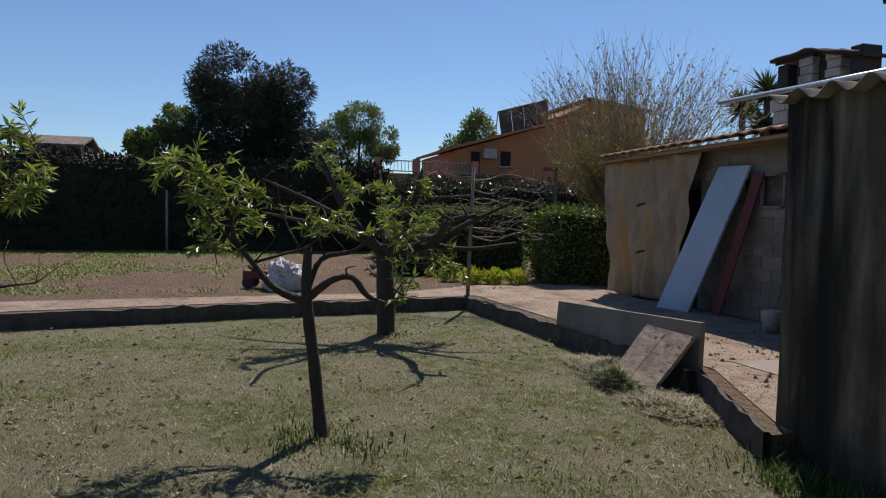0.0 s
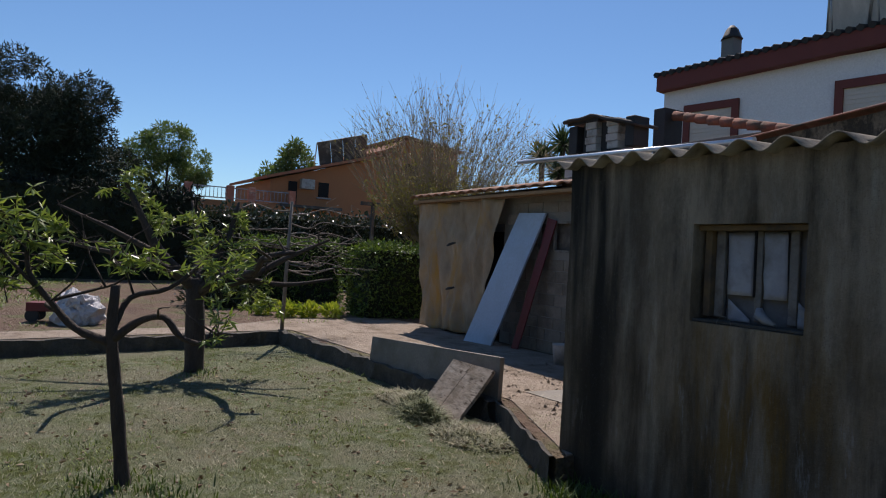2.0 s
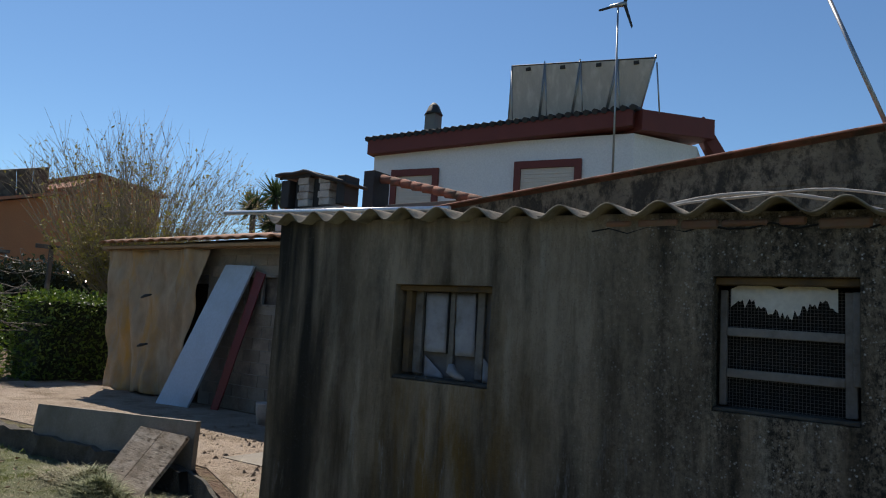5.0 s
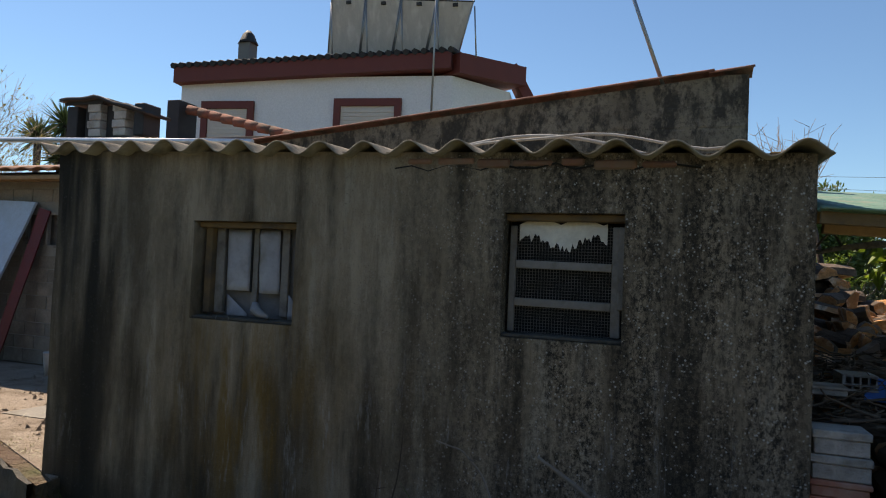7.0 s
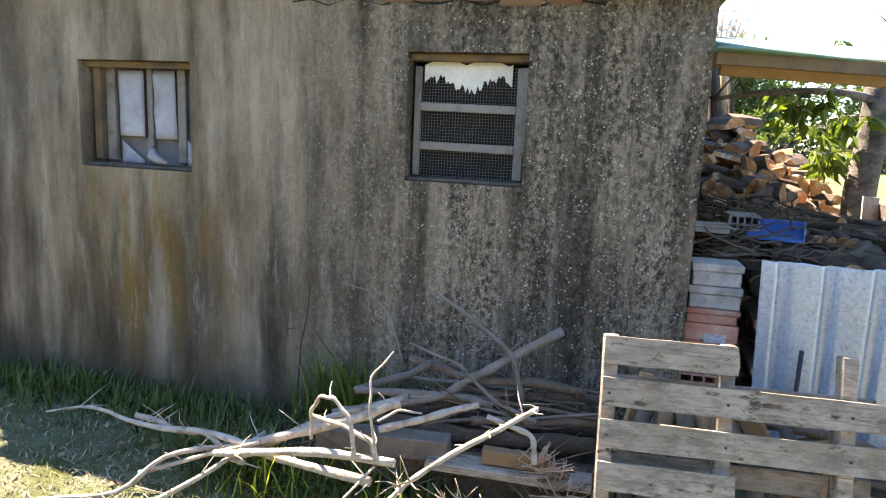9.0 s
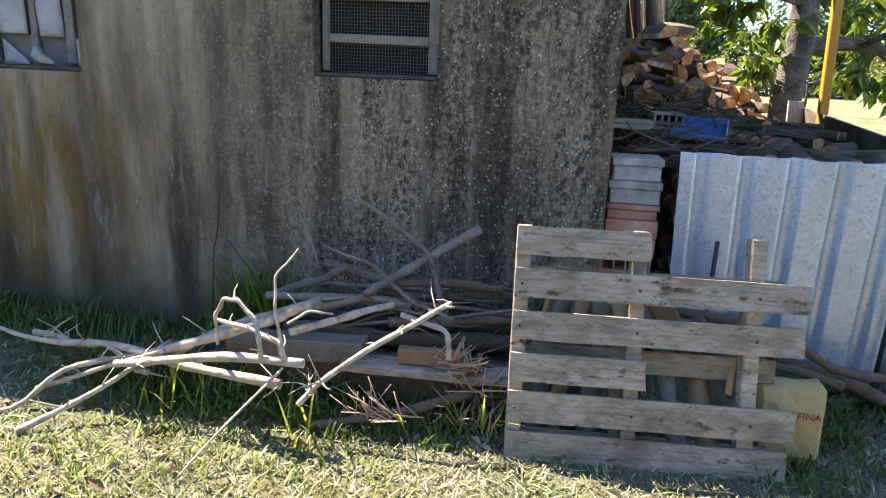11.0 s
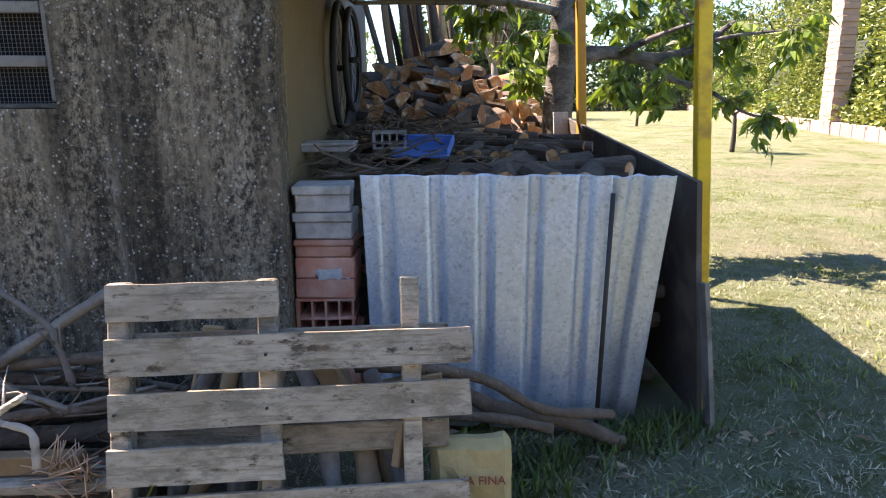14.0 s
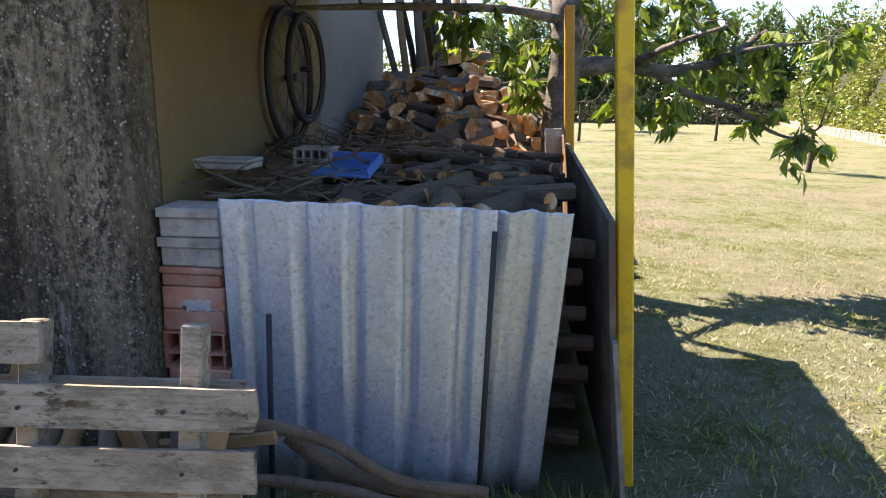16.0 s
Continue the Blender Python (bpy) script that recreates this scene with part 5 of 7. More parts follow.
def smooth_pole(a, m, b, seed):
    a, m, b = Vector(a), Vector(m), Vector(b)
    w = Vector((0.02 * math.sin(seed * 2.1), 0, 0))
    return [a, a.lerp(m, 0.5) + w, m, m.lerp(b, 0.5) - w, b]


bm = bmesh.new()
for i in range(170):
    x, y = rl.uniform(0.05, 0.85), rl.uniform(0.28, 2.1)
    a = rl.uniform(0, math.tau)
    ln = rl.uniform(0.08, 0.26)
    z = 1.12 + rl.uniform(0, 0.10) + 0.16 * max(0.0, min(1.0, y - 0.5))
    twig(bm, (x - ln * math.cos(a), max(0.16, y - 0.5 * ln * math.sin(a)), z), (x + ln * math.cos(a), y + 0.5 * ln * math.sin(a), z + rl.uniform(-0.05, 0.14)), rl.uniform(0.004, 0.012))
tagged(part("twigs", bm, M_LOGBARK), "dark dry twigs heaped on the firewood", "twigs", kind="stuff")
for i in range(12):
    x0 = 0.10 + i * 0.075 + rl.uniform(-0.02, 0.02)
    r = rl.uniform(0.035, 0.075)
    y = 5.35 + 0.10 * (i % 3)
    bm = bmesh.new()
    tube(bm, smooth_pole((x0 + 0.22, y, 0.0), (x0 + 0.10, y + 0.05, 1.6), (x0 - rl.uniform(0.0, 0.22), y + 0.12, rl.uniform(2.6, 3.3)), i), [r * 1.15, r * 1.05, r, r * 0.9, r * 0.8], 7)
    tagged(part("pole", bm, (M_LOGBARK, M_WOOD, M_BARK)[i % 3]), "dark bark-covered pole leaning behind the firewood", "pole", "poles behind the firewood")

# bicycle wheels on the end wall
def wheel(y, z, r, off, tilt, label):
    w = thing("wheel", Matrix.Translation((off, y, z)) @ Matrix.Rotation(radians(tilt), 4, "Z") @ Matrix.Rotation(radians(90), 4, "Y"), label, "wheel", "wheels hung on the end wall")
    for nm, rr, thick, mat in (("tyre", r, 0.022, M_BLACK), ("rim", r - 0.03, 0.011, M_DARKMETAL)):
        bm = bmesh.new()
        ring = []
        for i in range(36):
            a = math.tau * i / 36
            ring.append([bm.verts.new(((rr + thick * math.cos(b)) * math.cos(a), (rr + thick * math.cos(b)) * math.sin(a), thick * math.sin(b))) for b in (math.tau * k / 7 for k in range(7))])
        for i in range(36):
            for k in range(7):
                bm.faces.new((ring[i][k], ring[i][(k + 1) % 7], ring[(i + 1) % 36][(k + 1) % 7], ring[(i + 1) % 36][k])).smooth = True
        part(nm, bm, mat, w)
    bm = bmesh.new()
    tube(bm, [(0, 0, -0.04), (0, 0, 0.04)], [0.022, 0.022], 8)
    part("hub", bm, M_DARKMETAL, w)
    bm = bmesh.new()
    for i in range(18):
        a = math.tau * i / 18
        tube(bm, [(0, 0, 0.02 * (-1) ** i), ((r - 0.03) * math.cos(a), (r - 0.03) * math.sin(a), 0)], [0.0016, 0.0016], 3)
    part("spokes", bm, M_DARKMETAL, w)


wheel(1.80, 1.76, 0.42, 0.06, 0, "old black bicycle wheel hung on the wall")
wheel(1.95, 1.82, 0.34, 0.12, -2, "smaller black bicycle wheel hung in front")
# blue box and brick on the twigs
tray = thing("blue_tray", pose(0.62, 1.0, 1.27, 22, 0, -14), "blue plastic tray lying on the twigs", "tray")
block("base", (0, 0, 0), (0.34, 0.20, 0.02), M_BLUE, tray)
block("rim", (0, 0.10, 0.02), (0.34, 0.012, 0.05), M_BLUE, tray)
block("rim", (0.165, 0, 0.02), (0.012, 0.188, 0.05), M_BLUE, tray)
hollow_brick(0.42, 1.12, 1.32, 0.20, 0.24, 0.10, M_WHITEBLOCK, "grey hollow block on the twigs", True)

# ---- trees ----
def smooth_line(points, n=4):
    """More points along a bent line."""
    p = [Vector(q) for q in points]
    p = [2 * p[0] - p[1]] + p + [2 * p[-1] - p[-2]]
    out = []
    for i in range(1, len(p) - 2):
        for k in range(n):
            t = k / n
            out.append(0.5 * (2 * p[i] + (p[i + 1] - p[i - 1]) * t + (2 * p[i - 1] - 5 * p[i] + 4 * p[i + 1] - p[i + 2]) * t * t + (3 * p[i] - p[i - 1] - 3 * p[i + 1] + p[i + 2]) * t ** 3))
    return out + [p[-2]]


def limb(bm, points, r0, r1, rr, knots=0.12, sides=8):
    line = smooth_line(points)
    n = len(line) - 1
    tube(bm, line, [(r0 + (r1 - r0) * i / n) * rr.uniform(1 - knots, 1 + knots) for i in range(n + 1)], sides)
    return line


def fruit_tree(name, m, trunk, limbs, clumps, label, leaf, seed, bark=None, leaf_size=(0.095, 0.021), droop=0.3, per=25, loose=0.16, twigs=3):
    """trunk: points and radii; limbs: (points, r0, r1); clumps: (centre, size, twigs)."""
    rr = random.Random(seed)
    bark = bark or M_BARK
    t = thing(name, m, label, "tree")
    bm = bmesh.new()
    limb(bm, *trunk, rr, 0.06, 10)
    trunk_ob = part("trunk", bm, bark, t)
    ends = []
    for pts, r0, r1 in limbs:
        bm = bmesh.new()
        line = limb(bm, pts, r0, r1, rr)
        for _ in range(twigs):
            a = rr.choice(line[len(line) // 3:])
            b = a + Vector((rr.gauss(0, 0.2), rr.gauss(0, 0.2), rr.uniform(0.02, 0.35)))
            mid = a.lerp(b, 0.5) + Vector((rr.gauss(0, 0.04), rr.gauss(0, 0.04), 0.02))
            limb(bm, [a, mid, b], r1 * 0.7, 0.003, rr, 0.1, 5)
        part("limb", bm, bark, t)
    places, ways = [], []
    bm = bmesh.new()
    for c, size, n in clumps:
        c = Vector(c)
        for _ in range(n):
            a = c + Vector((rr.gauss(0, size * 0.45), rr.gauss(0, size * 0.45), rr.gauss(0, size * 0.4)))
            d = Vector((rr.gauss(0, 1), rr.gauss(0, 1), rr.gauss(0.7, 0.6) - droop)).normalized()
            b = a + d * rr.uniform(0.12, 0.30)
            tube(bm, [a - d * 0.1, a, b], [0.005, 0.004, 0.002], 4)
            for k in range(per):
                s = rr.random()
                places.append(a.lerp(b, s))
                w = (d * rr.uniform(0.2, 1.0) + Vector((rr.gauss(0, 0.7), rr.gauss(0, 0.7), rr.gauss(-droop, 0.5)))).normalized()
                ways.append(w)
    part("fine_wood", bm, bark, t)["kind"] = "stuff"
    leaves("crown", [tuple(p) for p in places], [tuple(w) for w in ways], leaf_size[0], leaf_size[1], leaf, t)
    return t


# the local x of a garden tree points to the kerb corner, y away along the lawn
TURN_T = 74.7
tree = fruit_tree("peach_tree", pose(-6.32, -3.35, 0, 0, 0, TURN_T), ([(0.02, 0, -0.05), (0, 0, 0.1), (-0.06, 0.02, 0.6), (-0.12, 0, 1.14), (-0.11, 0, 1.52)], 0.064, 0.034),
    [([(-0.12, 0, 1.08), (-0.38, 0.05, 1.18), (-0.56, 0.05, 1.38), (-0.70, 0.0, 1.60), (-0.72, 0, 1.9)], 0.035, 0.012),
     ([(-0.12, 0, 1.10), (0.08, -0.1, 1.26), (0.26, -0.15, 1.30), (0.38, -0.15, 1.16), (0.52, -0.1, 1.10), (0.66, -0.1, 1.16)], 0.034, 0.014),
     ([(-0.12, 0, 1.16), (-0.02, 0.1, 1.42), (0.25, 0.15, 1.50), (0.50, 0.2, 1.72), (0.62, 0.2, 1.9)], 0.028, 0.008),
     ([(-0.50, 0.05, 1.30), (-0.62, 0.2, 1.36), (-0.35, 0.3, 1.45), (-0.12, 0.35, 1.55), (0.15, 0.3, 1.9)], 0.018, 0.005),
     ([(-0.66, 0.0, 1.5), (-0.85, -0.1, 1.75), (-1.02, -0.1, 2.0), (-1.2, -0.1, 2.25)], 0.014, 0.004),
     ([(-0.2, 0.1, 1.5), (-0.35, 0.2, 1.75), (-0.42, 0.2, 2.05)], 0.010, 0.003), ([(0.0, 0.1, 1.45), (-0.1, 0.15, 1.8), (0.1, 0.2, 2.0)], 0.010, 0.003)],
    [((-0.74, 0, 1.74), 0.24, 17), ((-0.92, -0.1, 1.98), 0.18, 10), ((-1.15, -0.1, 2.15), 0.11, 6), ((-0.80, 0, 1.48), 0.12, 6), ((-0.48, 0.1, 1.88), 0.10, 5), ((-0.05, 0.1, 1.70), 0.10, 5), ((0.24, 0.2, 1.66), 0.10, 4), ((0.60, 0.2, 1.62), 0.15, 8), ((0.66, -0.1, 1.2), 0.10, 4)],
    "young peach tree with bent dark limbs and fresh leaves", M_PEACH, 3)
fruit_tree("peach_tree", pose(-10.86, -1.98, 0, 0, 0, TURN_T), ([(0, 0, -0.05), (0, 0, 0.12), (-0.02, 0, 0.8), (-0.05, 0, 1.35)], 0.15, 0.12),
    [([(-0.05, 0, 1.2), (-0.5, -0.3, 1.7), (-0.8, -0.4, 2.3), (-1.0, -0.4, 2.7)], 0.095, 0.02), ([(-0.05, 0, 1.25), (0.35, 0.2, 1.9), (0.5, 0.2, 2.5)], 0.09, 0.02),
     ([(-0.05, 0, 1.2), (0.6, -0.3, 1.35), (1.2, -0.4, 1.7), (1.8, -0.5, 2.0)], 0.085, 0.018), ([(0, 0, 1.3), (-0.1, 0.5, 1.9), (-0.2, 0.7, 2.5)], 0.07, 0.016),
     ([(0, 0, 1.15), (0.45, -0.45, 1.45), (0.75, -0.95, 1.5), (0.9, -1.35, 1.72), (1.25, -1.4, 1.8)], 0.085, 0.03), ([(0.9, -1.3, 1.7), (0.95, -1.7, 1.72), (0.75, -2.1, 1.85)], 0.035, 0.012),
     ([(0, 0, 1.2), (0.6, -0.1, 1.35), (1.2, -0.4, 1.32), (1.9, -0.25, 1.42)], 0.075, 0.016), ([(0, 0, 1.2), (-0.35, -0.25, 1.45), (-0.55, -0.9, 1.6), (-0.85, -1.4, 1.55), (-0.78, -2.0, 1.8)], 0.08, 0.018),
     ([(-0.3, -0.1, 1.4), (-0.9, 0.2, 1.6), (-1.5, 0.45, 1.7), (-2.1, 0.8, 1.8)], 0.06, 0.014), ([(-0.4, -0.2, 1.6), (-1.2, 0, 2.0), (-1.9, 0.1, 2.3)], 0.05, 0.012)],
    [((-0.85, -0.3, 2.45), 0.26, 9), ((-0.5, -0.2, 2.1), 0.28, 9), ((0.05, 0, 1.75), 0.34, 12), ((0.5, 0, 1.45), 0.36, 15), ((0.85, -0.2, 1.1), 0.30, 12), ((0.55, 0.2, 2.15), 0.22, 5), ((-0.2, 0.3, 2.2), 0.24, 6), ((-1.0, -0.4, 2.75), 0.16, 4)],
    "older peach tree with thick trunk and fresh leaves", M_PEACH, 4, leaf_size=(0.115, 0.026), per=30)
fruit_tree("peach_tree", pose(-6.3, -6.55, 0, 0, 0, TURN_T), ([(0, 0, -0.05), (0, 0, 0.1), (0, 0, 1.2)], 0.09, 0.06),
    [([(0, 0, 1.1), (0.5, 0, 1.45), (0.9, 0.1, 1.8), (1.2, 0.1, 2.1)], 0.04, 0.01), ([(0, 0, 1.1), (-0.4, 0, 1.6), (-0.6, 0, 2.2)], 0.04, 0.01), ([(0.3, 0, 1.3), (0.9, -0.1, 1.25), (1.4, -0.1, 1.3)], 0.02, 0.005)],
    [((1.05, 0.1, 1.85), 0.32, 16), ((0.8, 0.1, 2.2), 0.3, 12), ((0.75, 0, 1.5), 0.3, 11), ((1.25, 0.1, 2.2), 0.2, 6), ((-0.5, 0, 2.1), 0.4, 14)],
    "young peach tree with drooping leafy branches", M_PEACH, 5)

# cherry tree behind the wood store
CH = (1.87, 3.5)
fruit_tree("cherry_tree", pose(CH[0], CH[1], 0), ([(0.05, 0, -0.05), (0.02, 0, 0.6), (0, 0, 1.4), (0.04, 0, 2.0), (0.02, 0, 2.5)], 0.165, 0.12),
    [([(0.05, 0, 1.9), (0.5, 0.1, 1.95), (0.95, 0.2, 1.90), (1.4, 0.3, 2.0), (1.8, 0.4, 2.25)], 0.085, 0.025),
     ([(0.8, 0.2, 1.90), (1.15, 0.2, 1.70), (1.5, 0.2, 1.60), (1.85, 0.2, 1.40), (2.1, 0.2, 1.32)], 0.04, 0.010),
     ([(0.02, 0, 2.3), (-0.5, -0.5, 2.33), (-1.24, -1.33, 2.24), (-1.67, -2.04, 2.14)], 0.045, 0.014),
     ([(0.02, 0, 2.4), (0.3, 0.2, 2.7), (0.9, 0.3, 2.9)], 0.07, 0.02), ([(0.02, 0, 2.3), (0.2, 0.3, 2.6), (0.5, 0.4, 3.0)], 0.05, 0.02),
     ([(0.6, 0.1, 1.95), (0.9, -0.3, 2.1), (1.2, -0.6, 2.2)], 0.035, 0.010), ([(1.3, 0.3, 2.0), (1.7, 0.2, 2.1), (2.2, 0.1, 2.15)], 0.03, 0.008)],
    [((0.62, 0.1, 1.72), 0.22, 12), ((0.95, 0.1, 1.6), 0.20, 11), ((1.35, 0.3, 2.05), 0.3, 18), ((1.75, 0.3, 2.1), 0.3, 16), ((2.1, 0.2, 1.3), 0.16, 11), ((1.75, 0.2, 1.52), 0.14, 6), ((0.5, 0.2, 2.2), 0.35, 16), ((1.1, 0.2, 2.4), 0.4, 22), ((-0.35, -0.1, 2.0), 0.25, 13), ((-0.75, -0.75, 2.25), 0.24, 12), ((-0.2, 0.1, 1.75), 0.15, 6), ((1.0, 0.3, 2.9), 0.45, 18), ((0.2, 0.2, 2.6), 0.3, 16), ((2.2, 0.1, 2.1), 0.25, 12), ((0.8, 0, 3.0), 0.35, 14)],
    "cherry tree with dark ringed bark and drooping leaves", M_CHERRY, 8, M_CHERRYBARK, leaf_size=(0.16, 0.066), droop=0.95, per=8)


def sapling(x, y, h, spread, seed, label):
    rr = random.Random(seed)
    fork = h * 0.45
    limbs = [([(0, 0, fork), (math.cos(a) * spread * 0.5, math.sin(a) * spread * 0.5, fork + 0.2), (math.cos(a) * spread, math.sin(a) * spread, h * rr.uniform(0.75, 1.0))], 0.035, 0.008) for a in (0.2, 2.0, 3.4, 4.9)]
    clumps = [((rr.gauss(0, spread * 0.6), rr.gauss(0, spread * 0.6), h * rr.uniform(0.55, 1.0)), 0.35, 7) for _ in range(9)]
    return fruit_tree("young_tree", pose(x, y, 0), ([(0, 0, -0.05), (0.02, 0, fork * 0.5), (0, 0, fork)], 0.07, 0.045), limbs, clumps, label, M_CHERRY, seed, per=12, leaf_size=(0.13, 0.05))


sapling(8.7, 14.9, 2.2, 0.5, 31, "thin young fruit tree on the far lawn")
sapling(10.4, 29.0, 3.0, 1.4, 32, "young fruit tree with spreading limbs on the lawn")
sapling(4.2, 27.0, 3.6, 1.5, 33, "young fruit tree with spreading limbs on the lawn")
sapling(7.2, 34.0, 3.4, 1.5, 34, "young fruit tree with spreading limbs on the lawn")

# bare espalier by the kerb corner
esp = thing("bare_tree", pose(-13.25, 0.05, 0.23, 0, 0, 74), "thin grey post with bare espaliered branches", "tree")
re = random.Random(41)
bm = bmesh.new()
tube(bm, [(0, 0, -0.05), (0.03, 0, 1.2), (0.07, 0, 2.5)], [0.04, 0.036, 0.03], 7)
part("post", bm, M_STICK, esp)
for i in range(16):
    bm = bmesh.new()
    z = re.uniform(1.1, 2.4)
    side = re.choice((-1, 1, 1))
    pts = [(0.04, 0, z)]
    for k in range(1, 5):
        pts.append((0.04 + side * k * re.uniform(0.28, 0.42), re.gauss(0, 0.12), z + k * re.uniform(-0.03, 0.07) + re.gauss(0, 0.05)))
    limb(bm, pts, 0.018, 0.004, re, 0.1, 5)
    for _ in range(3):
        a = Vector(re.choice(pts[1:]))
        limb(bm, [a, a + Vector((re.gauss(0, 0.15), re.gauss(0, 0.1), re.uniform(0.05, 0.2))), a + Vector((side * re.uniform(0.1, 0.4), re.gauss(0, 0.1), re.uniform(0.05, 0.3)))], 0.007, 0.002, re, 0.1, 4)
    part("branch", bm, M_STICK, esp)


def cloud_points(blobs, n, rng, shell=0.55):
    """Points spread over overlapping egg-shaped lobes, most near their skins."""
    pts, out = [], []
    vol = np.array([b[3] * b[4] * b[5] for b in blobs]) ** 0.67
    pick = rng.choice(len(blobs), n, p=vol / vol.sum())
    d = rng.normal(size=(n, 3))
    d /= np.linalg.norm(d, axis=1, keepdims=True)
    r = shell + (1 - shell) * rng.random(n) ** 0.5
    b = np.array(blobs)[pick]
    return b[:, :3] + d * r[:, None] * b[:, 3:], d + rng.normal(size=(n, 3)) * 0.7


def leafy_tree(name, x, y, z0, trunk_h, r, blobs, n, size, mat, label, seed, lobes=26, jitter=0.33):
    """A trunk, some limbs, and a crown of many leaves in uneven lobes."""
    rng = np.random.default_rng(seed)
    rr = random.Random(seed)
    t = thing(name, pose(x, y, z0), label, "tree")
    bm = bmesh.new()
    tube(bm, [(0, 0, -0.2), (0, 0, trunk_h * 0.5), (0.1, 0, trunk_h)], [r * 1.3, r, r * 0.7], 9)
    part("trunk", bm, M_BARK, t)
    small = []
    for bx, by, bz, sx, sy, sz in blobs:
        bm = bmesh.new()
        limb(bm, [(0, 0, trunk_h * 0.7), (bx * 0.5, by * 0.5, (trunk_h + bz) * 0.5), (bx, by, bz)], r * 0.5, r * 0.12, rr, 0.1, 6)
        part("limb", bm, M_BARK, t)
        for _ in range(lobes):
            d = Vector((rr.gauss(0, 1), rr.gauss(0, 1), rr.gauss(0, 1))).normalized()
            k = rr.uniform(0.18, jitter)
            small.append((bx + d.x * sx * 0.8, by + d.y * sy * 0.8, bz + d.z * sz * 0.8, sx * k, sy * k, sz * k))
    p, w = cloud_points(small, n, rng, 0.3)
    leaves("crown", p, w, size[0], size[1], mat, t)
    return t


leafy_tree("pine_tree", -34, -4.0, 0, 3.6, 0.32, [(0, -1.0, 7.6, 2.2, 1.9, 1.75), (0, 1.0, 7.3, 2.2, 1.6, 1.7), (0, -0.1, 6.2, 2.6, 2.7, 1.6), (0, -1.5, 5.0, 2.0, 2.0, 1.5), (0, 1.5, 5.2, 2.0, 1.9, 1.6), (0, -0.2, 4.2, 2.2, 3.0, 1.2)], 64000, (0.22, 0.045), M_PINE, "large dense dark pine tree behind the hedge", 51, 30, 0.40)
leafy_tree("broadleaf_tree", -38, -8.7, 0, 3.0, 0.22, [(0, 0.2, 5.0, 1.6, 1.6, 1.2), (0, 0.7, 6.3, 1.3, 0.9, 1.0), (0, -0.8, 5.3, 1.2, 0.8, 0.9)], 11000, (0.22, 0.08), M_WILLOW, "light green tree beside the dark pine", 52, 26, 0.34)
leafy_tree("willow_tree", -36, 1.1, 0, 3.4, 0.22, [(0, -1.0, 5.7, 1.4, 1.1, 1.3), (0, 0.1, 6.6, 1.3, 1.3, 1.0), (0, 1.2, 5.5, 1.2, 1.0, 1.1), (0, 0.2, 5.0, 1.2, 1.5, 1.2)], 15000, (0.20, 0.045), M_WILLOW, "light green weeping tree behind the hedge", 53, 34, 0.27)
leafy_tree("poplar_tree", -42, 8.8, 0, 3.4, 0.22, [(0, 0, 5.6, 1.6, 1.6, 1.6), (0, 0.8, 7.0, 1.2, 1.2, 1.6), (0, -0.9, 4.9, 1.4, 1.4, 1.4)], 8000, (0.26, 0.09), M_WILLOW, "fresh green tree beside the orange house", 54)


def hedge(name, x0, x1, y0, y1, z0, z1, n, size, mat, label, category="hedge", wobble=0.12, kind=""):
    """A clipped hedge: a dark core and a coat of leaves on top and all sides."""
    rng = np.random.default_rng(n)
    t = thing(name, pose(0, 0, 0), label, category, kind=kind)
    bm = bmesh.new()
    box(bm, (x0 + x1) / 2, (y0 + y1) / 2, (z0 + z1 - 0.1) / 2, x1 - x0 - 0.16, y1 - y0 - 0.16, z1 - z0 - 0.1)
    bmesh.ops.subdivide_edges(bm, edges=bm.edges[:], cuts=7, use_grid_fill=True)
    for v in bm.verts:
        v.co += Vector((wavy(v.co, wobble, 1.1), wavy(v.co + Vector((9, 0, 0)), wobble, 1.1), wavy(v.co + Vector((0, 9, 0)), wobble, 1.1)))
    # near-black core paints the shade between the leaves
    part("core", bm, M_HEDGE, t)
    lx, ly, lz = x1 - x0, y1 - y0, z1 - z0
    area = np.array([lx * ly, ly * lz, lx * lz, ly * lz, lx * lz])
    face = rng.choice(5, n, p=area / area.sum())
    u, v, bump = rng.random(n), rng.random(n), rng.normal(0, wobble * 0.8, n)
    p = np.empty((n, 3))
    w = rng.normal(size=(n, 3)) * 0.8
    for k, (ax, sign) in enumerate(((2, 1), (0, 1), (1, -1), (0, -1), (1, 1))):
        s = face == k
        p[s, 0], p[s, 1], p[s, 2] = x0 + lx * u[s], y0 + ly * v[s], z0 + lz * v[s]
        if ax == 2:
            p[s, 2] = z1 + bump[s]
        elif ax == 0:
            p[s, 0] = (x1 if sign > 0 else x0) + bump[s]
            p[s, 1] = y0 + ly * u[s]
        else:
            p[s, 1] = (y0 if sign < 0 else y1) + bump[s]
        w[s, ax] += sign * 0.9
    leaves("foliage", p, w, size[0], size[1], mat, t)
    return t


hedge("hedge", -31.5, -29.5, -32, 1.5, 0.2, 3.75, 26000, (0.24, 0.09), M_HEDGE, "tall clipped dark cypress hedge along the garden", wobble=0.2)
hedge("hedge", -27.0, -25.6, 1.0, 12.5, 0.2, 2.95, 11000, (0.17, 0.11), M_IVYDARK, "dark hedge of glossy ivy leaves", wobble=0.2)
hedge("bush", -21.3, -19.8, 1.2, 3.9, 0.2, 1.95, 7000, (0.10, 0.05), M_BOXBUSH, "clipped round-cornered green bush", "bush", 0.1)
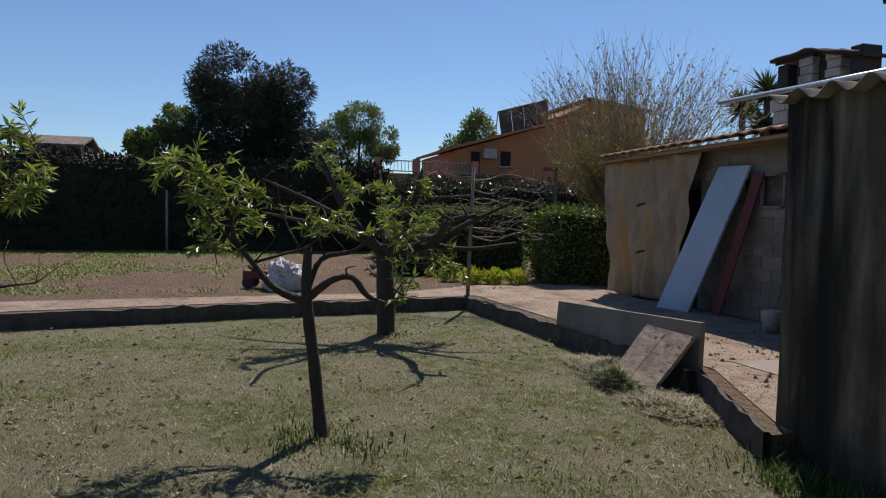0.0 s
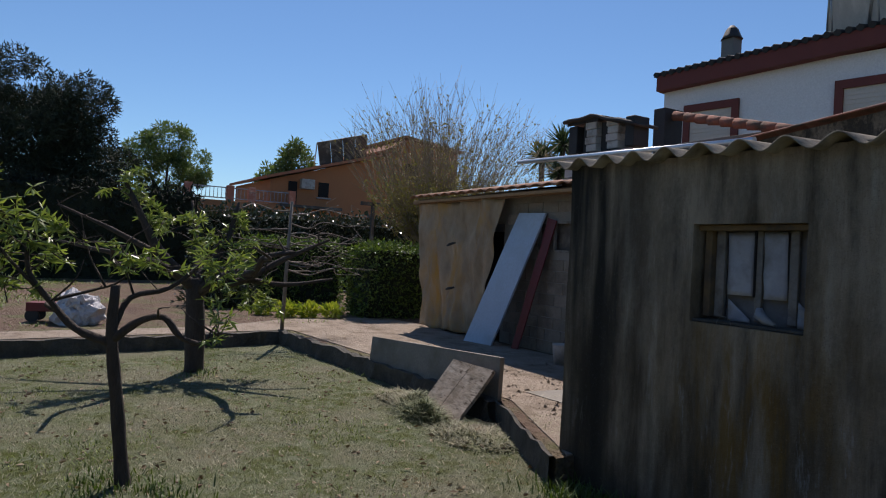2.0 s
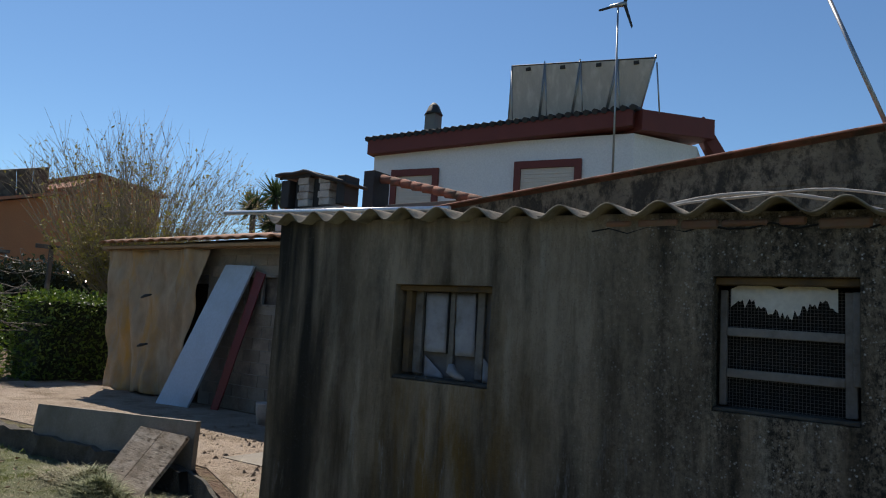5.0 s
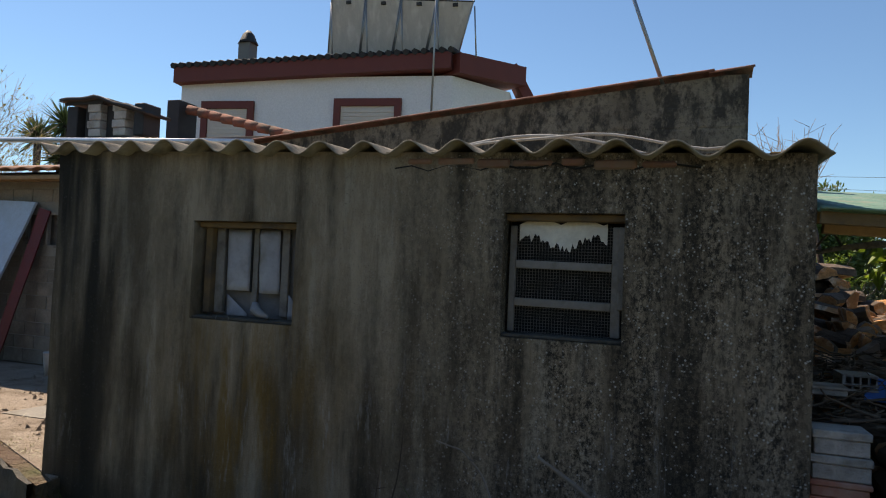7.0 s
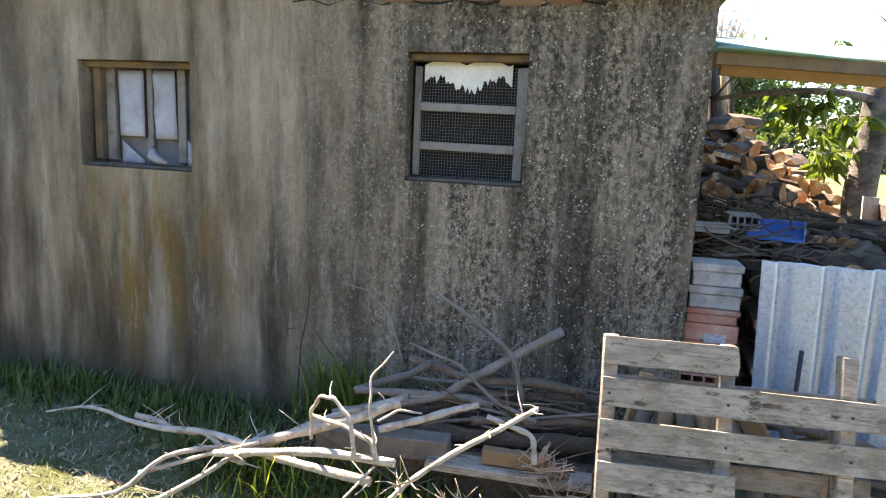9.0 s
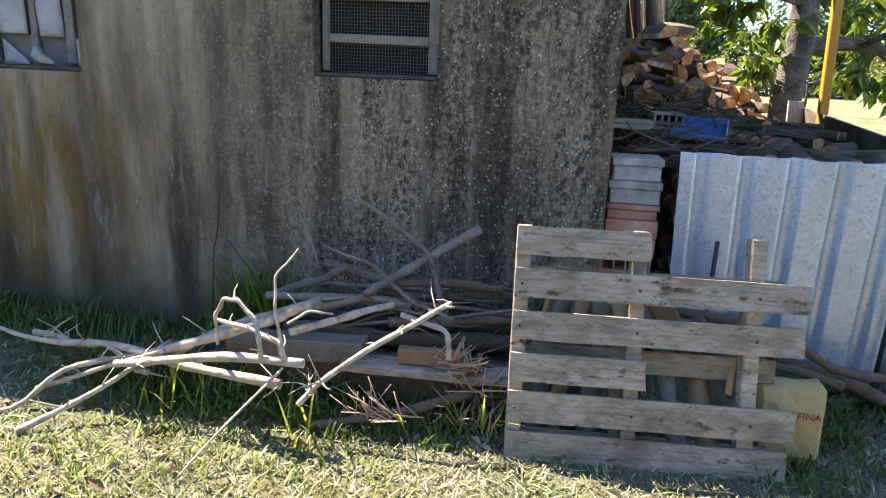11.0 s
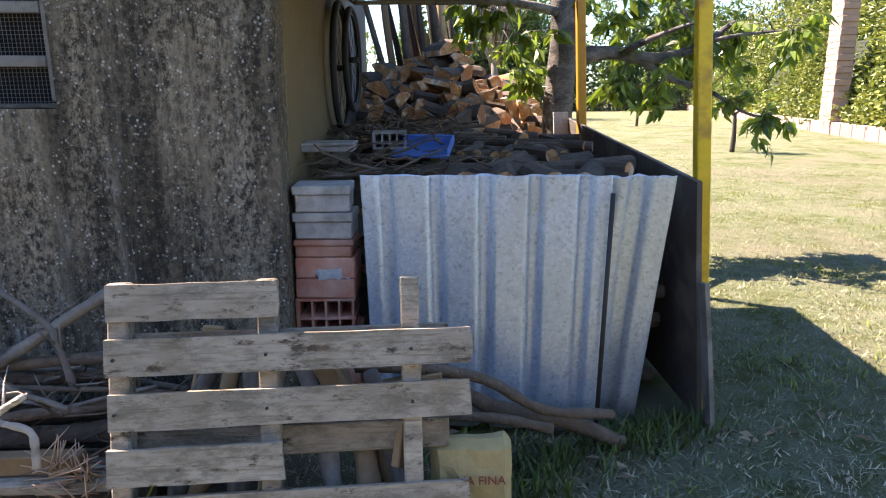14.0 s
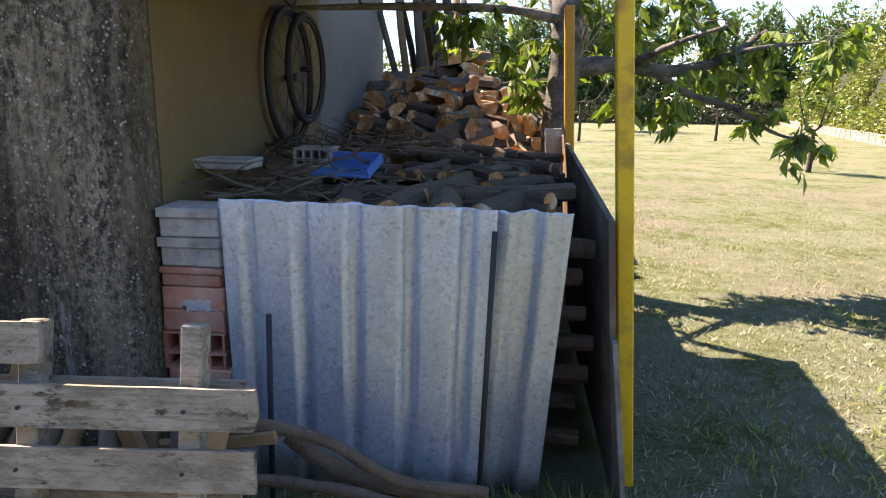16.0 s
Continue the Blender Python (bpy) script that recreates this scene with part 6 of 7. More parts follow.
hedge("bush", -16.6, -15.3, 2.75, 4.6, 0.2, 1.95, 6000, (0.09, 0.045), M_BOXBUSH, "clipped square green bush beside the hut", "bush", 0.1)
hedge("bush", -19.0, -18.0, -0.6, 0.8, 0.2, 0.95, 2500, (0.14, 0.05), M_IVYDARK, "low bush with pale blossom", "bush", 0.2)
for i, (x, y) in enumerate(((-15.9, 1.0), (-15.7, 1.45), (-15.5, 1.95), (-16.4, 0.6))):
    rng = np.random.default_rng(60 + i)
    p, w = cloud_points([(0, 0, 0.15, 0.22, 0.22, 0.16)], 240, rng, 0.2)
    t = thing("flower_plant", pose(x, y, 0.23), "low lime-yellow leafy garden plant in soil", "plant", "garden plants by the path")
    leaves("foliage", p, w + [0, 0, 0.8], 0.15, 0.055, M_LIME, t)

# bare tree with rising thin branches
bare = thing("bare_tree", pose(-19.6, 7.2, 0.2), "bare tree with fan of thin branches and yellow buds", "tree")
rb = random.Random(71)
bm = bmesh.new()
tube(bm, [(0, 0, -0.2), (0, 0, 0.8), (0.05, 0, 1.6)], [0.18, 0.15, 0.12], 8)
part("trunk", bm, M_TWIG, bare)
buds, bud_ways = [], []
for i in range(280):
    bm = bmesh.new()
    a = rb.uniform(0, math.tau)
    sp = 3.3 * rb.random() ** 0.6
    ztop = 6.2 - 0.40 * sp + rb.uniform(-0.8, 0.5)
    base = Vector((rb.gauss(0, 0.12), rb.gauss(0, 0.12), rb.uniform(1.0, 1.8)))
    tip = Vector((sp * math.cos(a), sp * math.sin(a), ztop))
    mid = base.lerp(tip, 0.45) + Vector((0.25 * math.cos(a) * sp * 0.4, 0.25 * math.sin(a) * sp * 0.4, -0.1))
    line = limb(bm, [base, mid, tip], 0.020, 0.0035, rb, 0.05, 5)
    for _ in range(15):
        k = rb.randrange(2, len(line))
        p0 = line[k]
        d = (tip - base).normalized() + Vector((rb.gauss(0, 0.4), rb.gauss(0, 0.4), rb.gauss(0.1, 0.25)))
        p1 = p0 + d.normalized() * rb.uniform(0.4, 1.3)
        tube(bm, [p0, p1], [0.006, 0.0028], 3)
        for _ in range(9 if p0.z < 3.4 else 1):
            buds.append(tuple(p0.lerp(p1, rb.random())))
            bud_ways.append((rb.gauss(0, 1), rb.gauss(0, 1), rb.gauss(0.3, 1)))
    part("branch", bm, M_TWIG, bare)
leaves("bud_cover", buds, bud_ways, 0.09, 0.055, M_BUDS, bare)


def palm(x, y, z, h, seed):
    rr = random.Random(seed)
    t = thing("palm_tree", pose(x, y, 0), "small palm with spiky fan of fronds", "palm", "palms behind the hut")
    bm = bmesh.new()
    tube(bm, [(0, 0, -0.1), (0.05, 0, z * 0.5), (0, 0, z)], [0.14, 0.11, 0.13], 8)
    part("trunk", bm, M_BARK, t)
    p, w = [], []
    for i in range(230):
        a, e = rr.uniform(0, math.tau), rr.uniform(-0.9, 1.35)
        p.append((0, 0, z + rr.uniform(-0.1, 0.15)))
        w.append((math.cos(a) * math.cos(e), math.sin(a) * math.cos(e), math.sin(e)))
    leaves("frond", p, w, h, 0.06, M_PALM, t)


palm(-22.0, 13.2, 5.95, 0.70, 81)
palm(-22.0, 14.25, 6.6, 0.80, 82)
palm(-21.6, 13.8, 5.3, 0.6, 83)

# ---- far buildings beyond the hedge ----
def far_house(name, m, size, roof_rise, mat, windows, label, roof=M_TERRA):
    """A rendered block with a pitched tiled roof and framed windows on its near side."""
    t = thing(name, m, label, "house")
    sx, sy, sz = size
    block("wall", (0, 0, sz / 2), size, mat, t)
    bm = bmesh.new()
    for side in (-1, 1):
        vs = [bm.verts.new(p) for p in ((side * (sx / 2 + 0.3), -sy / 2 - 0.3, sz - 0.08), (side * (sx / 2 + 0.3), sy / 2 + 0.3, sz - 0.08), (0, sy / 2 + 0.3, sz + roof_rise), (0, -sy / 2 - 0.3, sz + roof_rise))]
        bm.faces.new(vs)
    thicken(bm, 0.16)
    part("roof", bm, roof, t)
    for y, z, w, h in windows:
        win = block("window", (sx / 2 + 0.02, y, z), (0.06, w, h), M_DARKIN, t)
        block("window_sill", (sx / 2 + 0.08, y, z - h / 2 - 0.06), (0.16, w + 0.2, 0.07), M_WHITEBLOCK, win)
    return t


def sloped_house():
    """Orange house whose roofline climbs in two steps."""
    t = thing("orange_house", pose(-34, 0, 0), "orange rendered house with climbing tiled roofline", "house")
    for y0, y1, z0, z1 in ((5.7, 12.0, 5.15, 7.0), (12.02, 13.18, 7.3, 8.1), (13.2, 16.6, 8.1, 7.6)):
        bm = bmesh.new()
        lo = [bm.verts.new(p) for p in ((0, y0, 0), (0, y1, 0), (-7, y1, 0), (-7, y0, 0))]
        hi = [bm.verts.new(p) for p in ((0, y0, z0), (0, y1, z1), (-7, y1, z1 + 0.05), (-7, y0, z0 + 0.05))]
        bm.faces.new(hi)
        for k in range(4):
            bm.faces.new((lo[k], lo[(k + 1) % 4], hi[(k + 1) % 4], hi[k]))
        part("wall", bm, M_ORANGE, t)
        bm = bmesh.new()
        bm.faces.new([bm.verts.new(p) for p in ((0.5, y0 - 0.3, z0), (0.5, y1 + 0.1, z1 + 0.06), (-7.3, y1 + 0.1, z1 + 0.12), (-7.3, y0 - 0.3, z0 + 0.06))])
        thicken(bm, 0.14)
        part("roof", bm, M_TERRA, t)
    for y, z, w, h in ((6.85, 4.5, 0.45, 1.3), (8.5, 4.85, 0.55, 0.75), (13.6, 6.3, 0.8, 0.9)):
        win = block("window", (0.02, y, z), (0.06, w, h), M_DARKIN, t)
        block("window_sill", (0.08, y, z - h / 2 - 0.06), (0.16, w + 0.2, 0.07), M_WHITEBLOCK, win)
    block("balcony", (0.5, 7.6, 3.85), (1.0, 3.2, 0.14), M_BOARD, t)
    block("cooling_unit", (0.2, 7.55, 5.05), (0.35, 0.7, 0.5), M_WHITEBLOCK, t, "white cooling unit on brackets", bevel=0.02)


sloped_house()
far_house("grey_house", pose(-62, -19.4, 0, 0, 0, 0), (6, 4.2, 6.9), 0.85, M_BLOCK, ((0.6, 5.9, 1.0, 1.0),), "distant house with dark roof beyond the hedge", M_BOARD)
far_house("outbuilding", pose(-62, -14.9, 0, 0, 0, 0), (6, 3.8, 5.7), 0.55, M_BLOCK, ((0, 4.6, 0.9, 0.9),), "distant low building with dark roof beyond the hedge", M_BOARD)
rack = thing("solar_array", pose(-34.4, 0, 0), "dark tilted solar rack on the orange house", "solar panels")
for i in range(4):
    u0, u1 = i / 4 + 0.006, (i + 1) / 4 - 0.006
    tl, tr, bl, br = Vector((0.3, 8.05, 7.3)), Vector((0.3, 10.85, 8.1)), Vector((-0.2, 8.45, 6.05)), Vector((-0.2, 11.1, 6.9))
    bm = bmesh.new()
    bm.faces.new([bm.verts.new(p) for p in (bl.lerp(br, u0), bl.lerp(br, u1), tl.lerp(tr, u1), tl.lerp(tr, u0))])
    thicken(bm, 0.05)
    part("panel", bm, M_BOARD, rack)
    bm = bmesh.new()
    tube(bm, [tl.lerp(tr, u0), bl.lerp(br, u0) + Vector((-1.0, 0, -0.3))], [0.03, 0.03], 5)
    part("strut", bm, M_GREYMETAL, rack)
block("terrace_wall", (-33.3, 4.2, 1.9), (0.3, 6.2, 3.9), M_ORANGE)
tagged(bpy.data.objects["terrace_wall"], "ochre terrace wall under the balustrade", "wall", kind="structure")
fence = thing("balustrade", pose(-33.3, 0, 3.85), "terrace balustrade with brick pillars and white bars", "balustrade")
for y in (1.7, 3.6, 4.6, 6.6):
    block("pillar", (0, y, 0.35), (0.3, 0.32, 0.75), M_BRICK, fence)
for z in (0.12, 0.62):
    block("rail", (0, 4.2, z), (0.04, 5.0, 0.05), M_FLAP, fence)
for i in range(26):
    block("bar", (0.0, 1.95 + i * 0.18, 0.37), (0.025, 0.025, 0.46), M_FLAP, fence)
swing = thing("pergola", pose(-24.5, 8.2, 0.2), "dark wooden pergola frame behind the ivy hedge", "pergola")
for y in (-1.2, 1.2):
    block("post", (0, y, 1.75), (0.12, 0.12, 3.5), M_BOARD, swing)
block("beam", (0, 0, 3.45), (0.12, 3.4, 0.14), M_BOARD, swing)
bm = bmesh.new()
tube(bm, [(0, 0, 0), (0, 0, 2.4)], [0.05, 0.05], 6)
tagged(part("hedge_post", bm, M_CONCRETE, None, "", pose(-29.0, -7.3, 0.2)), "grey concrete post before the hedge", "post")

# plastic film and red tool by the bed
bm = bmesh.new()
bmesh.ops.create_icosphere(bm, subdivisions=4, radius=0.42)
for v in bm.verts:
    k = 0.92 + 0.40 * noise.noise(v.co * 3.1) + 0.30 * noise.noise(v.co * 9.0) + 0.12 * noise.noise(v.co * 22.0)
    v.co = Vector((v.co.x * k, v.co.y * k * 0.95, max(-0.02, v.co.z * k * 0.9 + 0.24)))
tagged(part("plastic_film", bm, M_BAG, None, "", pose(-14.9, -3.35, 0.24)), "crumpled heap of white plastic film", "plastic film")
tool = thing("hand_cart", pose(-15.3, -3.85, 0.24, 0, 0, 70), "rusty red hand cart beside plastic film", "cart")
block("tray", (0, 0, 0.28), (0.5, 0.4, 0.16), M_RED, tool)
for y in (-0.16, 0.16):
    bm = bmesh.new()
    tube(bm, [(0.2, y, 0.26), (0.75, y, 0.42)], [0.018, 0.015], 6)
    part("handle", bm, M_RED, tool)
    bm = bmesh.new()
    tube(bm, [(-0.15, y - 0.03, 0.12), (-0.15, y + 0.03, 0.12)], [0.12, 0.12], 12)
    part("wheel", bm, M_BLACK, tool)

# ---- far lawn: low wall, ivy bank, brick pillar, shrubs ----
def line_at(s):
    return Vector((10.8 + 0.215 * s, s, 0))


bank = thing("low_wall", pose(0, 0, 0), "low pale block wall along the lawn", "wall")
for i in range(60):
    a, b = line_at(3 + i * 1.05), line_at(3 + i * 1.05 + 1.03)
    mid = (a + b) / 2
    block("block", (mid.x, mid.y, 0.18), (0.22, 1.071, 0.54), M_PINKBRICK, bank, turn=Matrix.Rotation(-math.atan2(0.235, 1), 3, "Z"), bevel=0.01)
rng = np.random.default_rng(91)
n = 46000
s = 3 + 62 * rng.random(n) ** 1.15
up = rng.random(n)
bx = 10.8 + 0.215 * s + 0.35 + up * 1.5 + rng.normal(0, 0.25, n)
bz = 0.45 + up * 3.3 * (0.75 + 0.35 * np.sin(s * 0.7) + 0.2 * np.sin(s * 2.3)) + rng.normal(0, 0.15, n)
ivy = leaves("ivy", np.stack([bx, s, np.maximum(bz, 0.35)], 1), np.stack([-0.6 + rng.normal(0, 0.5, n), rng.normal(0, 0.6, n), rng.normal(0.1, 0.6, n)], 1), 0.19, 0.14, M_IVY)
tagged(ivy, "yellow-green ivy covering the bank", "ivy", kind="stuff")
bm = bmesh.new()
pts = [line_at(1), line_at(68)]
vs = [bm.verts.new(p) for p in (pts[0] + Vector((0.3, 0, 0)), pts[1] + Vector((0.3, 0, 0)), pts[1] + Vector((2.1, 0, 3.5)), pts[0] + Vector((2.1, 0, 3.5)))]
bm.faces.new(vs)
bmesh.ops.subdivide_edges(bm, edges=bm.edges[:], cuts=20, use_grid_fill=True)
for v in bm.verts:
    v.co += Vector((wavy(v.co, 0.4, 0.6), 0, wavy(v.co, 0.3, 0.5)))
# near-black backing, so gaps in the ivy look shaded
tagged(part("bank", bm, M_HEDGE), "bank under the ivy, coloured near-black for shade", "bank", kind="structure")
pillar = thing("brick_pillar", pose(15.72, 22.3, 0, 0, 0, -12), "pale pink brick pillar at the ivy bank", "pillar")
for i in range(22):
    for k in range(2):
        block("brick", (0.0, -0.30 + 0.60 * k + 0.05 * (i % 2), 0.10 + i * 0.22), (0.55, 0.592, 0.213), M_PINKBRICK, pillar, bevel=0.008)


def shrub_band(name, x0, x1, y0, y1, h, n, size, mat, label, seed):
    rng = np.random.default_rng(seed)
    blobs = []
    for _ in range(int(10 + (abs(x1 - x0) + abs(y1 - y0)) * 1.6)):
        k = rng.random()
        hh = h * rng.uniform(0.35, 1.0)
        blobs.append((x0 + (x1 - x0) * k + rng.normal(0, 0.5), y0 + (y1 - y0) * k + rng.normal(0, 0.5), hh * 0.5, rng.uniform(0.7, 1.5), rng.uniform(0.7, 1.5), hh * 0.55))
    p, w = cloud_points(blobs, n, rng, 0.5)
    p[:, 2] = np.maximum(p[:, 2], 0.05)
    ob = leaves(name, p, w, size[0], size[1], mat)
    return tagged(ob, label, "shrubs", kind="stuff")


shrub_band("shrubs", -2, 30, 58, 60, 10.5, 56000, (0.46, 0.19), M_WILLOW, "grey-green shrubs at the end of the lawn", 95)
shrub_band("shrubs", -4, 24, 52, 56, 2.4, 9000, (0.34, 0.14), M_IVYDARK, "dark low shrubs at the end of the lawn", 96)
shrub_band("shrubs", 14.5, 30, 8, 60, 9.0, 40000, (0.32, 0.16), M_IVY, "tall ivy-hung shrubs above the bank", 97)
shrub_band("shrubs", 17, 34, 6, 62, 14.0, 26000, (0.4, 0.18), M_IVYDARK, "dark tall trees behind the bank", 98)
shrub_band("shrubs", -8, -3, 30, 33, 5.0, 6000, (0.30, 0.12), M_WILLOW, "grey-green shrubs behind the buildings", 99)
for i, (x, y, h) in enumerate(((6.5, 62, 9.0), (13, 66, 8.0), (4.7, 40, 11.8))):
    t = thing("bare_tree", pose(x, y, 0), "distant bare reddish tree beyond the lawn", "tree", "bare trees beyond the lawn")
    rr = random.Random(120 + i)
    bm = bmesh.new()
    tube(bm, [(0, 0, -0.1), (0, 0, h * 0.4)], [0.25, 0.18], 7)
    part("trunk", bm, M_STICK, t)
    bm = bmesh.new()
    for _ in range(90):
        a, sp = rr.uniform(0, math.tau), rr.uniform(0.3, (0.42 if y > 50 else 0.24) * h)
        b = Vector((sp * math.cos(a), sp * math.sin(a), h * rr.uniform(0.6, 1.0) - 0.1 * sp))
        st = Vector((0, 0, h * rr.uniform(0.2, 0.45)))
        mid = st.lerp(b, 0.5) + Vector((rr.gauss(0, 0.3), rr.gauss(0, 0.3), -0.1))
        tube(bm, [st, mid, b], [0.06, 0.035, 0.012], 4)
        for _ in range(4):
            q = mid.lerp(b, rr.random())
            tube(bm, [q, q + Vector((rr.gauss(0, 0.6), rr.gauss(0, 0.6), rr.uniform(0.2, 0.8)))], [0.02, 0.01], 3)
    part("fine_wood", bm, M_STICK, t)["kind"] = "stuff"
# overhead wires beyond the garden
for z0, z1 in ((9.05, 8.67), (8.3, 7.4)):
    bm = bmesh.new()
    tube(bm, [(-6 + 5 * i, 45, z0 + (z1 - z0) * (i * 5 - 12.7) / 7.2 * 0.35 + 0.02 * (i - 4) ** 2) for i in range(9)], [0.014] * 9, 4)
    tagged(part("overhead_wire", bm, M_GREYMETAL), "thin overhead wire crossing the sky", "wire", "overhead wires beyond the garden")
# ---- branches, planks and weeds before the shed ----
def branch(points, r0, r1, mat, label, seed, spurs=8, spur=0.14, group="cut branches on the ground", jitter=0.045):
    rr = random.Random(seed)
    t = thing("branch", pose(0, 0, 0), label, "branch", group)
    bm = bmesh.new()
    if mat == M_BLEACH:
        points = [(0.955 * x - 0.015, y - 0.13, z if z < 0.09 else z + 0.06) for x, y, z in points]
    bent = [Vector(points[0])]
    for p, q in zip(points, points[1:]):
        p, q = Vector(p), Vector(q)
        for k in (0.5, 1.0):
            w = jitter * (q - p).length
            bent.append(p.lerp(q, k) + Vector((rr.gauss(0, w), rr.gauss(0, w * 0.6), rr.gauss(0, w))))
    line = limb(bm, bent, r0 * 0.58, r1 * 0.58, rr, 0.16, 8)
    part("stem", bm, mat, t)
    if spurs:
        bm = bmesh.new()
        for _ in range(spurs * 2):
            a = rr.choice(line[2:])
            d = Vector((rr.gauss(0, 1), rr.gauss(0, 0.6), rr.uniform(-0.2, 1))).normalized()
            b = a + d * rr.uniform(0.15, 1.0) ** 2 * spur * 1.3
            tube(bm, [a, a.lerp(b, 0.6) + Vector((rr.gauss(0, 0.01), rr.gauss(0, 0.01), 0)), b], [min(0.006, r1 * 0.4 + 0.002), 0.003, 0.0015], 4)
        part("spur_wood", bm, mat, t)["kind"] = "stuff"
    return t


PALE = "bleached cut branch lying on the pile"
GREY = "dry grey branch in the pile"
branch([(-3.75, -0.55, 0.08), (-3.0, -0.72, 0.20), (-2.4, -0.82, 0.22), (-1.45, -0.95, 0.20)], 0.012, 0.042, M_BLEACH, PALE, 201, 12, 0.2)
branch([(-3.3, -1.45, 0.03), (-2.8, -1.05, 0.08), (-2.3, -0.85, 0.14), (-1.85, -0.72, 0.30), (-1.4, -0.55, 0.42)], 0.018, 0.036, M_BLEACH, PALE, 202, 6)
branch([(-3.05, -0.60, 0.12), (-2.7, -0.72, 0.16), (-2.4, -0.82, 0.20), (-2.15, -0.9, 0.12)], 0.030, 0.026, M_BLEACH, PALE, 203, 4)
branch([(-2.6, -1.25, 0.02), (-2.3, -0.98, 0.10), (-2.1, -0.80, 0.24)], 0.026, 0.02, M_BLEACH, PALE, 204, 2)
branch([(-2.75, -0.95, 0.06), (-2.4, -0.92, 0.14), (-2.1, -0.88, 0.2)], 0.022, 0.018, M_BLEACH, PALE, 205, 2)
branch([(-1.80, -0.88, 0.30), (-1.79, -0.90, 0.45), (-1.73, -0.93, 0.54), (-1.65, -0.95, 0.55), (-1.56, -0.97, 0.47), (-1.52, -1.0, 0.30)], 0.014, 0.020, M_BLEACH, PALE, 206, 1, jitter=0.01)
branch([(-1.80, -0.88, 0.42), (-1.61, -0.93, 0.41), (-1.45, -0.97, 0.38), (-1.41, -1.0, 0.31)], 0.018, 0.024, M_BLEACH, PALE, 207, 2, jitter=0.02)
branch([(-1.41, -1.0, 0.31), (-1.45, -1.0, 0.54), (-1.46, -0.95, 0.68), (-1.38, -0.9, 0.79)], 0.013, 0.007, M_BLEACH, PALE, 208, 0, jitter=0.01)
branch([(-1.42, -1.0, 0.28), (-1.50, -1.12, 0.20), (-1.72, -1.42, 0.02)], 0.012, 0.007, M_BLEACH, "thin bleached branch reaching down to the lawn", 221, 0, jitter=0.02)
branch([(-2.30, -0.95, 0.18), (-2.08, -0.95, 0.21), (-1.33, -1.0, 0.30)], 0.030, 0.040, M_BLEACH, PALE, 222, 5, jitter=0.02)
branch([(-2.40, -0.85, 0.12), (-2.15, -0.85, 0.21), (-1.55, -0.75, 0.42), (-1.40, -0.70, 0.46)], 0.040, 0.042, M_BLEACH, PALE, 223, 4, jitter=0.02)
branch([(-1.36, -0.98, 0.10), (-1.26, -0.95, 0.21), (-0.86, -0.85, 0.47), (-0.70, -0.78, 0.57)], 0.024, 0.022, M_BLEACH, PALE, 209, 14, 0.16, jitter=0.02)
branch([(-1.80, -0.6, 0.31), (-1.24, -0.5, 0.44), (-1.04, -0.42, 0.57), (-0.64, -0.3, 0.81)], 0.038, 0.040, M_STICK, "thick grey log leaning up from the pile", 210, 1, jitter=0.015)
branch([(-1.32, -0.3, 0.95), (-0.90, -0.38, 0.71), (-0.83, -0.4, 0.54), (-0.80, -0.4, 0.40)], 0.016, 0.034, M_STICK, GREY, 211, 6, 0.2, jitter=0.02)
branch([(-1.44, -0.4, 0.60), (-1.07, -0.4, 0.53), (-0.49, -0.35, 0.52)], 0.046, 0.042, M_LOGBARK, "thick reddish-brown log on the pile", 212, 1, jitter=0.02)
branch([(-1.68, -0.6, 0.45), (-1.42, -0.45, 0.53), (-1.31, -0.4, 0.59)], 0.036, 0.040, M_STICK, GREY, 213, 1, jitter=0.02)
branch([(-1.67, -0.62, 0.47), (-1.32, -0.5, 0.45), (-0.95, -0.45, 0.42)], 0.032, 0.036, M_STICK, GREY, 214, 1, jitter=0.02)
branch([(-1.48, -0.78, 0.35), (-1.25, -0.7, 0.41), (-1.02, -0.55, 0.45)], 0.034, 0.030, M_BLEACH, "pale branch with sawn end on the pile", 215, 1, jitter=0.02)
branch([(-1.41, -0.5, 0.72), (-1.13, -0.55, 0.65), (-0.91, -0.6, 0.50), (-0.70, -0.62, 0.44)], 0.012, 0.022, M_STICK, GREY, 216, 3, jitter=0.025)
branch([(-1.48, -0.8, 0.40), (-1.38, -0.78, 0.46), (-1.27, -0.75, 0.45)], 0.012, 0.009, M_BLEACH, PALE, 224, 0, jitter=0.02)
branch([(-1.28, -1.05, 0.03), (-0.87, -0.95, 0.10), (-0.58, -0.8, 0.16)], 0.034, 0.040, M_LOGBARK, "brown branch lying low before the pile", 217, 2, jitter=0.02)
branch([(-0.95, -0.70, 0.46), (-0.72, -0.74, 0.42), (-0.70, -0.78, 0.30)], 0.022, 0.024, M_BLEACH, "short pale stub on the pile", 225, 0, jitter=0.02)
branch([(-1.15, -0.38, 0.46), (-0.80, -0.34, 0.44), (-0.42, -0.30, 0.47)], 0.040, 0.046, M_LOGBARK, GREY, 226, 1, jitter=0.02)
branch([(-1.05, -0.55, 0.36), (-0.75, -0.5, 0.38), (-0.40, -0.45, 0.40)], 0.040, 0.044, M_LOGBARK, GREY, 227, 1, jitter=0.02)
branch([(-1.96, -0.1, 0.91), (-1.80, -0.1, 0.87), (-1.68, -0.1, 0.76), (-1.55, -0.2, 0.50)], 0.007, 0.012, M_STICK, "thin dry twig standing against the wall", 228, 1, jitter=0.02)
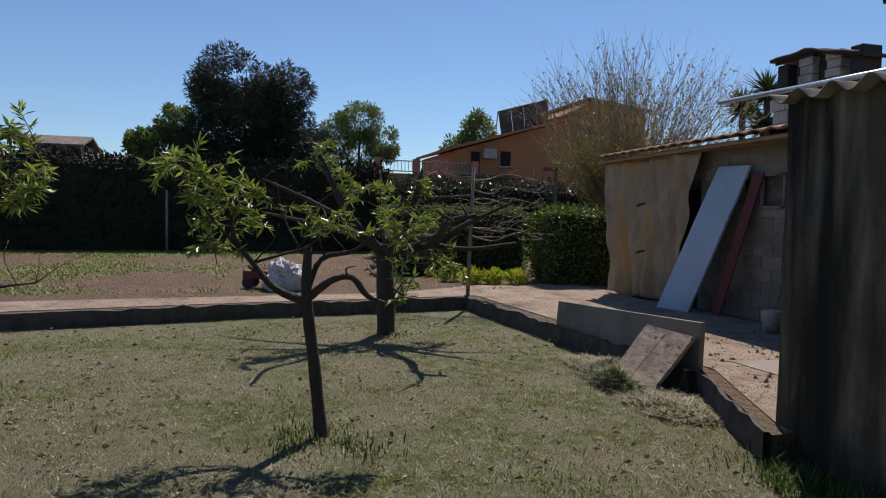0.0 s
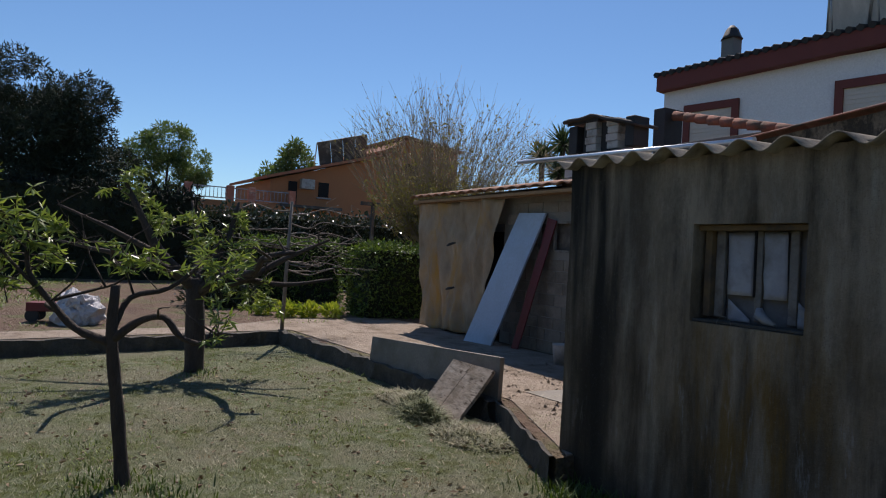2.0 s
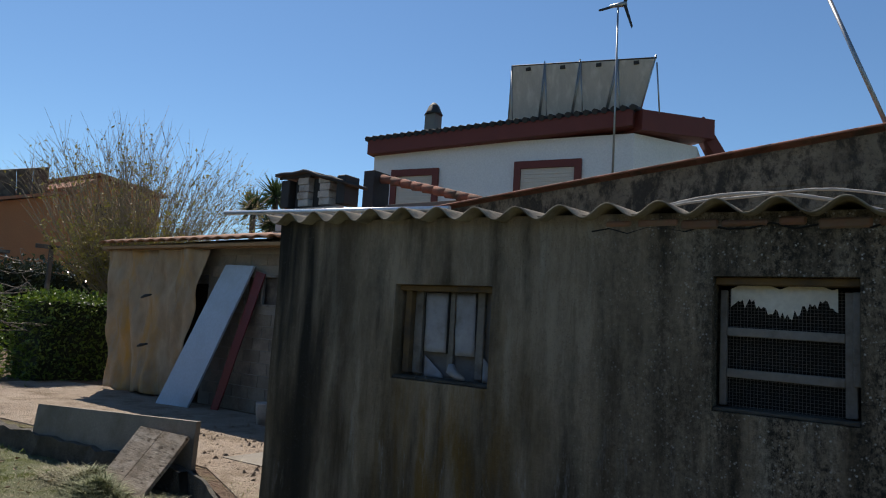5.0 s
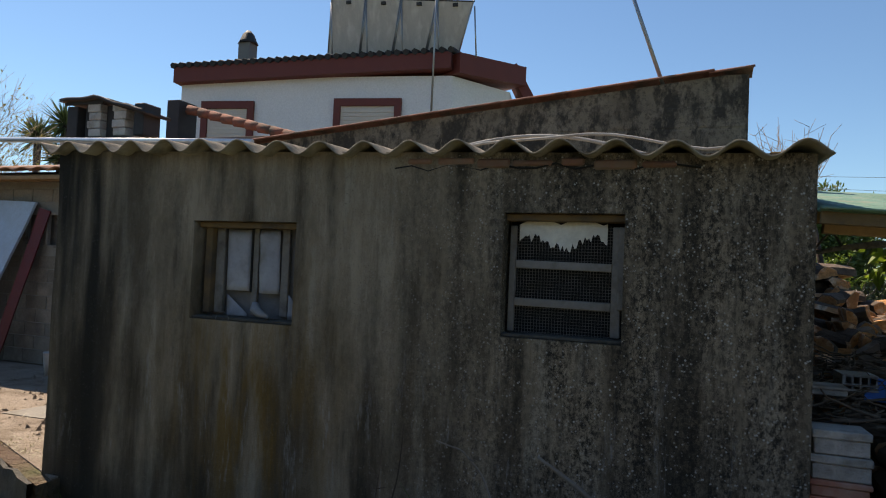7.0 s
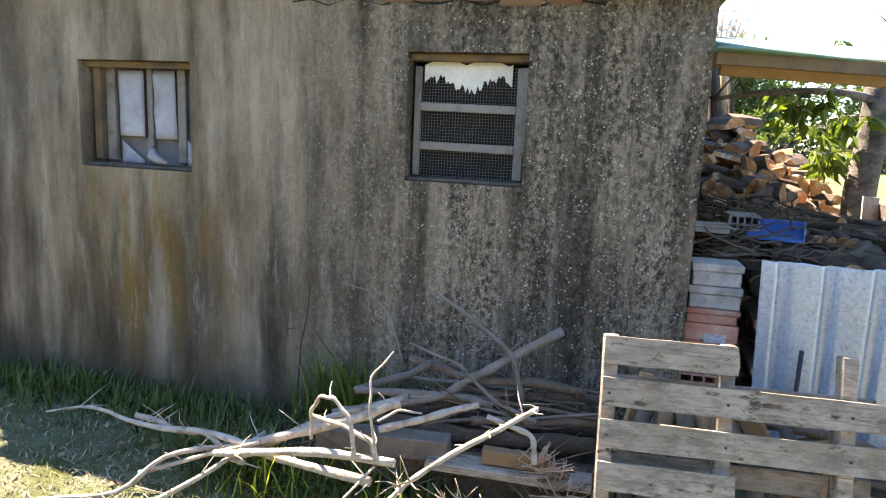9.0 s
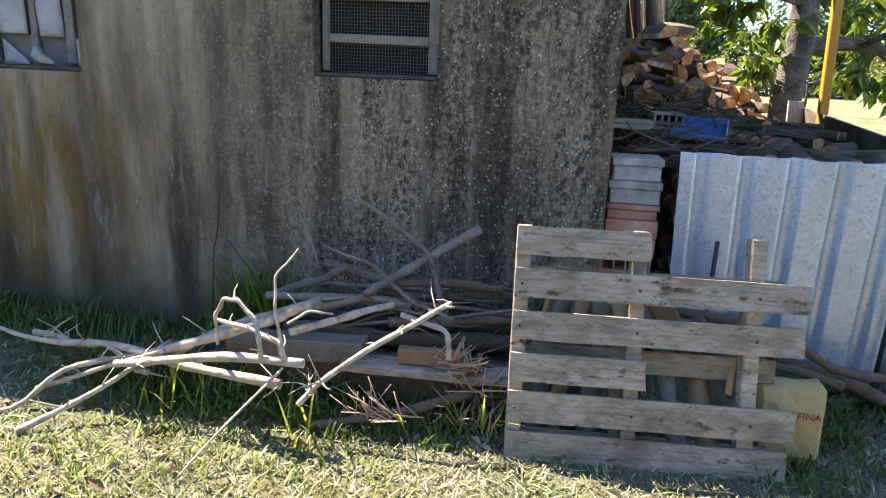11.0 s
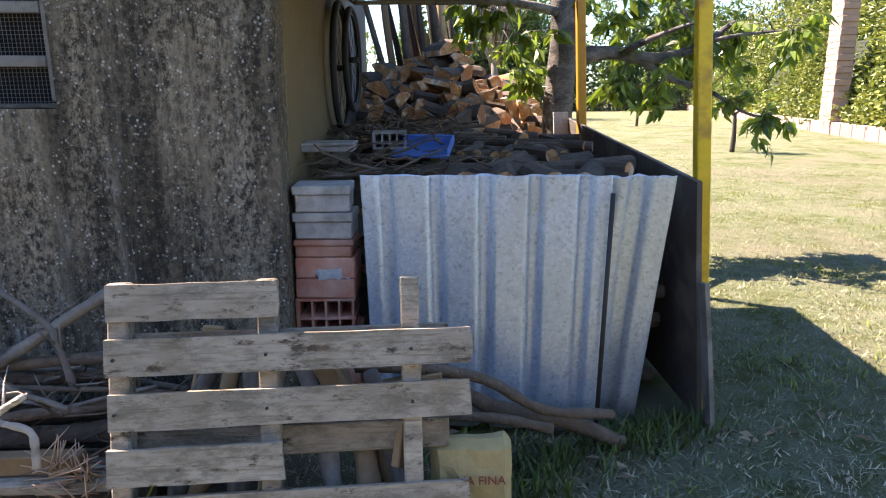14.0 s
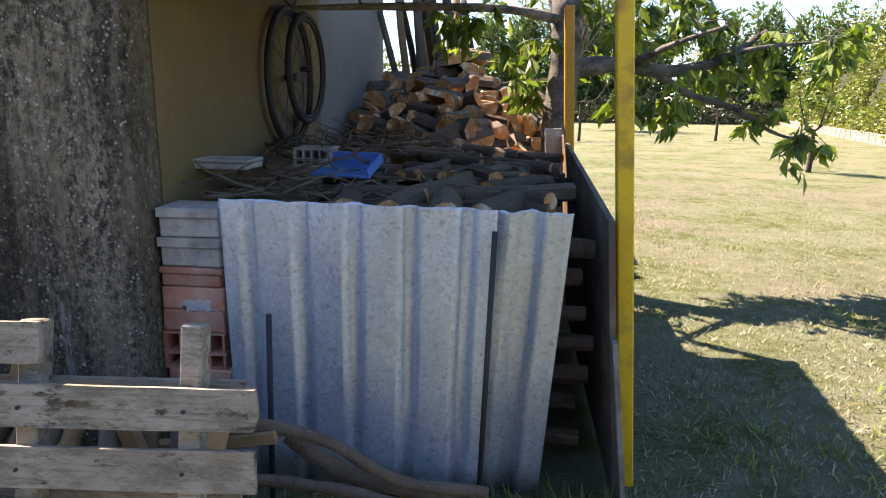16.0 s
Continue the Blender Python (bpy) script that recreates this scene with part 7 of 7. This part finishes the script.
branch([(-2.28, -0.05, 0.0), (-2.27, -0.04, 0.33), (-2.22, -0.04, 0.65), (-2.20, -0.03, 0.96)], 0.010, 0.006, M_LOGBARK, "thin dry stem climbing the wall", 229, 2, jitter=0.02)
branch([(-2.38, -0.05, 0.0), (-2.36, -0.04, 0.45), (-2.33, -0.03, 0.85)], 0.008, 0.005, M_LOGBARK, "thin dry stem climbing the wall", 230, 2, jitter=0.02)
for y, z in ((-0.42, 0.10), (-0.22, 0.12), (-0.30, 0.26), (-0.55, 0.09), (-0.42, 0.22)):
    branch([(-1.65, y, z), (-1.1, y - 0.03, z + 0.01), (-0.42, y + 0.03, z + 0.02)], 0.075, 0.085, M_LOGBARK, "thick dark log at the bottom of the pile", int(1000 * (z - y)), 0, jitter=0.015)
for i in range(9):
    rr = random.Random(230 + i)
    x, y = rr.uniform(-1.3, -0.7), rr.uniform(-0.55, -0.2)
    ln = rr.uniform(0.25, 0.5)
    branch([(x - ln, y, 0.36 + rr.uniform(-0.06, 0.08)), (x, y + 0.03, 0.42 + rr.uniform(-0.05, 0.08)), (x + ln, y - 0.03, 0.44 + rr.uniform(-0.1, 0.06))], rr.uniform(0.012, 0.028), rr.uniform(0.012, 0.02), M_STICK if i % 3 else M_LOGBARK, GREY, 240 + i, 4, jitter=0.03)


def plank(a, b, w, t, mat, label, name="plank", roll=0.0):
    a, b = Vector(a), Vector(b)
    d = b - a
    bm = bmesh.new()
    box(bm, 0, 0, 0, d.length, t, w, None, 0.005)
    bmesh.ops.subdivide_edges(bm, edges=[e for e in bm.edges if e.calc_length() > 0.5 * d.length], cuts=5)
    for v in bm.verts:
        v.co.y += wavy(v.co + a, 0.006, 4)
    m = Matrix.Translation((a + b) / 2) @ d.to_track_quat("X", "Z").to_matrix().to_4x4() @ Matrix.Rotation(roll, 4, "X")
    ob = part(name, bm, mat, None, "", m)
    return tagged(ob, label, "plank", "planks in the pile")


plank((-1.75, -0.66, 0.10), (-0.45, -0.60, 0.10), 0.19, 0.12, M_LOGBARK, "dark beam lying under the branches")
plank((-1.22, -0.76, 0.22), (-0.42, -0.74, 0.22), 0.04, 0.14, M_PALLET, "grey weathered board lying on the beam")
plank((-0.95, -0.745, 0.285), (-0.62, -0.735, 0.285), 0.075, 0.06, M_WOOD, "short brown board on the pile")
plank((-1.82, -0.72, 0.24), (-1.13, -0.69, 0.26), 0.11, 0.12, M_STICK, "pale grey squared log on the pile")
# leaning wood behind the pallet
for i, (x0, x1, r) in enumerate(((-0.30, -0.22, 0.04), (-0.18, -0.12, 0.035), (-0.05, -0.02, 0.045), (0.08, 0.05, 0.04), (0.38, 0.18, 0.045), (0.48, 0.30, 0.05), (0.62, 0.42, 0.04))):
    branch([(x0, -0.92, 0.0), ((x0 + x1) / 2, -0.74, 0.3), (x1, -0.56, 0.56)], r * 1.6, r * 1.5, M_WOOD if i % 2 else M_STICK, "thick cut branch leaning behind the pallet", 260 + i, 0, group="wood behind the pallet")
plank((0.60, -0.80, 0.10), (0.20, -0.58, 0.66), 0.10, 0.03, M_WOOD, "brown board leaning behind the pallet")
plank((0.54, -0.80, 0.28), (0.60, -0.62, 0.66), 0.12, 0.03, M_WOOD, "brown board leaning behind the pallet")
plank((-0.35, -0.55, 0.05), (-0.20, -0.45, 0.70), 0.08, 0.03, M_WOOD, "brown board leaning behind the pallet")
plank((-0.3, -0.42, 0.28), (0.7, -0.40, 0.45), 0.05, 0.05, M_WOOD, "brown batten lying behind the pallet")
# rusty poles on the ground before the metal sheet
for i, (a, b, r) in enumerate((((0.35, -0.45, 0.52), (1.45, -0.30, 0.22), 0.022), ((0.30, -0.55, 0.44), (1.15, -0.40, 0.20), 0.02), ((0.7, -0.3, 0.40), (1.5, -0.22, 0.05), 0.03))):
    branch([a, tuple((Vector(a) + Vector(b)) / 2 + Vector((0, 0, 0.02))), b], r * 2.0, r * 1.9, M_LOGBARK, "dark brown round pole lying before the metal sheet", 280 + i, 0, group="poles before the sheet")

# paper sack behind the pallet
bm = bmesh.new()
box(bm, 0, 0, 0, 0.30, 0.11, 0.36, None, 0.03)
bmesh.ops.subdivide_edges(bm, edges=bm.edges[:], cuts=4, use_grid_fill=True)
for v in bm.verts:
    puff = 1 + 0.25 * (1 - (v.co.z / 0.19) ** 2)
    v.co = Vector((v.co.x + 0.012 * noise.noise(v.co * 11), v.co.y * puff + 0.012 * noise.noise(v.co * 14), v.co.z + 0.015 * noise.noise(v.co * 8)))
sack = tagged(part("paper_sack", bm, M_SACK, None, "", pose(0.80, -0.76, 0.18, -8, 0, 0)), "tan paper sack with dark red lettering behind pallet", "sack")
words = bpy.data.curves.new("lettering", "FONT")
words.body, words.size, words.extrude, words.align_x = "NA FINA", 0.046, 0.001, "CENTER"
letters = new("lettering", words)
M_INK = surface("sack_ink", (0.30, 0.06, 0.03), (0.26, 0.05, 0.03), 5, 30, 0.8)
words.materials.append(M_INK)
letters.matrix_basis = pose(0.03, -0.0775, 0.03, 90, 0, 0)
letters.parent = sack

# ---- grass ----
def blades(name, pts, height, width, mat, label, lean=0.8, seed=0, parent=None):
    """Single grass blades, each a narrow bent triangle."""
    n = len(pts)
    rng = np.random.default_rng(seed)
    a = rng.uniform(0, math.tau, n)
    h = (height * rng.uniform(0.5, 1.4, n))
    d = np.stack([np.cos(a), np.sin(a), np.zeros(n)], 1)
    s = np.stack([-np.sin(a), np.cos(a), np.zeros(n)], 1) * (width * rng.uniform(0.6, 1.3, n))[:, None]
    p = np.asarray(pts, float)
    tip = p + d * (h * lean * rng.uniform(0.2, 1.6, n))[:, None]
    tip[:, 2] += h * rng.uniform(0.35, 1.0, n)
    mid = p + (tip - p) * 0.5
    mid[:, 2] += h * 0.12
    v = np.stack([p - s, p + s, mid + s * 0.7, tip, mid - s * 0.7], 1).reshape(-1, 3)
    i = np.arange(n)[:, None] * 5
    ob = raw(name, v, np.concatenate([i + [0, 1, 2], i + [0, 2, 4], i + [4, 2, 3]]), mat, parent)
    return tagged(ob, label, "grass", kind="stuff")


def inside_lawn(x, y):
    on_terrace = ((x < -12.2 - 0.12 * (y + 7.4)) | ((y > 0.12 + 0.3 * np.clip(-5.2 - x, 0, 1.7) / 1.7) & (x < -5.1)))
    under = (x > -5.2) & (x < 0.02) & (y > -0.02)
    store = (x > -0.1) & (x < 2.0) & (y > 0.0) & (y < 3.3)
    foot = (x > -5.15) & (x < -0.1) & (y > -0.06 - 0.66 * np.clip((x + 2.5) / 0.6, 0, 1))
    return ~(on_terrace | under | store | foot)


rng = np.random.default_rng(301)
n = 340000
dist, ang = 1.2 + 15.5 * rng.random(n) ** 1.35, rng.uniform(radians(-12), radians(214), n)
gx, gy = -0.1 + dist * np.cos(ang), -3.4 + dist * np.sin(ang)
keep = inside_lawn(gx, gy) & (gy < 14)
gp = np.stack([gx, gy, np.zeros(n)], 1)[keep]
blades("lawn_grass", gp, 0.030, 0.0034, M_GRASS, "short dry mown grass with straw clippings", 1.3, 302)
k = 26000
dist, ang = 1.6 + 12.0 * rng.random(k) ** 1.2, rng.uniform(radians(-12), radians(214), k)
cx, cy = -0.1 + dist * np.cos(ang), -3.4 + dist * np.sin(ang)
lush = np.sin(cx * 2.3 + 1.3 * np.sin(cy * 1.9)) + np.sin(cy * 2.9 + np.sin(cx * 1.1)) + rng.normal(0, 0.7, k)
keep = inside_lawn(cx, cy) & (cy < 10)
M_CLIPPING = leaf_material("straw_clippings", (0.28, 0.245, 0.165), (0.52, 0.485, 0.345), 0.7, 0.15)
M_LUSH = leaf_material("lush_grass", (0.05, 0.085, 0.012), (0.22, 0.28, 0.05), 0.6, 0.25)
spot = np.stack([cx, cy, np.full(k, 0.012)], 1)
blades("straw_clippings", spot[keep & (lush < 0.6)], 0.022, 0.0030, M_CLIPPING, "loose straw clippings lying on the lawn", 2.0, 303)
blades("lush_grass", np.repeat(spot[keep & (lush > 1.5)], 7, 0) + np.append(rng.normal(0, 0.05, (7 * int((keep & (lush > 1.5)).sum()), 2)), np.zeros((7 * int((keep & (lush > 1.5)).sum()), 1)), 1), 0.05, 0.0045, M_LUSH, "greener clumps of grass in the lawn", 0.9, 304)
# taller green tufts along the wall foot and round trunks
M_WEED = leaf_material("green_weeds", (0.03, 0.06, 0.010), (0.10, 0.155, 0.025), 0.6, 0.25)
M_STRAW = leaf_material("straw_grass", (0.30, 0.19, 0.12), (0.56, 0.42, 0.30), 0.7, 0.3)


def tuft(x, y, r, h, n, seed, mat=M_WEED, label="tuft of long green grass", z=0.0):
    rng = np.random.default_rng(seed)
    p = np.stack([x + rng.normal(0, r, n), y + rng.normal(0, r * 0.7, n), np.full(n, z)], 1)
    ob = blades("grass_tuft", p, h, 0.006, mat, label, 0.6, seed)
    ob["kind"] = "stuff"
    return ob


for i, (x, r, h) in enumerate(((-2.02, 0.09, 0.40), (-1.90, 0.10, 0.50), (-1.78, 0.08, 0.42))):
    p = np.stack([x + np.random.default_rng(311 + i).normal(0, r, 160), -0.14 + np.random.default_rng(314 + i).normal(0, 0.04, 160), np.zeros(160)], 1)
    blades("tall_weed", p, h, 0.011, M_LUSH, "tall broad-bladed green weeds against the wall", 0.45, 317 + i)
for i in range(14):
    tuft(-4.9 + i * 0.19 + 0.09 * math.sin(i * 2.7), -0.16 - 0.09 * (i % 3), 0.17 + 0.05 * (i % 2), 0.09 + 0.03 * (i % 4), 170, 320 + i)
for i, (x, y, h) in enumerate(((-1.95, -0.95, 0.36), (-1.78, -0.85, 0.34), (-1.33, -1.05, 0.32), (-2.05, -1.0, 0.28), (-0.56, -0.86, 0.40), (-2.2, -0.8, 0.30))):
    tuft(x, y, 0.11, h * 0.8, 15, 350 + i, M_LIME, "tuft of bright green grass among branches")
for i, (x, y) in enumerate(((-0.57, -0.88),)):
    tuft(x, y, 0.07, 0.24, 36, 370 + i, M_STRAW, "dry straw-coloured twiggy tuft beside the pallet")
for i, (x, y) in enumerate(((1.05, -0.45), (1.25, -0.32), (1.5, -0.2), (1.65, -0.12), (1.8, -0.1), (1.05, -0.65), (0.9, -0.95))):
    tuft(x, y, 0.13, 0.11, 110, 380 + i, M_WEED, "dark grass at the foot of the metal sheet")
for i, (x, y) in enumerate(((-6.2, -3.2), (-6.5, -3.5), (-6.1, -3.6), (-10.7, -1.9), (-5.9, -3.05))):
    tuft(x, y, 0.17, 0.085, 110, 390 + i)
rng = np.random.default_rng(400)
for i, (x, y, r) in enumerate(((-7.75, 0.0, 0.42), (-7.35, -0.12, 0.38), (-6.5, -0.05, 0.6), (-8.3, 0.05, 0.4))):
    k = 1500
    a, q = rng.uniform(0, math.tau, k), rng.random(k) ** 0.5
    p = np.stack([x + r * q * np.cos(a), y + r * 0.6 * q * np.sin(a), 0.20 * (1 - q) * (1 if i < 2 else 0.3)], 1)
    blades("grass_clippings", p, 0.065, 0.006, M_GRASS, "heap of cut grass against the slab", 2.2, 410 + i)
for i in range(16):
    tuft(-2.3 + i * 0.115, -0.80 - 0.10 * (i % 3), 0.10, 0.11, 60, 430 + i, label="dark green weeds under the branches")
for i in range(16):
    tuft(-2.6 + i * 0.10, -0.66 - 0.06 * (i % 4), 0.10, 0.14 + 0.04 * (i % 3), 60, 450 + i, label="dark green grass in the shade of the branches")
# weeds on the soil bed
k = 90000
wx, wy = rng.uniform(-29, -14.5, k), rng.uniform(-14, 6, k)
thick = np.sin(wx * 0.9 + 1.0) + np.sin(wy * 1.3) + rng.normal(0, 0.6, k) > np.where(wy < -4.6, 0.1, 1.7)
blades("bed_weeds", np.stack([wx, wy, np.full(k, 0.22)], 1)[thick], 0.075, 0.014, M_LUSH, "patchy weeds on the soil bed", 1.2, 420)

k = 900
qx, qy = rng.uniform(-9.5, -5.1, k), rng.uniform(0.75, 3.0, k)
size = 0.008 + 0.03 * rng.random(k) ** 4
corner = np.array([[1, 0, 0], [-0.5, 0.85, 0], [-0.6, -0.8, 0], [0.1, 0.05, 0.9]])
turn_q = rng.uniform(0, math.tau, k)
rot = np.stack([np.stack([np.cos(turn_q), -np.sin(turn_q), 0 * turn_q], 1), np.stack([np.sin(turn_q), np.cos(turn_q), 0 * turn_q], 1), np.tile([0, 0, 1.0], (k, 1))], 1)
stones = np.einsum("kij,cj->kci", rot, corner) * size[:, None, None] * rng.uniform(0.7, 1.4, (k, 1, 3)) + np.stack([qx, qy, np.full(k, STEP + 0.010)], 1)[:, None]
idx = np.arange(k)[:, None] * 4
tagged(raw("rubble", stones.reshape(-1, 3), np.concatenate([idx + [0, 1, 3], idx + [1, 2, 3], idx + [2, 0, 3]]), M_PATH), "small stones and crumbs on the yard", "rubble", kind="stuff")
gx, gy = rng.uniform(-6.9, -5.05, 2600), rng.uniform(-0.1, 1.5, 2600)
near = gy > 0.30 * (-5.0 - gx) + 0.05
yard_grass = np.stack([gx, gy, np.full(2600, STEP + 0.01)], 1)[near & (np.sin(gx * 5) + np.sin(gy * 6) + rng.normal(0, 0.6, 2600) > 0.4)]
blades("yard_grass", yard_grass, 0.035, 0.004, M_CLIPPING, "dry grass scraps on the yard edge", 1.5, 470)

# small things by the hut
for x, z in ((-12.42, 2.05), (-12.38, 1.15)):
    bm = bmesh.new()
    tube(bm, [(x - 0.16, 3.24, z), (x, 3.2, z + 0.03), (x + 0.14, 3.24, z + 0.06)], [0.02, 0.03, 0.018], 6)
    tagged(part("cord_tie", bm, M_BLACK), "dark cord tying the cloth sheets", "cord", "cord ties on the curtains")
bucket = thing("bucket", pose(-8.75, 3.1, 0.24), "pale plastic bucket by the hut wall", "bucket")
bm = bmesh.new()
tube(bm, [(0, 0, 0), (0, 0, 0.30), (0, 0, 0.32)], [0.11, 0.14, 0.145], 14)
part("body", bm, M_WHITEBLOCK, bucket)
# white smear on one brick, straw on the stack
bm = bmesh.new()
bmesh.ops.create_grid(bm, x_segments=8, y_segments=4, size=0.5)
for v in list(bm.verts):
    v.co = Vector((v.co.x * 0.16 + 0.02 * noise.noise(v.co * 9), 0, v.co.y * 0.05 + 0.018 * noise.noise(v.co * 7 + Vector((3, 0, 0)))))
part("paint_smear", bm, M_BAG, bpy.data.objects["shed"], "white paint smear", pose(0.19, 0.1075, 0.755))

# loose twigs tangled through the branch pile
rt = random.Random(501)
bm = bmesh.new()
for i in range(110):
    x, y = rt.uniform(-1.9, -0.42), rt.uniform(-0.85, -0.12)
    top = 0.16 + 0.30 * max(0.0, 1 - abs(x + 0.95) / 1.0) * (1 if y > -0.7 else 0.4)
    z = rt.uniform(0.03, top)
    dvec = Vector((rt.gauss(0, 1), rt.gauss(0, 0.6), rt.gauss(0.15, 0.5))).normalized() * rt.uniform(0.12, 0.42)
    p = Vector((x, y, z))
    q = p + dvec
    q.z = max(0.015, q.z)
    q.y = min(q.y, -0.03)
    tube(bm, [p, p.lerp(q, 0.5) + Vector((rt.gauss(0, 0.02), rt.gauss(0, 0.01), rt.gauss(0, 0.02))), q], [rt.uniform(0.004, 0.010), 0.004, 0.002], 4)
tagged(part("twigs", bm, M_LOGBARK), "dark tangled twigs in the branch pile", "twigs", kind="stuff")
# sprays of dry pinkish stems
for i, (x, y, z, lean) in enumerate(((-0.58, -0.80, 0.26, -0.4), (-0.66, -0.82, 0.30, 1.2), (-0.56, -0.84, 0.20, 0.4), (-0.88, -1.0, 0.10, -1.2), (-1.02, -1.0, 0.09, -0.6))):
    bm = bmesh.new()
    for k in range(16):
        a = rt.gauss(lean, 0.8)
        ln = rt.uniform(0.07, 0.20)
        p = Vector((x + rt.gauss(0, 0.05), y + rt.gauss(0, 0.03), z))
        q = p + Vector((ln * math.sin(a), rt.gauss(-0.03, 0.04), ln * abs(math.cos(a))))
        tube(bm, [p, q], [0.0038, 0.002], 4)
    tagged(part("dry_spray", bm, M_DRYSTEM), "spray of dry pinkish-tan stems on the pile", "dry stems", kind="stuff")
# fallen leaves and clods on the lawn
k = 2600
lx, ly = rng.uniform(-12, 3, k), rng.uniform(-8.5, 0.0, k)
ok = inside_lawn(lx, ly)
pl = np.stack([lx, ly, np.full(k, 0.02)], 1)[ok]
fallen = leaves("fallen_leaf", pl, rng.normal(size=(len(pl), 3)) * [1, 1, 0.15], 0.06, 0.03, M_DEADLEAF)
tagged(fallen, "brown fallen leaves scattered on the lawn", "leaves", kind="stuff")
